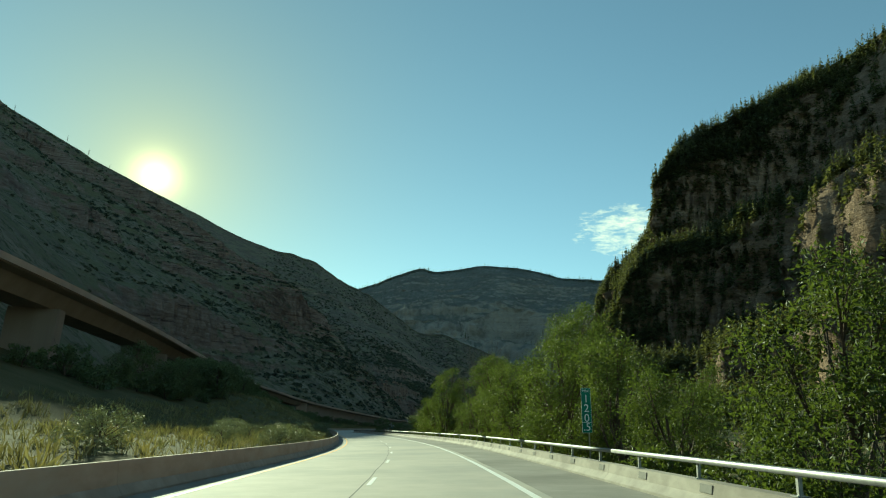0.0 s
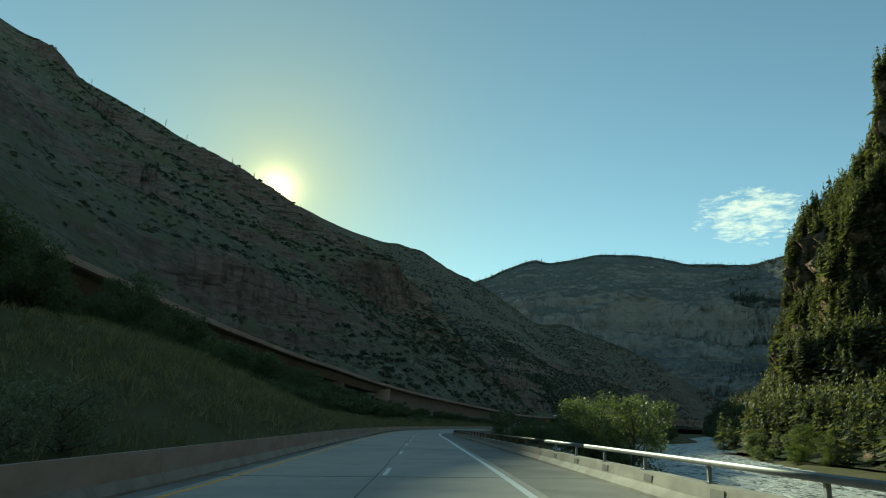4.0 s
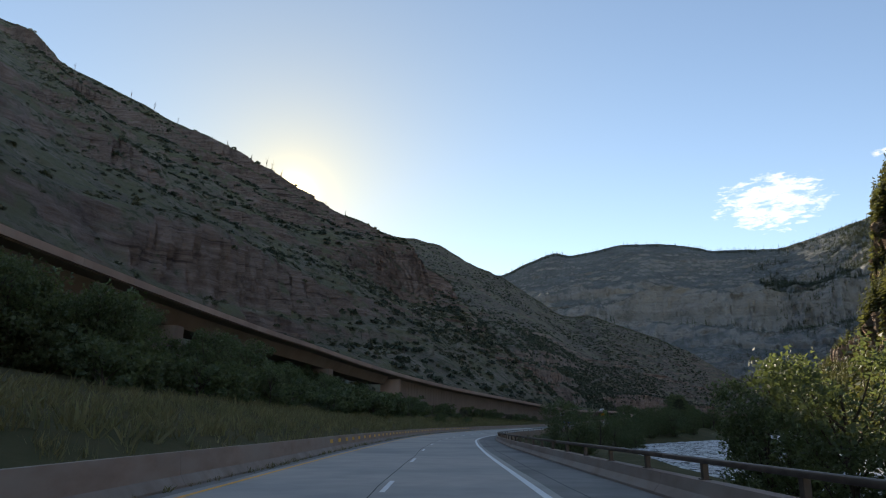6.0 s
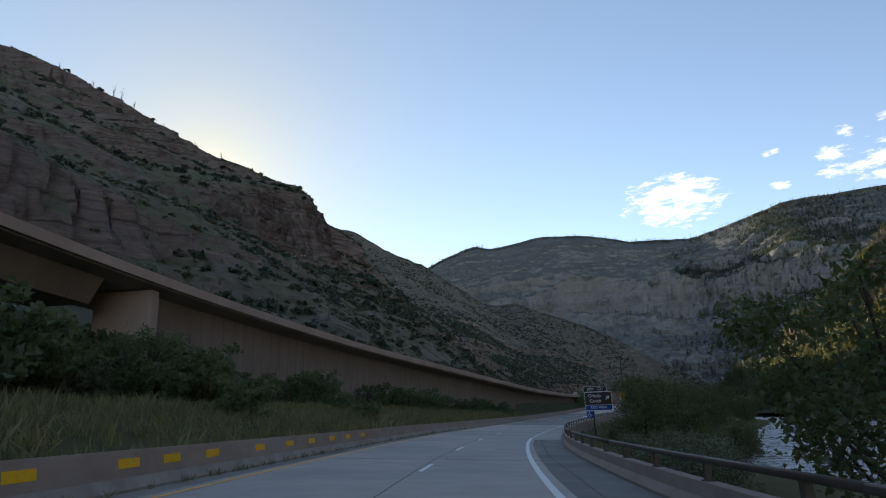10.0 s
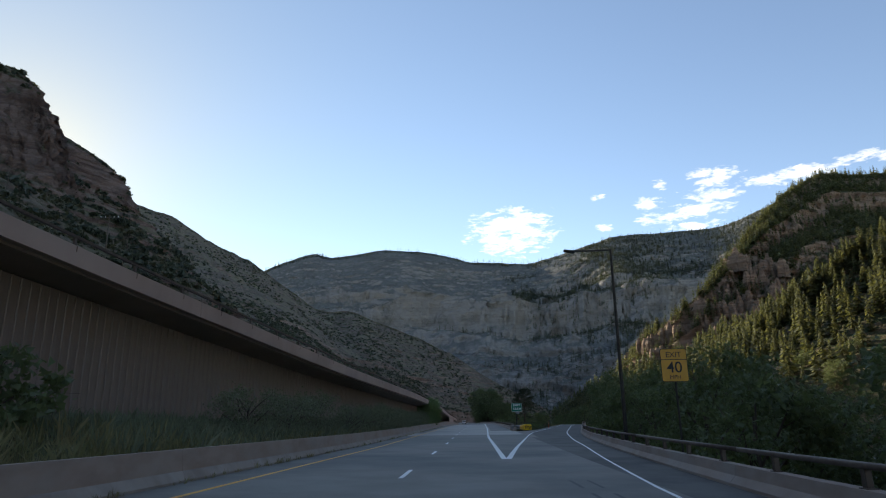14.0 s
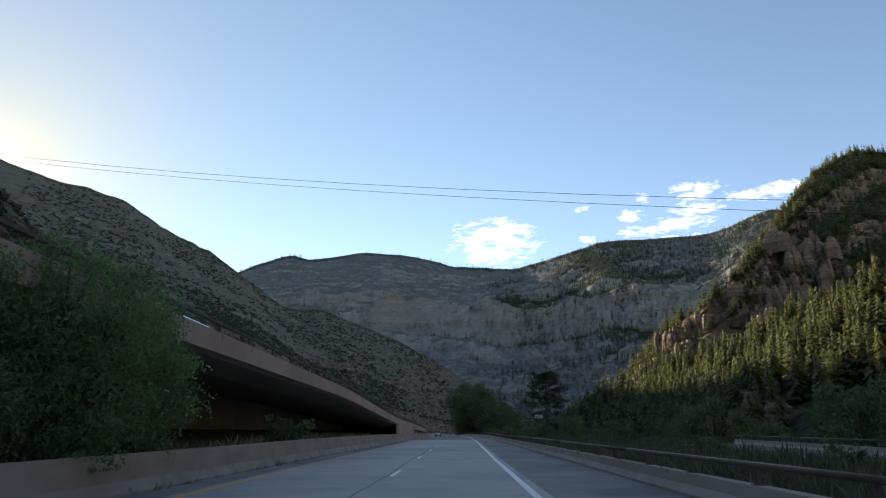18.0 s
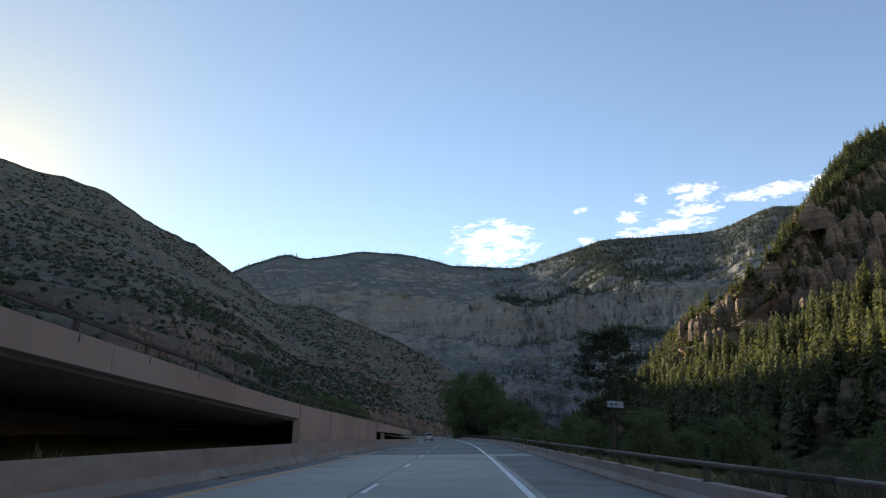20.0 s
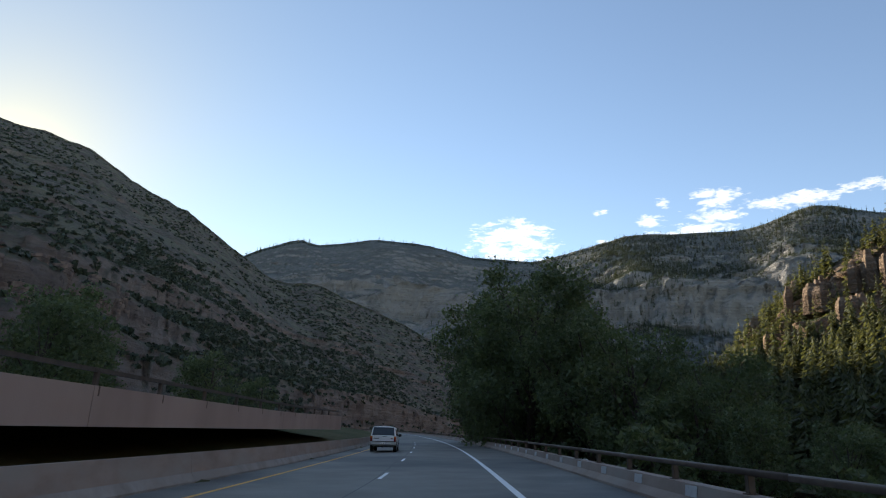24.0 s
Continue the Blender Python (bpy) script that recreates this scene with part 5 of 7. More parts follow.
for i, (k, s, u, sc) in enumerate(ROWS):
    small = k.startswith("bush")
    along(k, s, u, "young box elder bush behind the parapet" if small else "leafy green cottonwood beside the river, sunlit from behind", sc, 47.0 * i, "riverside trees", "bush" if small else "tree", "bush" if small else "tree")
# darker trees between the curve and the river
for i, (k, s, u, sc) in enumerate([("dark_a", 240, 29.5, 1.1), ("dark_a", 226, 27.0, 1.15), ("dark_b", 250, 33.0, 0.75), ("dark_a", 221, 31.0, 1.15), ("dark_b", 238, 26.5, 1.1), ("dark_bush", 232, 26.0, 1.2), ("dark_a", 321.5, 15.4, 1.04), ("dark_b", 324, 18.5, 0.85), ("dark_a", 382, 12.7, 0.90), ("dark_a", 387, 17.0, 0.82),
                                   ("dark_bush", 379, 9.5, 0.8), ("dark_b", 394, 15.0, 0.8), ("dark_b", 398, 20.0, 0.95), ("dark_b", 390, 24.0, 0.7), ("dark_b", 425, 21.0, 0.9), ("dark_b", 396, 26.0, 0.8)]):
    along(k, s, u, "dark leafy shrub on the river bank" if k == "dark_bush" else "dark leafy riverside tree in the shade", sc, 61.0 * i, "shaded riverside trees", "bush" if k == "dark_bush" else "tree", "bush" if k == "dark_bush" else "tree")
for i, (s, u, sc) in enumerate([(338, 9.5, 1.7), (343, 10.5, 1.9), (348, 11.0, 1.9), (346, 13.0, 1.8), (353, 10.0, 1.7), (340, 12.0, 1.7), (335, 10.5, 1.6), (351, 13.5, 1.7)]):
    along("scrub_fine", s, u, "pale willow brush below the parapet", sc, 79.0 * i, "willows below the parapet", "bush", "bush")
# far bank trees: some sunlit, dark kinds use shade-toned leaves for the cliff's shade
for i, (k, x, y, sc) in enumerate([("dark_b", 118, 190, 1.0), ("round_a", 112, 150, 1.1), ("round_b", 106, 128, 1.0), ("bush_a", 104, 140, 1.6), ("dark_b", 122, 170, 1.1), ("dark_bush", 108, 166, 1.5), ("round_a", 118, 122, 1.1), ("dark_b", 132, 210, 1.1),
                                   ("dark_a", 142, 232, 0.9), ("dark_bush", 136, 236, 1.4), ("dark_b", 156, 262, 1.0)]):
    low = k in ("bush_a", "dark_bush")
    plant_tree(k, x, y, "dark shaded growth on the far river bank" if k.startswith("dark") else "yellow-green sunlit tree on the far river bank", sc, 67.0 * i, "far bank trees", None, "bush" if low else "tree", "bush" if low else "tree")
rng = np.random.default_rng(5)
for i in range(50):
    s, u = rng.uniform(422, 715), 0
    u = max(float(np.interp(s, RIGHT_S, RIGHT_U)), 14.0) + rng.uniform(4.0, 40)
    spot = road_at(s, u)
    if river_gap(spot[:1], spot[1:2])[0] < 4.0:
        continue
    along(("dark_a", "dark_a", "dark_b")[i % 3], s, u, "dark leafy tree in the wood by the ramp", rng.uniform(0.8, 1.2) * (0.6 if s > 625 else 1.0), 40.0 * i, "trees beside the ramp")
rng = np.random.default_rng(6)
for i in range(40):
    s = rng.uniform(425, 530)
    u = max(float(np.interp(s, RIGHT_S, RIGHT_U)), 8.0) + rng.uniform(4.5, 13)
    spot = road_at(s, u)
    if river_gap(spot[:1], spot[1:2])[0] < 0.5:
        continue
    along(("dark_a", "dark_b")[i % 2], s, u, "dark leafy tree on the bank below the ramp", rng.uniform(0.6, 0.95), 40.0 * i, "trees beside the ramp")
for i, (k, s, u, sc) in enumerate([("giant", 772, 9.8, 1.15), ("giant", 791, 7.9, 1.18), ("giant", 778, 15.0, 0.95), ("dark_a", 752, 20.0, 1.2), ("dark_a", 746, 26.0, 0.75), ("dark_a", 762, 13.5, 1.2), ("giant", 772, 19.0, 0.95), ("giant", 776, 25.0, 0.85), ("giant", 762, 21.0, 0.80), ("dark_a", 756, 16.0, 1.25), ("dark_a", 768, 31.0, 0.85), ("dark_b", 738, 30.0, 0.75), ("dark_a", 752, 33.0, 0.65), ("dark_b", 730, 24.0, 0.75), ("dark_b", 750, 18.0, 1.1), ("dark_b", 746, 20.0, 0.95),
                                   ("dark_b", 742, 23.0, 0.85), ("dark_bush", 736, 22.0, 1.3), ("dark_bush", 745, 13.0, 1.2), ("dark_a", 790, 10.5, 0.9), ("dark_bush", 728, 18.0, 1.2), ("dark_bush", 732, 28.0, 1.5), ("dark_bush", 715, 14.0, 1.2), ("dark_bush", 700, 16.0, 1.3),
                                   ("dark_bush", 722, 23.0, 1.4), ("dark_b", 800, 11.0, 0.8), ("dark_bush", 690, 12.0, 1.1)]):
    along(k, s, u, "large dark cottonwood at the bend" if k == "giant" else "dark leafy growth at the bend", sc * float(np.interp(u, [14, 18, 34], [1.0, 0.8, 0.62])), 73.0 * i, "trees at the bend", "bush" if k == "dark_bush" else "tree", "bush" if k == "dark_bush" else "tree")
# soft trees beyond the raised road
for i, (s, u, sc) in enumerate([(775, -24, 0.85), (748, -26, 1.0), (741, -23, 0.8), (735, -29, 1.0), (762, -31, 0.8), (728, -25, 0.7), (790, -22, 0.7), (716, -30, 0.8)]):
    along("dark_b", s, u, "soft green tree beyond the raised road", sc, 59.0 * i, "trees beyond the raised road")
# left: growth under the raised carriageway
for i, (k, s, u, sc) in enumerate([("dark_bush", 268, -30, 1.3), ("dark_bush", 256, -27, 1.2), ("dark_b", 300, -36, 0.6), ("dark_bush", 318, -27, 1.3), ("dark_bush", 334, -24, 1.1), ("dark_bush", 348, -26, 1.4), ("dark_bush", 362, -22, 1.2), ("dark_bush", 240, -24, 1.2),
                                   ("dark_bush", 330, -14, 0.8), ("dark_bush", 352, -13, 0.6), ("dark_b", 225, -31, 0.7), ("dark_b", 210, -29, 0.8), ("dark_b", 246, -36, 0.7), ("dark_b", 275, -36, 0.7), ("dark_bush", 385, -18.5, 1.0),
                                   ("dark_bush", 398, -17, 0.9), ("dark_bush", 410, -14.5, 0.9), ("dark_bush", 424, -13.0, 0.8), ("scrub_fine", 508, -9.9, 1.0), ("scrub_fine", 500, -9.7, 1.0),
                                   ("scrub_fine", 515, -9.9, 1.1), ("dark_bush", 560, -9.9, 0.6), ("scrub_fine", 466, -9.8, 0.95), ("scrub_fine", 472, -9.9, 1.2), ("scrub_fine", 479, -9.6, 0.9), ("scrub_fine", 486, -9.8, 1.1), ("scrub_fine", 493, -9.6, 0.95), ("scrub_fine", 440, -11.0, 1.1), ("scrub_fine", 450, -10.5, 1.2), ("scrub_fine", 458, -9.6, 1.0)]):
    along(k, s, u, "dark shrub on the bank under the raised road", sc, 53.0 * i, "bushes under the raised road", "bush", "bush")

# the full green bush that leans over the barrier
for i, (s, u, sc) in enumerate([(538.2, -9.75, 0.97), (541.4, -9.8, 0.88), (535.6, -10.2, 0.84)]):
    along("dense", s, u, "full leafy green bush leaning over the barrier", sc, 97.0 * i, "bushes over the barrier", "bush", "bush")

rng = np.random.default_rng(15)
for i in range(44):
    s = rng.uniform(110, 292)
    u = np.interp(s, _dg, _ku) + rng.uniform(2.5, 10.0)
    along(("dark_a", "dark_b")[i % 2], s, u, "dense dark tree below the raised road", (rng.uniform(0.60, 0.74) if i % 2 == 0 else rng.uniform(0.82, 1.0)) * (1.0 if s < 265 else 0.75), 71.0 * i, "brush below the raised road")
for i in range(48):
    s = rng.uniform(40, 335)
    u = np.interp(s, _dg, _ku) + rng.uniform(1.0, 9.0)
    along(("dark_bush", "dark_b", "dark_bush")[i % 3], s, u, "dark brush below the raised road", rng.uniform(0.75, 1.3) if i % 3 != 1 else rng.uniform(0.4, 0.6), 53.0 * i, "brush below the raised road", "bush", "bush")
def on_sheet(sheet, n, rng, a=(0, 1), b=(0, 1), steepest=9.0, dense=None):
    """Random places on a mountain side."""
    P = SHEETS[sheet]
    na, nb = P.shape[:2]
    i = rng.uniform(a[0] * (na - 2), a[1] * (na - 2), n)
    j = rng.uniform(b[0] * (nb - 2), b[1] * (nb - 2), n)
    ii, jj = i.astype(int), j.astype(int)
    u, v = (i - ii)[:, None], (j - jj)[:, None]
    p = P[ii, jj] * (1 - u) * (1 - v) + P[ii + 1, jj] * u * (1 - v) + P[ii, jj + 1] * (1 - u) * v + P[ii + 1, jj + 1] * u * v
    e1, e2 = P[ii + 1, jj] - P[ii, jj], P[ii, jj + 1] - P[ii, jj]
    nn = np.cross(e1, e2)
    nz = np.abs(nn[:, 2]) / np.maximum(np.linalg.norm(nn, axis=1), 1e-9)
    keep = nz > steepest
    if dense is not None:
        keep &= fbm(p[:, 0] / dense, p[:, 1] / dense, 0, 3, 77) > rng.uniform(-0.45, 0.25, n)
    return p[keep]


for i in range(26):
    s = rng.uniform(235, 345)
    u = np.interp(s, _dg, _ku) - rng.uniform(0.5, 11.0)
    along("dark_b" if i % 3 == 0 else "dark_bush", s, u, "dark growth in the shade under the viaduct", rng.uniform(0.5, 0.75) if i % 3 == 0 else rng.uniform(1.0, 1.7), 43.0 * i, "growth under the viaduct", "bush", "bush")
rng = np.random.default_rng(64)
for i in range(44):
    s = rng.uniform(222, 338)
    u = np.interp(s, _dg, _ku) + rng.uniform(5.0, 14.5) * np.interp(s, [300, 338], [1.0, 0.7])
    along("dark_b" if i % 4 == 0 else "dark_bush", s, u, "dark tangled brush on the bank", rng.uniform(0.45, 0.62) if i % 4 == 0 else rng.uniform(0.9, 1.5), 47.0 * i, "brush on the bank", "bush", "bush")
for i in range(26):
    s = rng.uniform(232, 342)
    u = np.interp(s, _dg, _ku) - rng.uniform(2.0, 13.0)
    along("dark_b", s, u, "dark tree in the shade under the viaduct", rng.uniform(0.75, 1.0) * np.interp(s, [290, 342], [1.0, 0.7]), 43.0 * i, "growth under the viaduct")
# sunlit shrubs behind the first barrier, and tall scrub in front of the wall
for i in range(26):
    s = rng.uniform(20, 150)
    along("scrub_fine", s, float(barrier_line(s)) - rng.uniform(1.6, 9.0), "pale green shrub in the grass behind the barrier", rng.uniform(0.45, 0.85), 29.0 * i, "shrubs behind the first barrier", "bush", "bush")
for i in range(18):
    s = rng.uniform(436, 536)
    near, far = float(barrier_line(s)) - 1.5, float(np.interp(s, _dg, _ku)) - 1.6
    along("scrub_fine", s, min(near, rng.uniform(far, near)), "tall grey-green scrub below the wall", rng.uniform(0.55, 1.1), 31.0 * i, "scrub below the wall", "bush", "bush")


# hedge of shrubs along the foot of the wall
for i in range(40):
    s = rng.uniform(300, 436)
    u = np.interp(s, _dg, _ku) + rng.uniform(-0.5, 3.5) + 6.5 * (i % 4 == 0) * (s < 380)
    along(("dark_bush", "scrub", "dark_bush")[i % 3], s, min(u, -9.0), "dark shrub along the foot of the concrete wall", rng.uniform(0.6, 1.1) * (0.8 if i % 4 == 0 else 1.0), 37.0 * i, "shrubs by the wall", "bush", "bush")
# broad-leaved belt along the foot of the wooded hill
foot = np.concatenate([on_sheet("hill_wooded", 26, np.random.default_rng(8), (0.05, 0.6), (0.0, 0.14), 0.0), on_sheet("hill_wooded", 22, np.random.default_rng(9), (0.5, 0.95), (0.0, 0.22), 0.0)])
for i, q in enumerate(foot):
    plant_tree("dark_a", float(q[0]), float(q[1]), "dark broad-leaved tree at the foot of the hill", (0.75, 0.95, 0.62)[i % 3] * (0.85 + 0.3 * ((i * 7) % 10) / 10), 41.0 * i, "trees at the foot of the hill", float(q[2]))
# bare dead shrubs by the wall
for i, (s, u, sc) in enumerate([(352, -22.5, 0.7), (345, -23, 0.6), (336, -25, 0.8), (368, -19.5, 0.6), (322, -27, 0.7), (300, -30, 0.8), (286, -30, 0.7)]):
    x, y, _ = road_at(s, u)
    (wv, wf), _n = tree_meshes(80 + i, 5.5, 2.2, 60, 0.02, 0.07, 9, 0.15)
    g = float(ground_z(np.array([float(x)]), np.array([float(y)]))[0])
    solo("dead_shrub", mesh_of("dead_shrub", wv * sc, wf, [M_DEAD], None, False), None, "bare grey dead shrub against the wall", "dead shrub", "dead shrubs", place=Matrix.Translation((float(x), float(y), g - 0.1)))


# ---- rock outcrops on the crag ----
def rock_column(rng, r, h):
    """One upright rock column, stepped at its ledges, with an uneven flat top."""
    n = int(rng.integers(5, 8))
    th = rng.uniform(0, 2 * math.pi) + (np.arange(n) + rng.uniform(-0.3, 0.3, n)) * 2 * math.pi / n
    rr = r * rng.uniform(0.75, 1.2, n)
    a, b = rng.uniform(0.22, 0.4), rng.uniform(0.6, 0.8)
    rings = []
    for z, k in ((-9.0, 1.35), (a * h, 1.12), (a * h + 0.7, 0.92), (b * h, 0.86), (b * h + 0.5, 0.66), (h, 0.5)):
        jit = rng.uniform(0.88, 1.1, n)
        rings.append(np.stack([np.cos(th) * rr * k * jit, np.sin(th) * rr * k * jit, z + 0.05 * h * rng.normal(size=n) * (z > 0)], 1))
    f = [(q * n + j, q * n + (j + 1) % n, (q + 1) * n + (j + 1) % n, (q + 1) * n + j) for q in range(5) for j in range(n)]
    f.append(tuple(5 * n + j for j in range(n)))
    return mesh_of("rock_column", np.concatenate(rings), f, [M_CLIFF])


rng = np.random.default_rng(57)
crag_sheet = SHEETS["hill_crag"].reshape(-1, 3)
for x, y, wide, tall in ((414, 668, 20, 15), (424, 655, 22, 18), (434, 664, 24, 17), (444, 672, 22, 14), (422, 638, 22, 20), (434, 642, 26, 22), (448, 652, 24, 19), (420, 620, 20, 18), (432, 622, 22, 20), (446, 632, 24, 18), (458, 642, 22, 15),
                         (428, 690, 18, 12), (424, 712, 18, 13), (430, 730, 18, 12), (434, 752, 16, 11), (412, 690, 16, 10), (410, 722, 16, 10), (466, 668, 22, 12), (440, 612, 18, 14),
                         (457, 680, 22, 18), (488, 684, 24, 20), (472, 664, 26, 20), (513, 676, 26, 22), (492, 666, 26, 20), (511, 690, 22, 16), (421, 676, 20, 14), (533, 672, 26, 20), (503, 642, 28, 20), (480, 648, 26, 18), (520, 655, 26, 20)):
    g = crag_sheet[np.argmin((crag_sheet[:, 0] - x) ** 2 + (crag_sheet[:, 1] - y) ** 2)]
    crag = thing("rock_outcrop", "broken brown rock columns standing out of the crag", "rock", "outcrops on the crag", place=Matrix.Translation((float(g[0]), float(g[1]), float(g[2]) - 2.0)))
    for _ in range(11):
        a, d = rng.uniform(0, 2 * math.pi), rng.uniform(0, 1) ** 0.7
        col = part("rock_column", rock_column(rng, wide * rng.uniform(0.09, 0.20), tall * (1 - 0.6 * d) * rng.uniform(0.55, 1.0)), None, crag)
        col.matrix_basis = Matrix.Translation((math.cos(a) * d * wide * 0.55, math.sin(a) * d * wide * 0.55, 0))

rng = np.random.default_rng(58)
spur_sheet = SHEETS["hill_wooded"].reshape(-1, 3)
for x, y, wide, tall in ((283, 545, 18, 12), (281, 532, 16, 11), (273, 524, 16, 10), (306, 596, 18, 10), (296, 575, 18, 12), (290, 560, 16, 11), (268, 510, 16, 11), (265, 498, 15, 10), (312, 612, 16, 9)):
    g = spur_sheet[np.argmin((spur_sheet[:, 0] - x) ** 2 + (spur_sheet[:, 1] - y) ** 2)]
    crag = thing("rock_outcrop", "dark layered rock ledge at the foot of the wooded hill", "rock", "ledges at the hill's foot", place=Matrix.Translation((float(g[0]), float(g[1]), float(g[2]) - 2.0)))
    for _ in range(9):
        a, d = rng.uniform(0, 2 * math.pi), rng.uniform(0, 1) ** 0.7
        col = part("rock_column", rock_column(rng, wide * rng.uniform(0.12, 0.24), tall * (1 - 0.5 * d) * rng.uniform(0.6, 1.0)), None, crag)
        col.matrix_basis = Matrix.Translation((math.cos(a) * d * wide * 0.5, math.sin(a) * d * wide * 0.5, 0))


def rock_block(rng, r, h):
    """One block of layered rock: uneven beds stacked with undercut seams between them."""
    n = 9
    th = (np.arange(n) + rng.uniform(-0.3, 0.3, n)) * 2 * math.pi / n
    rr = r * rng.uniform(0.75, 1.2, n)
    deep = 18.0
    rings, z = [], -deep
    beds = int(rng.integers(13, 17))
    for k in range(beds):
        top = -deep + (h + deep) * ((k + 1 + rng.uniform(-0.25, 0.25) * (k < beds - 1)) / beds)
        out = (1.10 - 0.30 * k / beds) * rng.uniform(0.92, 1.07)
        for zz, q in ((z, out * 0.93), (z + 0.12 * (top - z), out), (top - 0.1 * (top - z), out * 0.98), (top, out * 0.90)):
            rings.append(np.stack([np.cos(th) * rr * q * rng.uniform(0.95, 1.05, n), np.sin(th) * rr * q * rng.uniform(0.95, 1.05, n), np.full(n, zz)], 1))
        z = top
    m = len(rings)
    f = [(q * n + j, q * n + (j + 1) % n, (q + 1) * n + (j + 1) % n, (q + 1) * n + j) for q in range(m - 1) for j in range(n)]
    f.append(tuple((m - 1) * n + j for j in range(n)))
    return mesh_of("rock_block", np.concatenate(rings), f, [M_LEDGE])


rng = np.random.default_rng(59)
slope_sheet = SHEETS["mountain_middle"].reshape(-1, 3)
for x, y, wide, tall in ((93, 738, 15, 10), (104, 738, 18, 12), (113, 748, 18, 12), (118, 764, 18, 10), (127, 778, 14, 8), (100, 722, 16, 9), (110, 728, 16, 9), (117, 712, 13, 7), (134, 790, 12, 7), (105, 702, 12, 7)):
    g = slope_sheet[np.argmin((slope_sheet[:, 0] - x) ** 2 + (slope_sheet[:, 1] - y) ** 2)]
    crag = thing("rock_outcrop", "brown layered rock outcrop on the scrubby slope", "rock", "outcrops on the slope", place=Matrix.Translation((float(g[0]), float(g[1]), float(g[2]) - 2.5)))
    for _ in range(11):
        r = wide * rng.uniform(0.15, 0.30)
        bx, by = x + rng.uniform(-0.4, 0.4) * wide, y + rng.uniform(-0.5, 0.5) * wide
        q = slope_sheet[np.argmin((slope_sheet[:, 0] - bx) ** 2 + (slope_sheet[:, 1] - by) ** 2)]
        block = part("rock_block", rock_block(rng, r, tall * rng.uniform(0.15, 0.42)), None, crag)
        block.matrix_basis = Matrix.Translation((float(q[0] - g[0]) - 0.3 * r, float(q[1] - g[1]) + 0.2 * r, float(q[2] - g[2]) + 1.5)) @ pose(0, 0, 0, 0, 0, float(rng.uniform(0, 360)))


# ---- conifers, scrub and grass as joined growth ----
def conifer(rng, h, r, layers=10, arms=7):
    """Vertices and faces of one conifer: many drooping pointed boughs at uneven heights round the stem."""
    v, f = tube([(0, 0, -0.5), (0, 0, h)], [h * 0.016, 0.01], 3)
    vs, fs = [v], [f[:, [0, 1, 2]], f[:, [0, 2, 3]]]
    base = len(v)
    lean = rng.uniform(0, 2 * math.pi)
    for k in range(layers):
        q = k / (layers - 1)
        for a in range(arms):
            if rng.uniform() < 0.10:
                continue
            z = h * (0.07 + 0.89 * min(1.0, max(0.0, q + rng.uniform(-0.6, 0.6) / layers)))
            t = 2 * math.pi * (a + 0.5 * (k % 2)) / arms + rng.uniform(-0.4, 0.4)
            rr = (r * (1 - z / h) ** 0.75 * rng.uniform(0.6, 1.25) + 0.05 * r) * (1 + 0.12 * math.cos(t - lean))
            w = rng.uniform(0.55, 1.05) * math.pi / arms
            drop = 0.085 * h * (1 - 0.75 * q)
            ends = []
            for e in (t - w, t + w):
                ll = rr * rng.uniform(0.7, 1.1)
                ends.append([math.cos(e) * ll, math.sin(e) * ll, z - drop * rng.uniform(0.1, 1.2)])
            vs.append(np.array([[0, 0, z + 0.045 * h], *ends]))
            fs.append(np.array([[base, base + 1, base + 2]]))
            base += 3
    return np.concatenate(vs), np.concatenate(fs)


def scatter(name, label, category, protos, places, scales, material, seed):
    """One joined mesh of many plants."""
    rng = np.random.default_rng(seed)
    vs, fs, base = [], [], 0
    for p, s in zip(places, scales):
        v, f = protos[rng.integers(len(protos))]
        t = rng.uniform(0, 2 * math.pi)
        c, q = math.cos(t), math.sin(t)
        w = np.stack([v[:, 0] * c - v[:, 1] * q, v[:, 0] * q + v[:, 1] * c, v[:, 2] * rng.uniform(0.8, 1.15)], 1) * s + p
        vs.append(w)
        fs.append(f + base)
        base += len(w)
    ob = new(name, mesh_of(name, np.concatenate(vs), np.concatenate(fs), [material]))
    return tagged(ob, label, category, kind="stuff")


rng = np.random.default_rng(11)
FIRS = [conifer(rng, 10.0, rng.uniform(1.9, 2.7), 17, 8) for _ in range(8)]
FIRS_FAR = [conifer(rng, 10.0, rng.uniform(2.0, 2.8), 7, 5) for _ in range(6)]


def blob(rng, n, size):
    d = rng.normal(size=(n, 3))
    d /= np.linalg.norm(d, axis=1, keepdims=True)
    d[:, 2] = np.abs(d[:, 2])
    c = d * rng.uniform(0.55, 1.0, n)[:, None] * np.array([1, 1, 0.75])
    return leaves(c, size * rng.uniform(0.7, 1.3, n), rng, 0.3, True)


SCRUBS_FAR = [blob(rng, 16, 0.62) for _ in range(6)]
SCRUBS = [blob(rng, 30, 0.42) for _ in range(6)]
TUFTS = []
for _ in range(5):
    a = rng.normal(size=(12, 2)) * 0.22
    b = a + rng.normal(size=(12, 2)) * 0.28
    h = rng.uniform(0.35, 0.95, 12)
    w = rng.normal(size=(12, 2)) * 0.02
    v = np.stack([np.c_[a - w, np.full(12, -0.05)], np.c_[a + w, np.full(12, -0.05)], np.c_[(a + b) / 2 + w, h * 0.6], np.c_[b, h]], 1).reshape(-1, 3)
    TUFTS.append((v, np.arange(48).reshape(12, 4)))

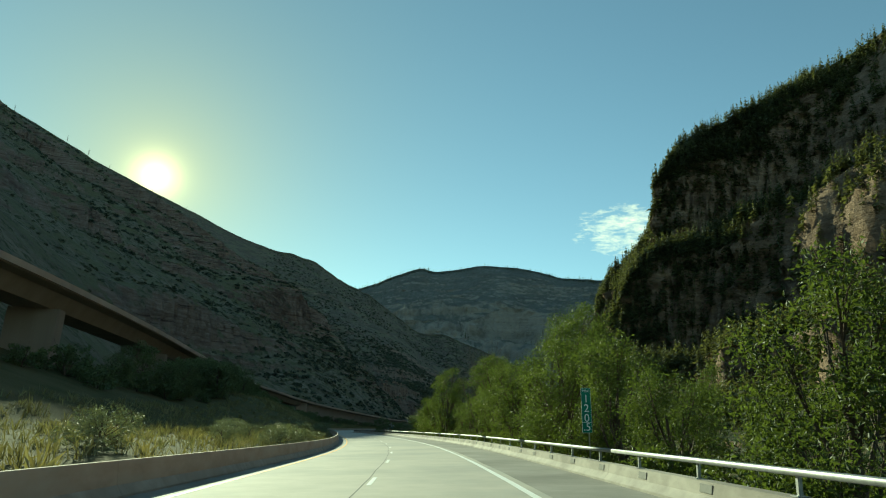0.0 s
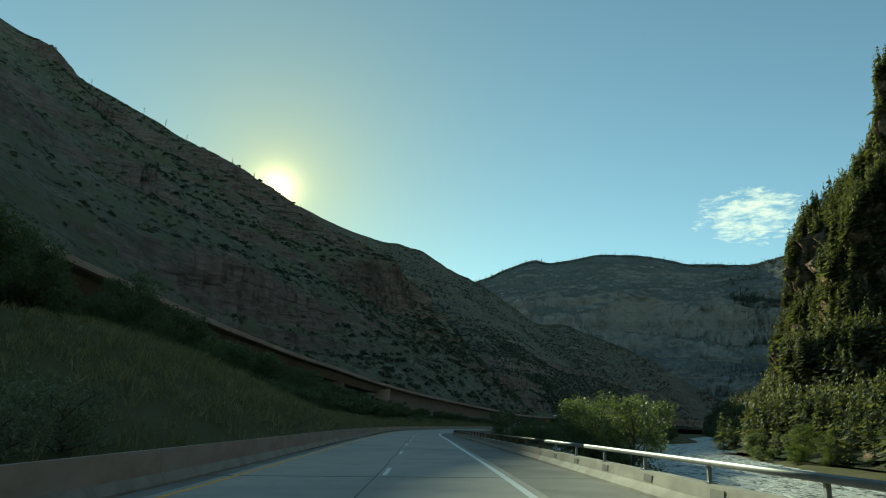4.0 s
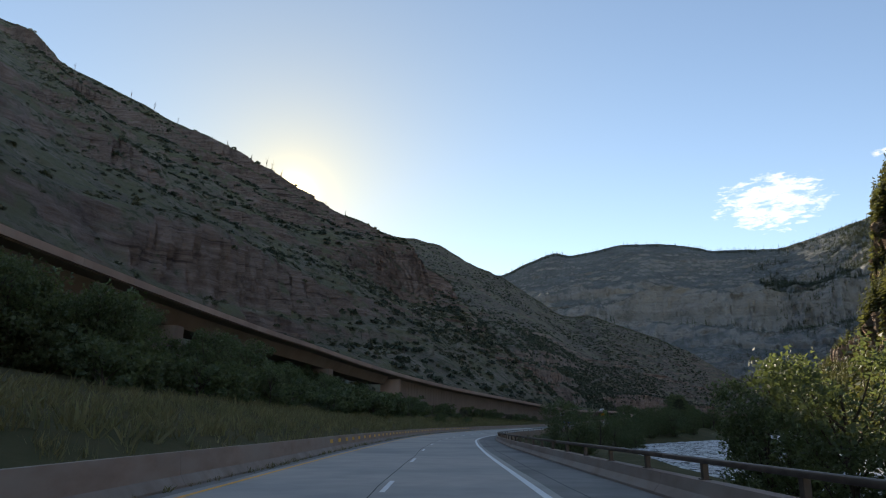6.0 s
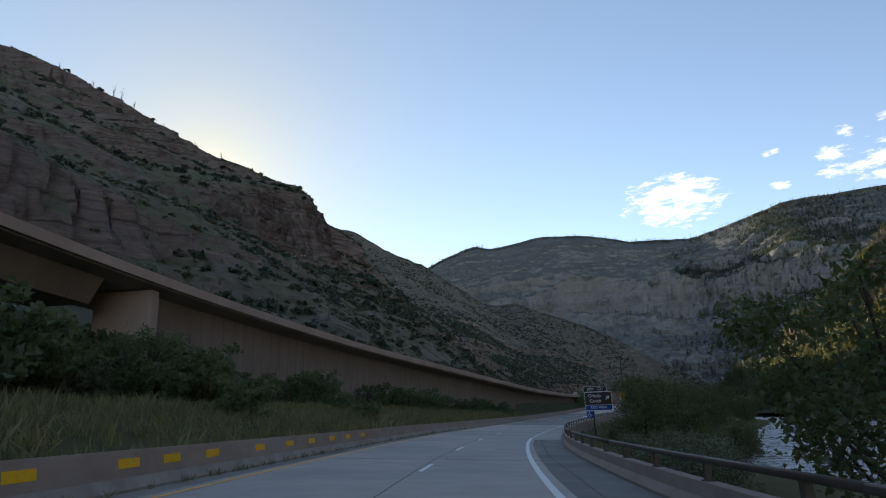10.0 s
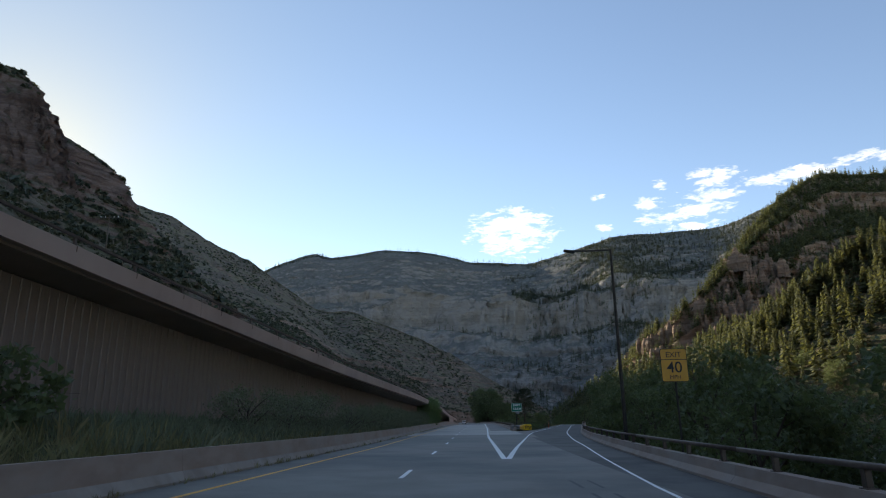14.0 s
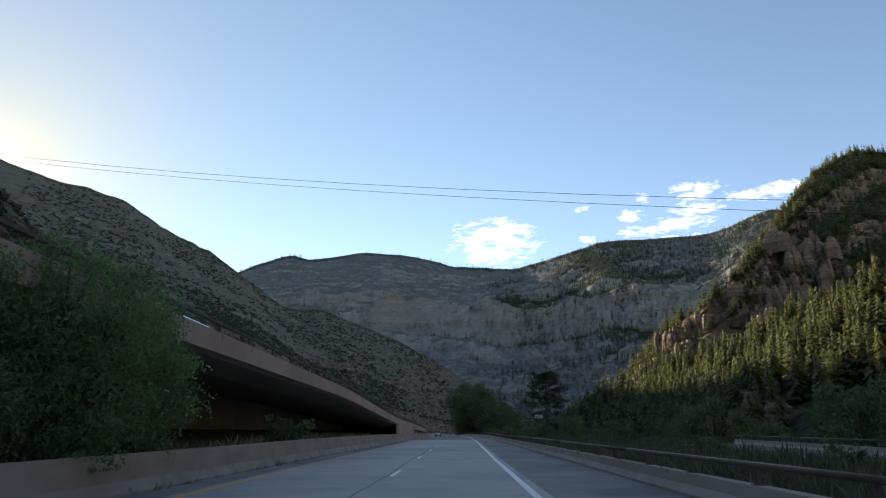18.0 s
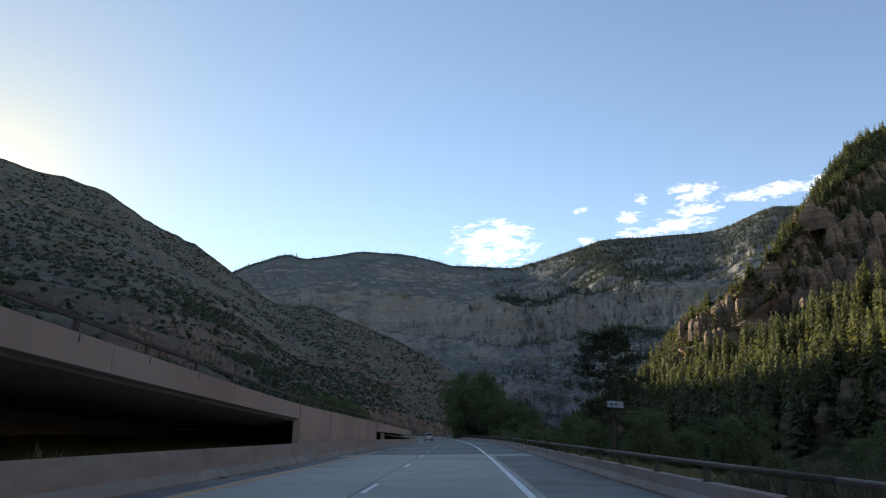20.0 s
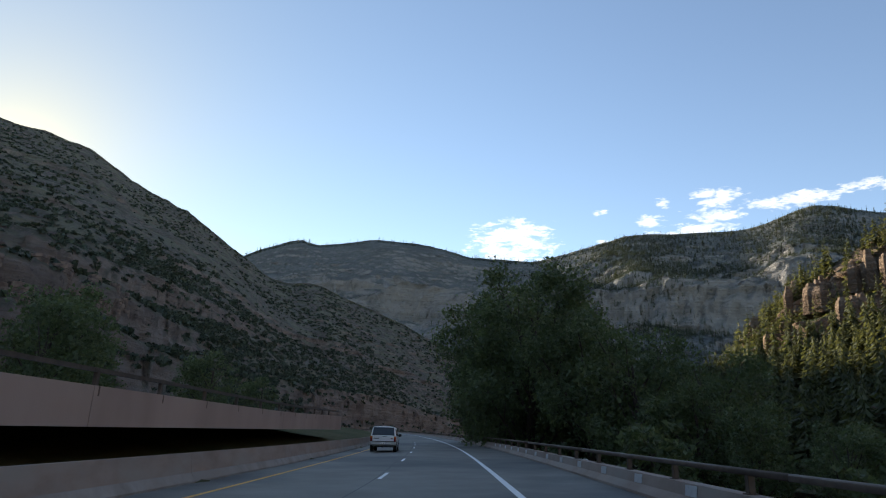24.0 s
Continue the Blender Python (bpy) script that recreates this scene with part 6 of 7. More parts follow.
p = np.concatenate([on_sheet("hill_wooded", 1700, rng, (0.0, 0.92), (0.05, 1.0), 0.05), on_sheet("hill_wooded", 320, rng, (0.1, 0.9), (0.9, 1.0), 0.0)])
scatter("conifer_wood", "dense sunlit conifers on the steep hillside", "conifers", FIRS, p, 0.7 + 1.2 * rng.uniform(0, 1, len(p)) ** 0.9, M_NEEDLE, 1)
p = np.concatenate([on_sheet("hill_crag", 6200, rng, (0.45, 0.85), (0.2, 1.0), 0.05), on_sheet("hill_crag", 1700, rng, (0.02, 0.5), (0.0, 1.0), 0.05), on_sheet("hill_crag", 380, rng, (0.05, 0.9), (0.97, 1.0), 0.0)])
# fewer trees where the crag stands bare
crag_bare = np.hypot(p[:, 0] - 434, (p[:, 1] - 655) * 0.75) + 14 * fbm(p[:, 0] / 12.0, p[:, 1] / 12.0, 0, 3, 91)
crag_front = (p[:, 0] > 405) & (p[:, 0] < 545) & (p[:, 1] > 628) & (p[:, 1] < 705) & (p[:, 2] < 150)
p = p[((crag_bare > 46) & ~crag_front) | (rng.uniform(0, 1, len(p)) < 0.30)]
scatter("conifer_crag", "dark firs over the shaded crag", "conifers", FIRS_FAR, p, rng.uniform(0.6, 1.35, len(p)), M_NEEDLE, 12)
p = np.concatenate([on_sheet("cliff_shaded", 1500, rng, (0.0, 1.0), (0.0, 0.55), 0.35, 40.0), on_sheet("cliff_shaded", 420, rng, (0.12, 1.0), (0.965, 1.0), 0.0), on_sheet("cliff_shaded", 6000, rng, (0.1, 0.85), (0.2, 1.0), 0.02), on_sheet("cliff_shaded", 4500, rng, (0.2, 0.7), (0.45, 1.0), 0.0), on_sheet("cliff_shaded", 3500, rng, (0.35, 0.85), (0.1, 0.6), 0.0)])
scatter("conifer_rim", "dark firs on the cliff and along its rim", "conifers", FIRS_FAR, p, rng.uniform(0.7, 1.7, len(p)), M_NEEDLE, 2)
p = on_sheet("mountain_near", 9500, rng, (0.15, 1.0), (0.0, 1.0), 0.45, 30.0)
scatter("scrub_near", "grey-green scrub dotted over the red slope", "scrub", SCRUBS, p, rng.uniform(0.5, 1.3, len(p)) * rng.uniform(0.8, 1.7, len(p)), M_SCRUB, 3)
p = on_sheet("mountain_near", 2600, rng, (0.25, 1.0), (0.0, 1.0), 0.4, 22.0)
scatter("juniper_near", "dark juniper clumps on the red slope", "scrub", SCRUBS, p, rng.uniform(1.2, 2.9, len(p)), M_FARFIR, 16)
p = np.concatenate([on_sheet("mountain_middle", 13000, rng, (0.15, 1.0), (0.0, 1.0), 0.3, 90.0), on_sheet("mountain_middle", 5000, rng, (0.15, 0.7), (0.0, 0.45), 0.3)])
scatter("scrub_middle", "dark juniper and scrub dotted over the slope", "scrub", SCRUBS_FAR, p, rng.uniform(0.8, 1.9, len(p)) * rng.uniform(0.8, 1.7, len(p)), M_FARFIR, 4)
p = on_sheet("mesa_far", 700, rng, (0.12, 1.0), (0.985, 1.0), 0.0)
scatter("burnt_rim", "thin burnt trees along the mesa rim", "dead trees", [conifer(rng, 10.0, 1.5, 6, 3) for _ in range(5)], p, rng.uniform(1.5, 3.6, len(p)), M_FARFIR, 17)
p = np.concatenate([on_sheet("mesa_far", 2600, rng, (0.2, 1.0), (0.0, 0.38), 0.1, 200.0), on_sheet("mesa_far", 9000, rng, (0.55, 1.0), (0.55, 1.0), 0.15, 260.0), on_sheet("mesa_far", 6000, rng, (0.55, 1.0), (0.25, 0.7), 0.1, 160.0)])
scatter("conifer_mesa", "dark conifers on the mesa's slopes", "conifers", FIRS_FAR, p, rng.uniform(1.2, 2.4, len(p)), M_FARFIR, 5)
p = on_sheet("mountain_middle", 240, rng, (0.15, 0.75), (0.985, 1.0), 0.0)
scatter("scrub_ridge", "low trees along the ridge", "scrub", SCRUBS, p, rng.uniform(1.2, 3.5, len(p)), M_SCRUB, 6)


def bank_places(n, rng, s0, s1, near, far):
    s = rng.uniform(s0, s1, n)
    q = road_at(s, barrier_line(s) - rng.uniform(near, far, n))
    q[:, 2] = ground_z(q[:, 0], q[:, 1])
    return q


def strip_places(n, rng, s0, s1, u0, u1):
    s, u = rng.uniform(s0, s1, n), rng.uniform(u0, u1, n)
    q = road_at(s, u)
    q[:, 2] = ground_z(q[:, 0], q[:, 1])
    return q


p = np.concatenate([bank_places(2600, rng, 150, 300, 0.5, 15), bank_places(2800, rng, 300, 430, 0.5, 11), bank_places(3000, rng, -40, 185, 0.5, 24)])
scatter("grass_bank", "tall dry grass on the bank behind the barrier", "grass", TUFTS, p, rng.uniform(0.45, 1.0, len(p)), M_GRASS, 7)
vs_ = rng.uniform(514, 598, 900)
verge = road_at(vs_, 6.3 + rng.uniform(0, 1, 900) * (np.interp(vs_, [489, 521, 551, 640], [6.0, 11.2, 15.5, 30]) - 7.0))
verge[:, 2] = ground_z(verge[:, 0], verge[:, 1])
p = np.concatenate([bank_places(1100, rng, 400, 600, 0.4, 2.0), verge, strip_places(700, rng, 604, 680, 7.0, 20.0), strip_places(1200, rng, 180, 420, 7.0, 11.0)])
wall_s = rng.uniform(425, 545, 3600)
near, far = barrier_line(wall_s) - 0.7, np.minimum(np.interp(wall_s, _dg, _ku) - 2.0, barrier_line(wall_s) - 1.5)
tall = road_at(wall_s, near + (far - near) * rng.uniform(0, 1, 3600))
tall[:, 2] = ground_z(tall[:, 0], tall[:, 1])
scatter("grass_tall", "tall grey-green grass and brush below the wall", "grass", TUFTS, tall, rng.uniform(0.5, 1.05, 3600), M_SAGE, 14)
weed_s = np.r_[rng.uniform(190, 440, 420), rng.uniform(440, 560, 120)]
weeds = road_at(weed_s, barrier_line(weed_s) + rng.normal(0.37, 0.04, 540))
scatter("weeds_foot", "small dry weeds along the barrier foot", "weeds", TUFTS, weeds, rng.uniform(0.10, 0.30, 540), M_GRASS, 9)
deep_s = np.r_[rng.uniform(506, 536, 1000), rng.uniform(536, 600, 2400)]
deep_u = 6.3 + rng.uniform(0, 1, 3400) ** 1.2 * np.minimum(np.interp(deep_s, [489, 521, 551, 640], [6.0, 11.2, 15.5, 30]) - 6.9, 9.0)
deep = road_at(deep_s, deep_u)
deep[:, 2] = ground_z(deep[:, 0], deep[:, 1])
scatter("grass_deep", "deep green grass and weeds between the road and the ramp", "grass", TUFTS, deep, rng.uniform(0.7, 1.0, 3400) * np.interp(deep_s, [506, 522, 540], [0.7, 1.0, 1.5]), M_SCRUB, 15)
for i, (s, u, sc) in enumerate([(515.5, 9.2, 0.50), (518.5, 9.9, 0.44), (513.2, 8.4, 0.30), (532, 11.5, 0.4), (545, 12.5, 0.5), (560, 13.0, 0.55)]):
    along("dark_bush", s, u, "low dark bush in the grass beside the ramp", sc, 83.0 * i, "bushes beside the ramp", "bush", "bush")
scatter("grass_verge", "grass tufts on the verge", "grass", TUFTS, p, rng.uniform(0.4, 0.8, len(p)), M_GRASS, 8)


# ---- signs, lamps and vehicles ----
M_GREEN = mat("green sign sheeting", (0.010, 0.16, 0.095), 0.4, (0.012, 0.14, 0.085), 2, 4, 0.4, 0.7)
M_BROWN = mat("brown sign sheeting", (0.055, 0.032, 0.024), 0.4, (0.045, 0.027, 0.02), 2, 4, 0.4, 0.7)
M_BLUE = mat("blue sign sheeting", (0.012, 0.075, 0.30), 0.4, (0.012, 0.065, 0.26), 2, 4, 0.4, 0.7)
M_AMBER = mat("amber sign sheeting", (0.62, 0.30, 0.02), 0.4, (0.55, 0.26, 0.02), 2, 4, 0.4, 0.7)
M_SIGNWHITE = mat("white sign legend", (0.78, 0.80, 0.78), 0.4, (0.7, 0.72, 0.7), 3, 4, 0.5, 0.7)
M_BLACK = mat("black paint", (0.012, 0.012, 0.012), 0.5)
M_POLE = mat("dark painted pole", (0.045, 0.04, 0.035), 0.5, (0.07, 0.06, 0.05), 4, 5, 0.4, 0.7, metal=0.3)
M_PANEL = mat("yellow reflective panel", (0.92, 0.52, 0.02), 0.35, (0.78, 0.43, 0.03), 6, 5, 0.5, 0.75)
M_GREYPANEL = mat("grey reflective panel", (0.55, 0.55, 0.55), 0.35, (0.42, 0.42, 0.42), 6, 5, 0.5, 0.75)
M_CARWHITE = mat("white car paint", (0.72, 0.72, 0.72), 0.3, (0.66, 0.65, 0.63), 3, 5, 0.5, 0.75, spec=0.6)
M_GLASS = mat("dark tinted glass", (0.012, 0.015, 0.018), 0.08, spec=0.7)
M_RUBBER = mat("tyre rubber", (0.02, 0.02, 0.02), 0.85, (0.035, 0.033, 0.03), 8, 5, 0.5, 0.7)
M_CHROME = mat("dull chrome", (0.42, 0.42, 0.43), 0.3, (0.33, 0.33, 0.34), 4, 5, 0.5, 0.7, metal=0.8)
M_TAIL = mat("red tail lamp", (0.22, 0.012, 0.010), 0.25, spec=0.6)
M_TURN = mat("amber lamp lens", (0.55, 0.16, 0.02), 0.25, spec=0.6)
M_ALLOY = mat("alloy wheel", (0.5, 0.5, 0.5), 0.4, metal=0.7)


def letters(text, size, bold=0.0):
    """A flat mesh of the words, centred, in the built-in font, in the x-z plane facing -y."""
    cu = bpy.data.curves.new("legend", "FONT")
    cu.body, cu.size, cu.align_x, cu.align_y, cu.offset, cu.extrude = text, size, "CENTER", "CENTER", bold, 0.004
    ob = new("legend", cu)
    bpy.context.view_layer.update()
    me = bpy.data.meshes.new_from_object(ob.evaluated_get(bpy.context.evaluated_depsgraph_get()))
    bpy.data.objects.remove(ob)
    bpy.data.curves.remove(cu)
    me.transform(pose(0, 0, 0, 90))
    return me


def plate(w, h, r, y=0.0, thick=0.012, n=5):
    """A sign blank with round corners, in the x-z plane, centred."""
    bm = bmesh.new()
    pts = []
    for cx, cz, a0 in ((w / 2 - r, h / 2 - r, 0), (-w / 2 + r, h / 2 - r, 90), (-w / 2 + r, -h / 2 + r, 180), (w / 2 - r, -h / 2 + r, 270)):
        for k in range(n):
            a = radians(a0 + 90 * k / (n - 1))
            pts.append((cx + r * math.cos(a), cz + r * math.sin(a)))
    lo = [bm.verts.new((x, y, z)) for x, z in pts]
    hi = [bm.verts.new((x, y + thick, z)) for x, z in pts]
    bm.faces.new(lo)
    bm.faces.new(hi[::-1])
    for k in range(len(pts)):
        bm.faces.new((lo[k], hi[k], hi[(k + 1) % len(pts)], lo[(k + 1) % len(pts)]))
    return bm


def arrow(size):
    """An arrow pointing up to the right."""
    bm = bmesh.new()
    shape = [(-0.12, -0.56), (0.12, -0.56), (0.12, -0.04), (0.40, -0.04), (0.0, 0.5), (-0.40, -0.04), (-0.12, -0.04)]
    a = radians(-45)
    pts = [((x * math.cos(a) - z * math.sin(a)) * size, (x * math.sin(a) + z * math.cos(a)) * size) for x, z in shape]
    lo = [bm.verts.new((x, 0, z)) for x, z in pts]
    hi = [bm.verts.new((x, 0.004, z)) for x, z in pts]
    bm.faces.new(lo); bm.faces.new(hi[::-1])
    for k in range(7):
        bm.faces.new((lo[k], hi[k], hi[(k + 1) % 7], lo[(k + 1) % 7]))
    return bm


def shift(ob, x, y, z):
    ob.matrix_basis = Matrix.Translation((x, y, z))
    return ob


def put_on(text, size, material, parent, x, z, y=-0.012, bold=0.0, wide=1.0):
    words = letters(text, size, bold)
    words.transform(Matrix.Diagonal((wide, 1, 1, 1)))
    return shift(part("legend", words, material, parent), x, y, z)


def sign_base(s, u, turn=0.0):
    p = road_at(s, u)
    g = float(ground_z(np.array([p[0]]), np.array([p[1]]))[0])
    road_z = float(road_at(s, 0)[2])
    m = road_pose(s, u, 0, turn)
    m.translation = (p[0], p[1], g - 0.3)
    return m, road_z - (g - 0.3)


def exit_sign():
    m, dz = sign_base(506.5, 6.05)
    ob = thing("exit_sign", "green exit sign with white border on a dark post", "road sign", place=m)
    c = dz + 3.28
    part("post", rod(bmesh.new(), (-0.1, 0.06, 0), (-0.1, 0.06, c + 0.4), 0.055), M_POLE, ob)
    shift(part("border", plate(1.53, 1.23, 0.12), M_SIGNWHITE, ob), 0, 0, c)
    face = shift(part("face", plate(1.475, 1.175, 0.10, -0.005), M_GREEN, ob), 0, 0, c)
    put_on("EXIT", 0.37, M_SIGNWHITE, face, 0.01, 0.30, bold=0.006, wide=1.4)
    put_on("121", 0.42, M_SIGNWHITE, face, -0.17, -0.20, bold=0.006, wide=1.5)
    shift(part("arrow", arrow(0.40), M_SIGNWHITE, face), 0.46, -0.012, -0.20)


def ramp_speed_sign():
    m, dz = sign_base(438, 9.85)
    ob = thing("ramp_speed_sign", "amber exit speed sign with black legend on a post", "road sign", place=m)
    c = dz + 4.0
    part("post", rod(bmesh.new(), (0, 0.06, 0), (0, 0.06, c + 0.3), 0.05), M_POLE, ob)
    shift(part("border", plate(1.24, 1.54, 0.10), M_BLACK, ob), 0, 0, c)
    face = shift(part("face", plate(1.19, 1.49, 0.08, -0.005), M_AMBER, ob), 0, 0, c)
    shift(part("divider", box(bmesh.new(), (1.19, 0.006, 0.03)), M_BLACK, face), 0, -0.010, 0.26)
    put_on("EXIT", 0.36, M_BLACK, face, 0, 0.48)
    put_on("40", 0.72, M_BLACK, face, 0, -0.12, bold=0.004)
    put_on("MPH", 0.26, M_BLACK, face, 0, -0.56)


def rest_area_sign():
    m, dz = sign_base(388, 7.4)
    ob = thing("rest_area_sign", "brown rest area sign with exit tab and blue strip", "road sign", place=m)
    c = dz + 3.3
    for x in (-0.75,):
        part("post", rod(bmesh.new(), (x, 0.09, 0), (x, 0.09, c + 1.0), 0.09), M_POLE, ob)
    tab = shift(part("exit_tab", plate(3.1, 0.72, 0.06), M_SIGNWHITE, ob), -0.35, 0, c + 1.22)
    inner = part("tab_face", plate(3.02, 0.64, 0.05, -0.005), M_BROWN, tab)
    put_on("EXIT", 0.40, M_SIGNWHITE, tab, -0.55, 0.0)
    put_on("121", 0.54, M_SIGNWHITE, tab, 0.72, 0.0)
    shift(part("border", plate(3.6, 2.45, 0.22), M_SIGNWHITE, ob), 0, 0, c - 0.38)
    face = shift(part("face", plate(3.5, 2.35, 0.18, -0.005), M_BROWN, ob), 0, 0, c - 0.38)
    put_on("Grizzly", 0.62, M_SIGNWHITE, face, -0.45, 0.72)
    put_on("Creek", 0.62, M_SIGNWHITE, face, -0.38, 0.02)
    shift(part("arrow", arrow(0.62), M_SIGNWHITE, face), 1.25, -0.012, 0.45)
    shift(part("blue_strip", box(bmesh.new(), (3.42, 0.008, 0.60)), M_BLUE, face), 0, -0.012, -0.82)
    shift(part("strip_line", box(bmesh.new(), (3.45, 0.008, 0.04)), M_SIGNWHITE, face), 0, -0.013, -0.50)
    put_on("REST AREA", 0.44, M_SIGNWHITE, face, 0, -0.82, -0.022)
    small = shift(part("access_plate", plate(0.82, 0.86, 0.06), M_BLUE, ob, "blue wheelchair access plate"), -1.25, 0, c - 2.10)
    bm = bmesh.new()
    bmesh.ops.create_circle(bm, cap_ends=True, segments=12, radius=0.07, matrix=pose(-0.06, -0.006, 0.28, 90))
    rod(bm, (-0.06, -0.006, 0.22), (-0.03, -0.006, -0.02), 0.03)
    rod(bm, (-0.03, -0.006, -0.02), (0.16, -0.006, -0.02), 0.03)
    rod(bm, (0.16, -0.006, -0.02), (0.24, -0.006, -0.24), 0.03)
    for k in range(14):
        a, b = radians(120 + k * 17), radians(137 + k * 17)
        rod(bm, (-0.02 + 0.2 * math.cos(a), -0.006, -0.14 + 0.2 * math.sin(a)), (-0.02 + 0.2 * math.cos(b), -0.006, -0.14 + 0.2 * math.sin(b)), 0.022, n=6)
    part("symbol", bm, M_SIGNWHITE, small)


def mile_sign():
    m, dz = sign_base(28, 7.2)
    ob = thing("mile_marker", "narrow green mile marker with white numbers on a thin post", "road sign", place=m @ pose(0, 0, 0, 0, -2.0, 0))
    c = dz + 2.65
    part("post", rod(bmesh.new(), (0.08, 0.04, 0), (0.08, 0.04, c), 0.03), M_GALV, ob)
    shift(part("border", plate(0.42, 1.86, 0.04), M_SIGNWHITE, ob), 0, 0, c)
    face = shift(part("face", plate(0.40, 1.84, 0.035, -0.004), M_GREEN, ob), 0, 0, c)
    put_on("MILE", 0.15, M_SIGNWHITE, face, 0, 0.80)
    for k, ch in enumerate("120"):
        put_on(ch, 0.46, M_SIGNWHITE, face, 0, 0.47 - 0.40 * k)
    put_on(".5", 0.44, M_SIGNWHITE, face, 0, -0.70)
    shift(part("divider", box(bmesh.new(), (0.40, 0.005, 0.015)), M_SIGNWHITE, face), 0, -0.009, -0.50)


exit_sign()
ramp_speed_sign()
rest_area_sign()
mile_sign()


def street_lamp(s, u, height, arm):
    m, dz = sign_base(s, u)
    ob = thing("street_lamp", "tall dark street lamp with a flat arm over the ramp", "street lamp", place=m)
    top = dz + height
    part("pole", rod(bmesh.new(), (0, 0, 0), (0, 0, top), 0.13, 0.08, 10), M_POLE, ob)
    part("base", box(bmesh.new(), (0.5, 0.5, 0.35), (0, 0, 0.3), bevel=0.03), M_POLE, ob)
    part("arm", box(bmesh.new(), (arm, 0.10, 0.12), (-arm / 2, 0, top - 0.08), bevel=0.02), M_POLE, ob)
    part("lamp_head", box(bmesh.new(), (0.75, 0.34, 0.16), (-arm - 0.25, 0, top - 0.10), Matrix.Rotation(radians(8), 3, "Y"), 0.05), M_POLE, ob)


street_lamp(449, 9.7, 12.6, 2.5)


def crash_cushion():
    m = road_pose(499.0, 7.1, -0.07, 15.0)
    ob = thing("crash_cushion", "steel beam crash cushion with a yellow and black nose", "crash cushion", place=m)
    L = 5.9
    for side in (-1, 1):
        for seg in range(5):
            y0, y1 = 0.9 + seg * (L - 0.9) / 5, 0.9 + (seg + 1) * (L - 0.9) / 5 + 0.25
            w0 = 0.50 - 0.012 * seg
            bm = bmesh.new()
            prof = [(0.0, 0.32), (0.06, 0.36), (0.06, 0.44), (0.0, 0.50), (0.0, 0.54), (0.06, 0.58), (0.06, 0.66), (0.0, 0.72), (0.0, 0.76), (0.06, 0.80), (0.06, 0.86), (0.0, 0.90)]
            a = [bm.verts.new((side * (w0 + p + 0.012 * (seg % 2)), y0, z)) for p, z in prof]
            b = [bm.verts.new((side * (w0 + p + 0.012 * (seg % 2)), y1, z)) for p, z in prof]
            for k in range(len(prof) - 1):
                bm.faces.new((a[k], a[k + 1], b[k + 1], b[k]))
            me = part("beam_panel", bm, M_PANEL if seg == 0 else M_GALV, ob, "yellow painted beam" if seg == 0 else "")
    part("top_cover", box(bmesh.new(), (0.9, L - 0.6, 0.05), (0, L / 2 + 0.3, 0.88), bevel=0.01), M_GALV, ob)
    part("skid", box(bmesh.new(), (0.5, L - 0.5, 0.14), (0, L / 2 + 0.2, 0.2)), M_STEEL, ob)
    part("end_block", box(bmesh.new(), (0.5, 0.7, 1.0), (-0.25, L + 0.3, 0.5), bevel=0.03), M_BARRIER, ob)
    nose = part("nose", box(bmesh.new(), (1.08, 0.9, 0.74), (0, 0.45, 0.60), bevel=0.06), M_PANEL, ob, "yellow plastic nose")
    bm = bmesh.new()
    for k in range(3):
        z = 0.42 + 0.22 * k
        for side in (-1, 1):
            pts = [(0.0, z + 0.06), (side * 0.46, z - 0.26), (side * 0.46, z - 0.12), (0.0, z + 0.18)]
            pts = [(x, min(max(zz, 0.28), 0.92)) for x, zz in pts]
            vs = [bm.verts.new((x, -0.006, zz)) for x, zz in pts]
            try:
                bm.faces.new(vs if side > 0 else vs[::-1])
            except ValueError:
                pass
    part("chevrons", bm, M_BLACK, nose)


crash_cushion()
ob = thing("delineator", "orange plastic delineator post behind the cushion", "marker post", place=road_pose(527, 12.6, -0.1))
part("tube", rod(bmesh.new(), (0, 0, 0), (0.08, 0, 1.15), 0.045, 0.045, 10), mat("orange plastic", (0.62, 0.10, 0.03), 0.5, (0.55, 0.09, 0.03), 4, 4, 0.5, 0.7), ob)
part("band", rod(bmesh.new(), (0.055, 0, 0.80), (0.062, 0, 0.90), 0.048, 0.048, 10), M_SIGNWHITE, ob)

# yellow panels on the left barrier, grey ones on the parapets
bm = bmesh.new()
box(bm, (0.012, 0.88, 0.21), bevel=0.003)
_p = None
for s in [*np.arange(219.6, 304.0, 2.97), 306.3, 309.8, 311.8, 314.2, 318.0, 321.2, 324.1, 327.3, 330.3, 333.5]:
    _p = part("reflective_panel", bm if _p is None else _p.data, M_PANEL, left_wall, "yellow reflective panel")
    _p.matrix_basis = road_pose(float(s), float(barrier_line(s)) + 0.115, 0.60) @ pose(0, 0, 0, 0, -6, 0)
M_DARKPANEL = mat("dull grey panel", (0.13, 0.13, 0.125), 0.5, (0.09, 0.09, 0.09), 6, 5, 0.5, 0.75)
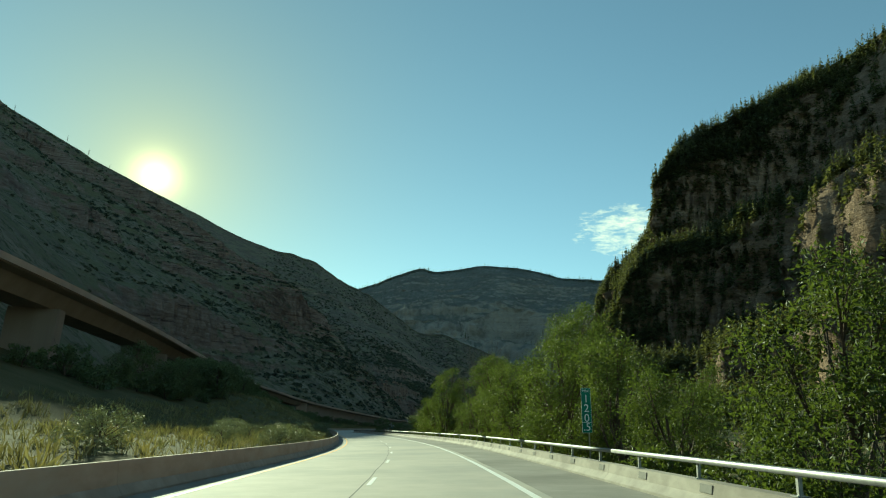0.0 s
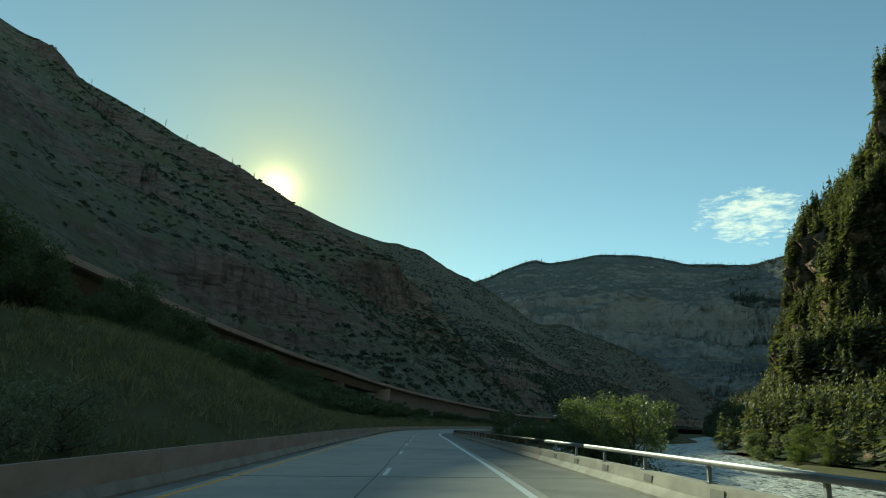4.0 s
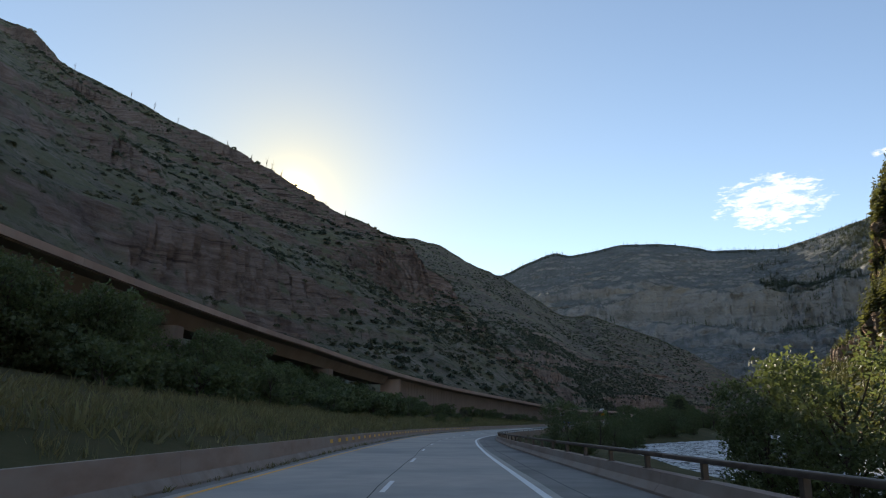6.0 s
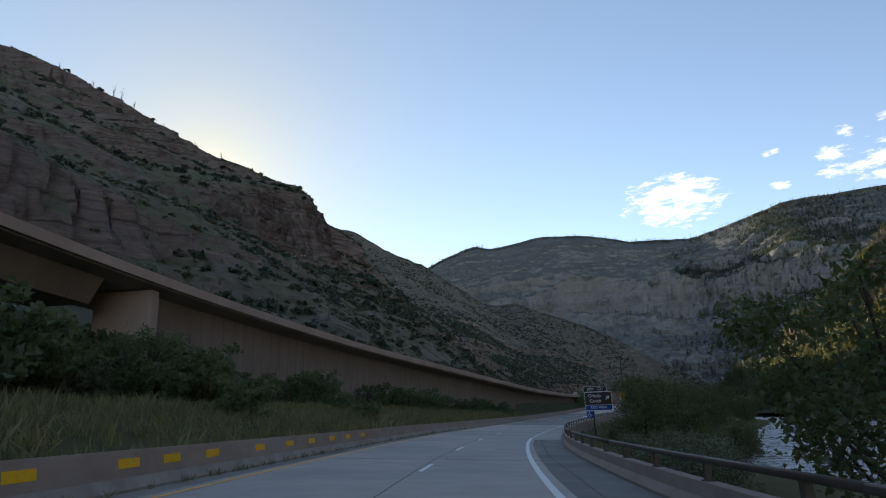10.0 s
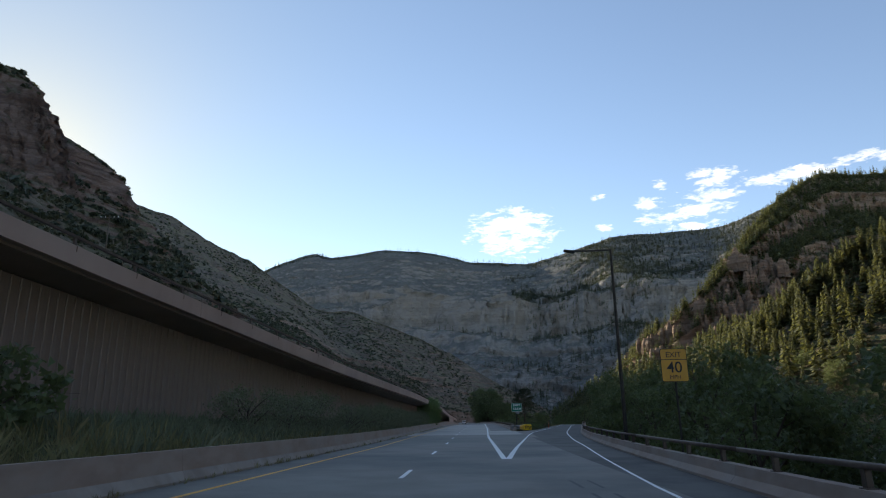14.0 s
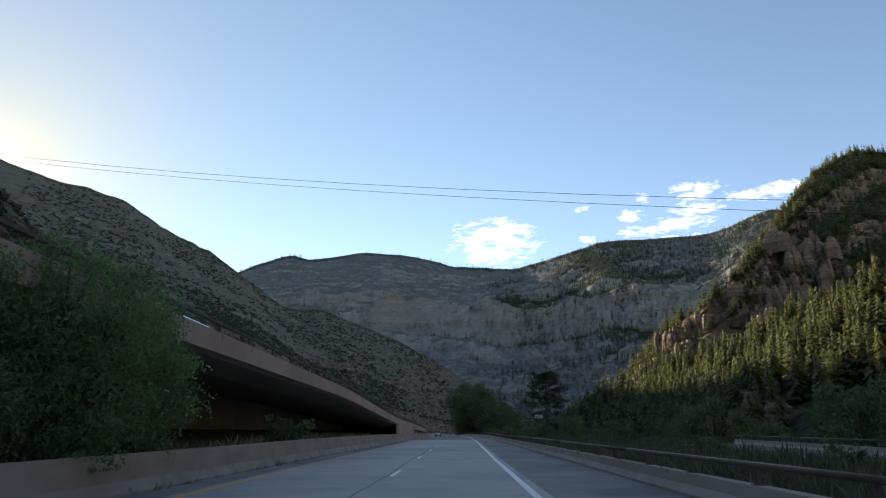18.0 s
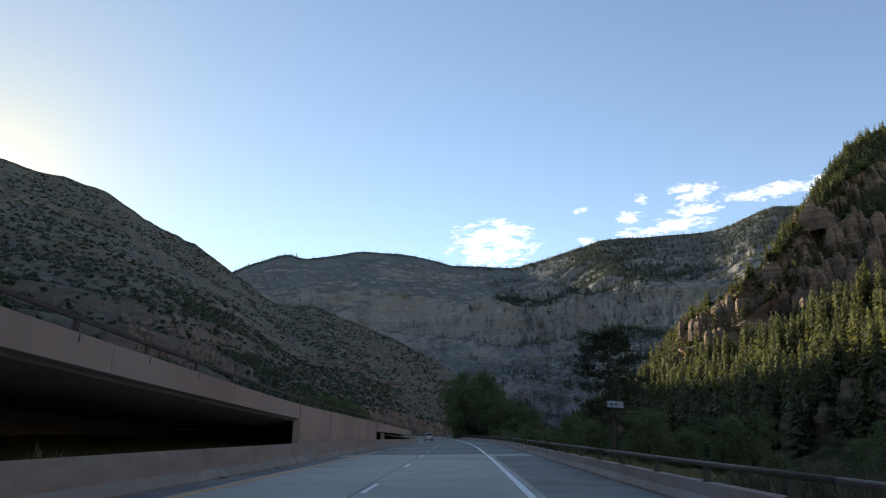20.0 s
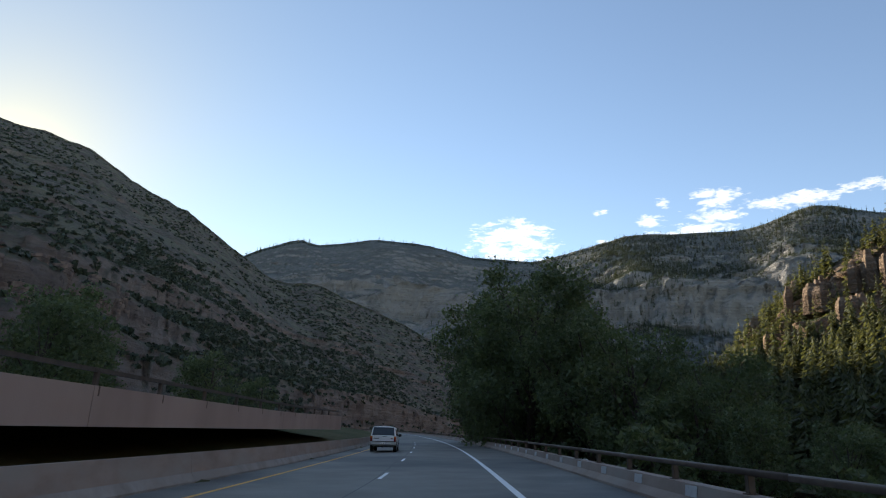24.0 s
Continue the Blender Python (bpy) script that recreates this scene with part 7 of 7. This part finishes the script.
for a, b, holder, size, m, h, lab in ((6.0, 150.0, "parapet_entry", (0.012, 0.58, 0.17), M_DARKPANEL, 0.37, "dull grey panel"), (638.0, 765.0, "parapet_bridge", (0.012, 0.66, 0.22), M_GREYPANEL, 0.36, "grey reflective panel")):
    bm = bmesh.new()
    box(bm, size, bevel=0.003)
    _p = None
    for s in np.arange(a, b, 3.81):
        _p = part("reflective_panel", bm if _p is None else _p.data, m, bpy.data.objects[holder], lab)
        _p.matrix_basis = road_pose(float(s), float((u_bridge if s > 400 else u_right)(s)) - 0.034, h) @ pose(0, 0, 0, 0, 6, 0)


def sport_utility(name, label, place, group=""):
    """A long boxy estate car seen mostly from behind; y is forwards."""
    ob = thing(name, label, "car", group, place=place)
    ring = [(0.78, 0.42), (0.96, 0.52), (1.00, 0.80), (0.985, 1.16), (0.88, 1.70), (0.76, 1.86), (0.35, 1.91)]
    # stations: y, share of the full height above the belt, width factor, lift of the sill
    rows = [(-2.74, 0.04, 0.96, 0.12), (-2.68, 0.10, 1.0, 0.06), (-2.42, 0.97, 1.0, 0.0), (-2.2, 1.0, 1.0, 0.0), (0.55, 1.0, 1.0, 0.0), (0.75, 0.95, 1.0, 0.0), (1.42, 0.06, 0.99, 0.0), (2.45, -0.12, 0.96, 0.02), (2.74, -0.30, 0.88, 0.08)]
    bm = bmesh.new()
    loops = []
    for y, k, wf, lift in rows:
        pts = []
        for x, z in ring:
            zz = z if z <= 1.16 else 1.16 + (z - 1.16) * max(k, 0.02)
            if k < 0 and z > 0.8:
                zz = min(zz, 1.16 + k * 0.9)
            xx = x * wf if z <= 1.16 else wf * (x + (0.97 - x) * (1 - max(k, 0)) * 0.35)
            pts.append((xx, y + (0.0), max(zz, 0.42 + lift)))
        loop = [bm.verts.new(p) for p in pts] + [bm.verts.new((-x, y, z)) for x, y, z in reversed(pts)]
        loops.append(loop)
    for a, b in zip(loops, loops[1:]):
        n = len(a)
        for i in range(n):
            bm.faces.new((a[i], a[(i + 1) % n], b[(i + 1) % n], b[i]))
    bm.faces.new(loops[0][::-1])
    bm.faces.new(loops[-1])
    bmesh.ops.bevel(bm, geom=[e for e in bm.edges if e.calc_length() > 0.25], offset=0.02, segments=2, affect="EDGES")
    part("body", bm, M_CARWHITE, ob)

    def panel(pts, nm, m, lab=""):
        b2 = bmesh.new()
        vs = [b2.verts.new(p) for p in pts]
        f = b2.faces.new(vs)
        r = bmesh.ops.extrude_face_region(b2, geom=[f])
        nrm = f.normal if f.normal.length else Vector((0, -1, 0))
        f.normal_update()
        bmesh.ops.translate(b2, verts=[v for v in r["geom"] if isinstance(v, bmesh.types.BMVert)], vec=f.normal * 0.015)
        return part(nm, b2, m, ob, lab)

    panel([(-0.86, -2.715, 1.20), (0.86, -2.715, 1.20), (0.77, -2.485, 1.80), (-0.77, -2.485, 1.80)], "rear_window", M_GLASS)
    for sd in (-1, 1):
        for y0, y1, y2, y3 in ((-2.35, -1.25, -1.25, -2.15), (-1.12, -0.30, -0.30, -1.12), (-0.18, 0.98, 0.50, -0.18)):
            q = [(sd * 0.992, y0, 1.20), (sd * 0.992, y1, 1.20), (sd * 0.888, y2, 1.69), (sd * 0.888, y3, 1.69)]
            panel(q if sd > 0 else q[::-1], "side_window", M_GLASS)
        lamp = part("tail_lamp", box(bmesh.new(), (0.17, 0.10, 0.42), (sd * 0.90, -2.73, 0.95), bevel=0.02), M_TAIL, ob)
        part("turn_lens", box(bmesh.new(), (0.172, 0.10, 0.11), (sd * 0.90, -2.734, 1.07), bevel=0.01), M_TURN, lamp)
        part("mirror", box(bmesh.new(), (0.26, 0.12, 0.20), (sd * 1.13, 0.85, 1.26), bevel=0.04), M_BLACK, ob)
        part("roof_rail", rod(rod(rod(bmesh.new(), (sd * 0.66, -2.0, 1.97), (sd * 0.66, 0.3, 1.97), 0.02), (sd * 0.66, -2.0, 1.88), (sd * 0.66, -2.0, 1.97), 0.02), (sd * 0.66, 0.3, 1.88), (sd * 0.66, 0.3, 1.97), 0.02), M_BLACK, ob)
        part("side_step", box(bmesh.new(), (0.16, 2.3, 0.06), (sd * 1.0, 0.0, 0.40), bevel=0.02), M_BLACK, ob)
        part("side_moulding", box(bmesh.new(), (0.02, 2.2, 0.09), (sd * 1.0, 0.0, 0.72), bevel=0.006), M_CHROME, ob)
        for y in (-0.95, 0.15):
            part("door_handle", box(bmesh.new(), (0.04, 0.16, 0.05), (sd * 1.0, y, 1.02), bevel=0.012), M_CARWHITE, ob)
        for y in (-1.72, 1.72):
            w = new("wheel")
            w.parent = ob
            # arch is not cut out: a flat black disc paints in its dark hollow
            arch = bmesh.new()
            bmesh.ops.create_cone(arch, cap_ends=True, segments=28, radius1=0.47, radius2=0.47, depth=0.05, matrix=pose(sd * 0.985, y, 0.44, 0, 90, 0))
            part("wheel_arch", arch, M_BLACK, ob)
            b2 = bmesh.new()
            bmesh.ops.create_cone(b2, cap_ends=True, segments=28, radius1=0.39, radius2=0.39, depth=0.27, matrix=pose(sd * 0.89, y, 0.39, 0, 90, 0))
            bmesh.ops.bevel(b2, geom=[e for e in b2.edges if abs(e.verts[0].co.x - e.verts[1].co.x) < 1e-4], offset=0.04, segments=2, affect="EDGES")
            part("tyre", b2, M_RUBBER, w)
            b2 = bmesh.new()
            bmesh.ops.create_cone(b2, cap_ends=True, segments=20, radius1=0.23, radius2=0.21, depth=0.03, matrix=pose(sd * 1.035, y, 0.39, 0, 90 * sd, 0))
            part("rim", b2, M_ALLOY, w)
    part("rear_bumper", box(bmesh.new(), (1.94, 0.22, 0.26), (0, -2.80, 0.62), bevel=0.05), M_CHROME, ob, "dull chrome bumper")
    part("bumper_step", box(bmesh.new(), (1.90, 0.24, 0.05), (0, -2.79, 0.765), bevel=0.01), M_BLACK, ob)
    num = part("number_plate", box(bmesh.new(), (0.34, 0.02, 0.17), (0, -2.92, 0.64), bevel=0.004), M_SIGNWHITE, ob)
    for x in (-0.07, 0.07):
        part("plate_bar", box(bmesh.new(), (0.11, 0.01, 0.06), (x, -2.933, 0.63)), M_BLACK, num)
    part("gate_handle", box(bmesh.new(), (0.18, 0.03, 0.08), (0.02, -2.765, 0.98), bevel=0.012), M_CARWHITE, ob)
    part("badge", box(bmesh.new(), (0.44, 0.012, 0.05), (-0.52, -2.752, 0.98)), M_BLACK, ob)
    part("badge", box(bmesh.new(), (0.19, 0.012, 0.05), (0.66, -2.752, 0.98)), M_TAIL, ob)
    part("wiper", rod(rod(bmesh.new(), (0.30, -2.76, 1.17), (0.0, -2.75, 1.13), 0.022), (0.0, -2.74, 1.13), (-0.02, -2.74, 1.10), 0.03), M_BLACK, ob)
    part("tow_hitch", box(bmesh.new(), (0.16, 0.3, 0.12), (0, -2.78, 0.38), bevel=0.02), M_BLACK, ob)
    part("exhaust_pan", box(bmesh.new(), (1.5, 4.6, 0.12), (0, 0, 0.40)), M_BLACK, ob)
    return ob


sport_utility("sport_utility_vehicle", "white long estate car with dark windows in the outer lane", road_pose(758.0, -4.3, 0.0))
dq = 551.0
vp = road_at(dq, float(np.interp(dq, _dg, _ku)) - 3.2, float(np.interp(dq, _dg, _kh)) - 0.76, 0)
vm = road_pose(dq, 0, 0, 180.0)
vm.translation = vp
sport_utility("van", "white car on the raised carriageway", vm)

# solar panel and cabinet on a pole
m, dz = sign_base(639, 13.2)
ob = thing("solar_panel_post", "tilted solar panel and cabinet on a dark pole", "solar panel", place=m)
part("pole", rod(bmesh.new(), (0, 0, 0), (0, 0, dz + 3.5), 0.06), M_POLE, ob)
pan = part("panel", box(bmesh.new(), (1.35, 0.05, 0.72), (0, 0, dz + 3.75), Matrix.Rotation(radians(-38), 3, "X") @ Matrix.Rotation(radians(6), 3, "Y"), 0.01), mat("dull panel back", (0.27, 0.27, 0.27), 0.6, (0.2, 0.2, 0.2), 5, 4, 0.4, 0.7), ob, "pale back of the solar panel")
for k in (-0.32, 0.06):
    part("bracket", box(bmesh.new(), (0.20, 0.03, 0.16), (k, -0.045, dz + 3.76), Matrix.Rotation(radians(-38), 3, "X")), M_BLACK, pan)
part("cabinet", box(bmesh.new(), (0.5, 0.3, 0.5), (0.2, 0, dz + 1.75), bevel=0.02), mat("rusty cabinet", (0.16, 0.07, 0.05), 0.7, (0.11, 0.06, 0.045), 4, 5, 0.4, 0.7), ob)


def pole_line():
    """Power poles on the hillside, and the two wires that cross the canyon."""
    for x, y, top in ((-18.5, 360.8, 59.0), (12.7, 428.3, 58.3), (3.0, 747.5, 168.0)):
        sheet = SHEETS["mountain_near" if y < 600 else "mountain_middle"].reshape(-1, 3)
        g = float(sheet[np.argmin((sheet[:, 0] - x) ** 2 + (sheet[:, 1] - y) ** 2)][2])
        h = min(max(top - g, 11.0), 24.0)
        ob = thing("power_pole", "wooden power pole with a crossarm on the slope", "power pole", "power poles", place=pose(x, y, g - 0.5, 0, 0, -20))
        part("pole", rod(bmesh.new(), (0, 0, 0), (0, 0, h + 0.5), 0.20, 0.13), M_DEAD, ob)
        part("crossarm", box(bmesh.new(), (5.2, 0.16, 0.20), (0, 0, h - 0.4), bevel=0.02), M_DEAD, ob)
        part("crossarm", box(bmesh.new(), (3.4, 0.16, 0.18), (0, 0, h - 2.2), bevel=0.02), M_DEAD, ob)
        for k in (-2.4, -1.2, 1.2, 2.4):
            part("insulator", rod(rod(bmesh.new(), (k, 0, h - 0.3), (k, 0, h + 0.05), 0.11, 0.09), (k, 0, h + 0.05), (k, 0, h + 0.15), 0.06, 0.03), M_SIGNWHITE, ob)
    for s0, slant, high, tilt, sag in ((554.2, -0.314, 13.25, -0.1916, 0.00096), (556.2, -0.342, 13.61, -0.2086, 0.00076)):
        u = np.linspace(-150, 75, 40)
        p0, p1 = road_at(565, 0.0), road_at(565, 1.0)
        across = np.array([p1[0] - p0[0], p1[1] - p0[1]])
        ahead = np.array([-across[1], across[0]])
        flat = p0[None, :2] + across[None] * u[:, None] + ahead[None] * (s0 - 565 + slant * u)[:, None]
        pts = np.concatenate([flat, (p0[2] + high + tilt * u + sag * u * u)[:, None]], 1)
        v, f = tube(pts, np.full(40, 0.012), 5)
        solo("power_wire", mesh_of("power_wire", v, f, [M_BLACK]), None, "thin black wire spanning the canyon over the road", "wire", "wires")


pole_line()

# ponderosa pine by the parapet
def pine():
    rng = np.random.default_rng(91)
    p = road_at(657, 17.0)
    g = float(ground_z(np.array([p[0]]), np.array([p[1]]))[0])
    h = float(road_at(657)[2]) + 12.9 - g
    ob = thing("pine_tree", "dark open-crowned pine beside the parapet", "tree", place=Matrix.Translation((p[0], p[1], g - 0.2)))
    k = np.linspace(0, 1, 9)
    wood = [tube(np.stack([0.25 * np.sin(3 * k), 0.1 * np.cos(4 * k), k * h], 1), 0.30 * (1 - 0.85 * k) + 0.02, 8)]
    tips = []
    for i in range(58):
        f = 0.30 + 0.68 * ((i + rng.uniform(0, 1)) / 58) ** 0.9
        a = i * 2.4 + rng.uniform(-0.4, 0.4)
        ln = (1.5 + 2.9 * math.sin(math.pi * min(1, (f - 0.12) * 1.08))) * rng.uniform(0.65, 1.1) * (1 - 0.5 * max(0, f - 0.8) / 0.2)
        st = np.array([0.25 * math.sin(3 * f), 0.1 * math.cos(4 * f), f * h])
        en = st + np.array([math.cos(a) * ln, math.sin(a) * ln, rng.uniform(0.2, 1.1) if f > 0.5 else rng.uniform(-0.5, 0.5)])
        mid = (st + en) / 2 + np.array([0, 0, -0.35])
        q = np.linspace(0, 1, 6)[:, None]
        limb = (1 - q) ** 2 * st + 2 * q * (1 - q) * mid + q ** 2 * en
        wood.append(tube(limb, 0.085 * (1 - 0.8 * q[:, 0]) * (1.4 - f), 5))
        if f > 0.46 or i % 3 == 0:
            for j in range(5):
                d = rng.normal(size=3) * np.array([0.55, 0.55, 0.30])
                tip = limb[3 + j % 3] + d
                wood.append(tube(np.stack([limb[2 + j % 3], (limb[3 + j % 3] + tip) / 2, tip]), [0.03, 0.02, 0.008], 3))
                tips.append(tip)
    wv, wf = joined(wood)
    part("trunk", mesh_of("trunk", wv, wf, [M_BARK], None, False), None, ob)
    tips = np.array(tips)
    c = np.repeat(tips, 64, 0) + rng.normal(size=(len(tips) * 64, 3)) * np.array([0.30, 0.30, 0.17])
    lv, lf = leaves(c, rng.uniform(0.07, 0.15, len(c)), rng)
    part("crown", mesh_of("crown", lv, lf, [M_PINE]), None, ob)


pine()

# bare tree among the first row
x, y, _ = road_at(83.0, 10.2)
(wv, wf), _n = tree_meshes(66, 16.5, 4.2, 60, 0.02, 0.17, 11, 0.55, 5)
solo("dead_tree", mesh_of("dead_tree", wv, wf, [M_DEAD], None, False), None, "bare grey branching tree among the cottonwoods", "dead tree", place=Matrix.Translation((float(x), float(y), float(ground_z(np.array([float(x)]), np.array([float(y)]))[0]) - 0.2)))

# dead trees along the near ridge
rng = np.random.default_rng(33)
ridge = SHEETS["mountain_near"][:, -1]
for i, (x, h) in enumerate([(-285, 9), (-262, 10), (-238, 7), (-190, 9), (-155, 13), (-148, 14), (-140, 9), (-168, 7), (-120, 6), (-345, 8), (-100, 6), (-84, 5)]):
    sel = ridge[(ridge[:, 1] > 500) & (ridge[:, 1] < 560)]
    p = sel[np.argmin(np.abs(sel[:, 0] - x))]
    (wv, wf), _n = tree_meshes(200 + i, h, h * 0.14, 60, 0.02, 0.22, 6, 0.35)
    solo("dead_tree", mesh_of("dead_tree", wv, wf, [M_DEAD], None, False), None, "bare burnt tree standing on the ridge", "dead tree", "burnt trees on the ridge", place=Matrix.Translation((float(p[0]), float(p[1]), float(p[2]) - 0.5)))

# bare snags on the lower slope
rng = np.random.default_rng(35)
for i, q in enumerate(on_sheet("mountain_near", 26, rng, (0.36, 0.66), (0.06, 0.42), 0.0)):
    h = rng.uniform(4.5, 9.0)
    (wv, wf), _n = tree_meshes(230 + i, h, h * 0.26, 60, 0.02, 0.15, 8, 0.3)
    solo("dead_tree", mesh_of("dead_tree", wv, wf, [M_DEAD], None, False), None, "bare grey snag on the scrubby slope", "dead tree", "snags on the slope", place=Matrix.Translation((float(q[0]), float(q[1]), float(q[2]) - 0.4)))

# ribbed panels on the raised carriageway, in place of a passing truck trailer
fence = thing("rockfall_fence", "pale ribbed panels standing for a truck trailer on the raised carriageway", "fence", kind="structure")
bm = bmesh.new()
box(bm, (0.10, 0.42, 1.6), (0, 0, 0.8), bevel=0.03)
_f = None
for s in np.arange(512, 548, 0.72):
    pu, ph = float(np.interp(s, _dg, _ku)), float(np.interp(s, _dg, _kh))
    _f = part("fence_panel", bm if _f is None else _f.data, M_PARAPET, fence)
    w = road_at(s, pu - 10.6, ph - 0.9, 0)
    _f.matrix_basis = Matrix.Translation(w) @ road_pose(float(s)).to_quaternion().to_matrix().to_4x4() @ pose(0, 0, 0, 0, 0, 18 if int(s / 0.72) % 2 else -18)
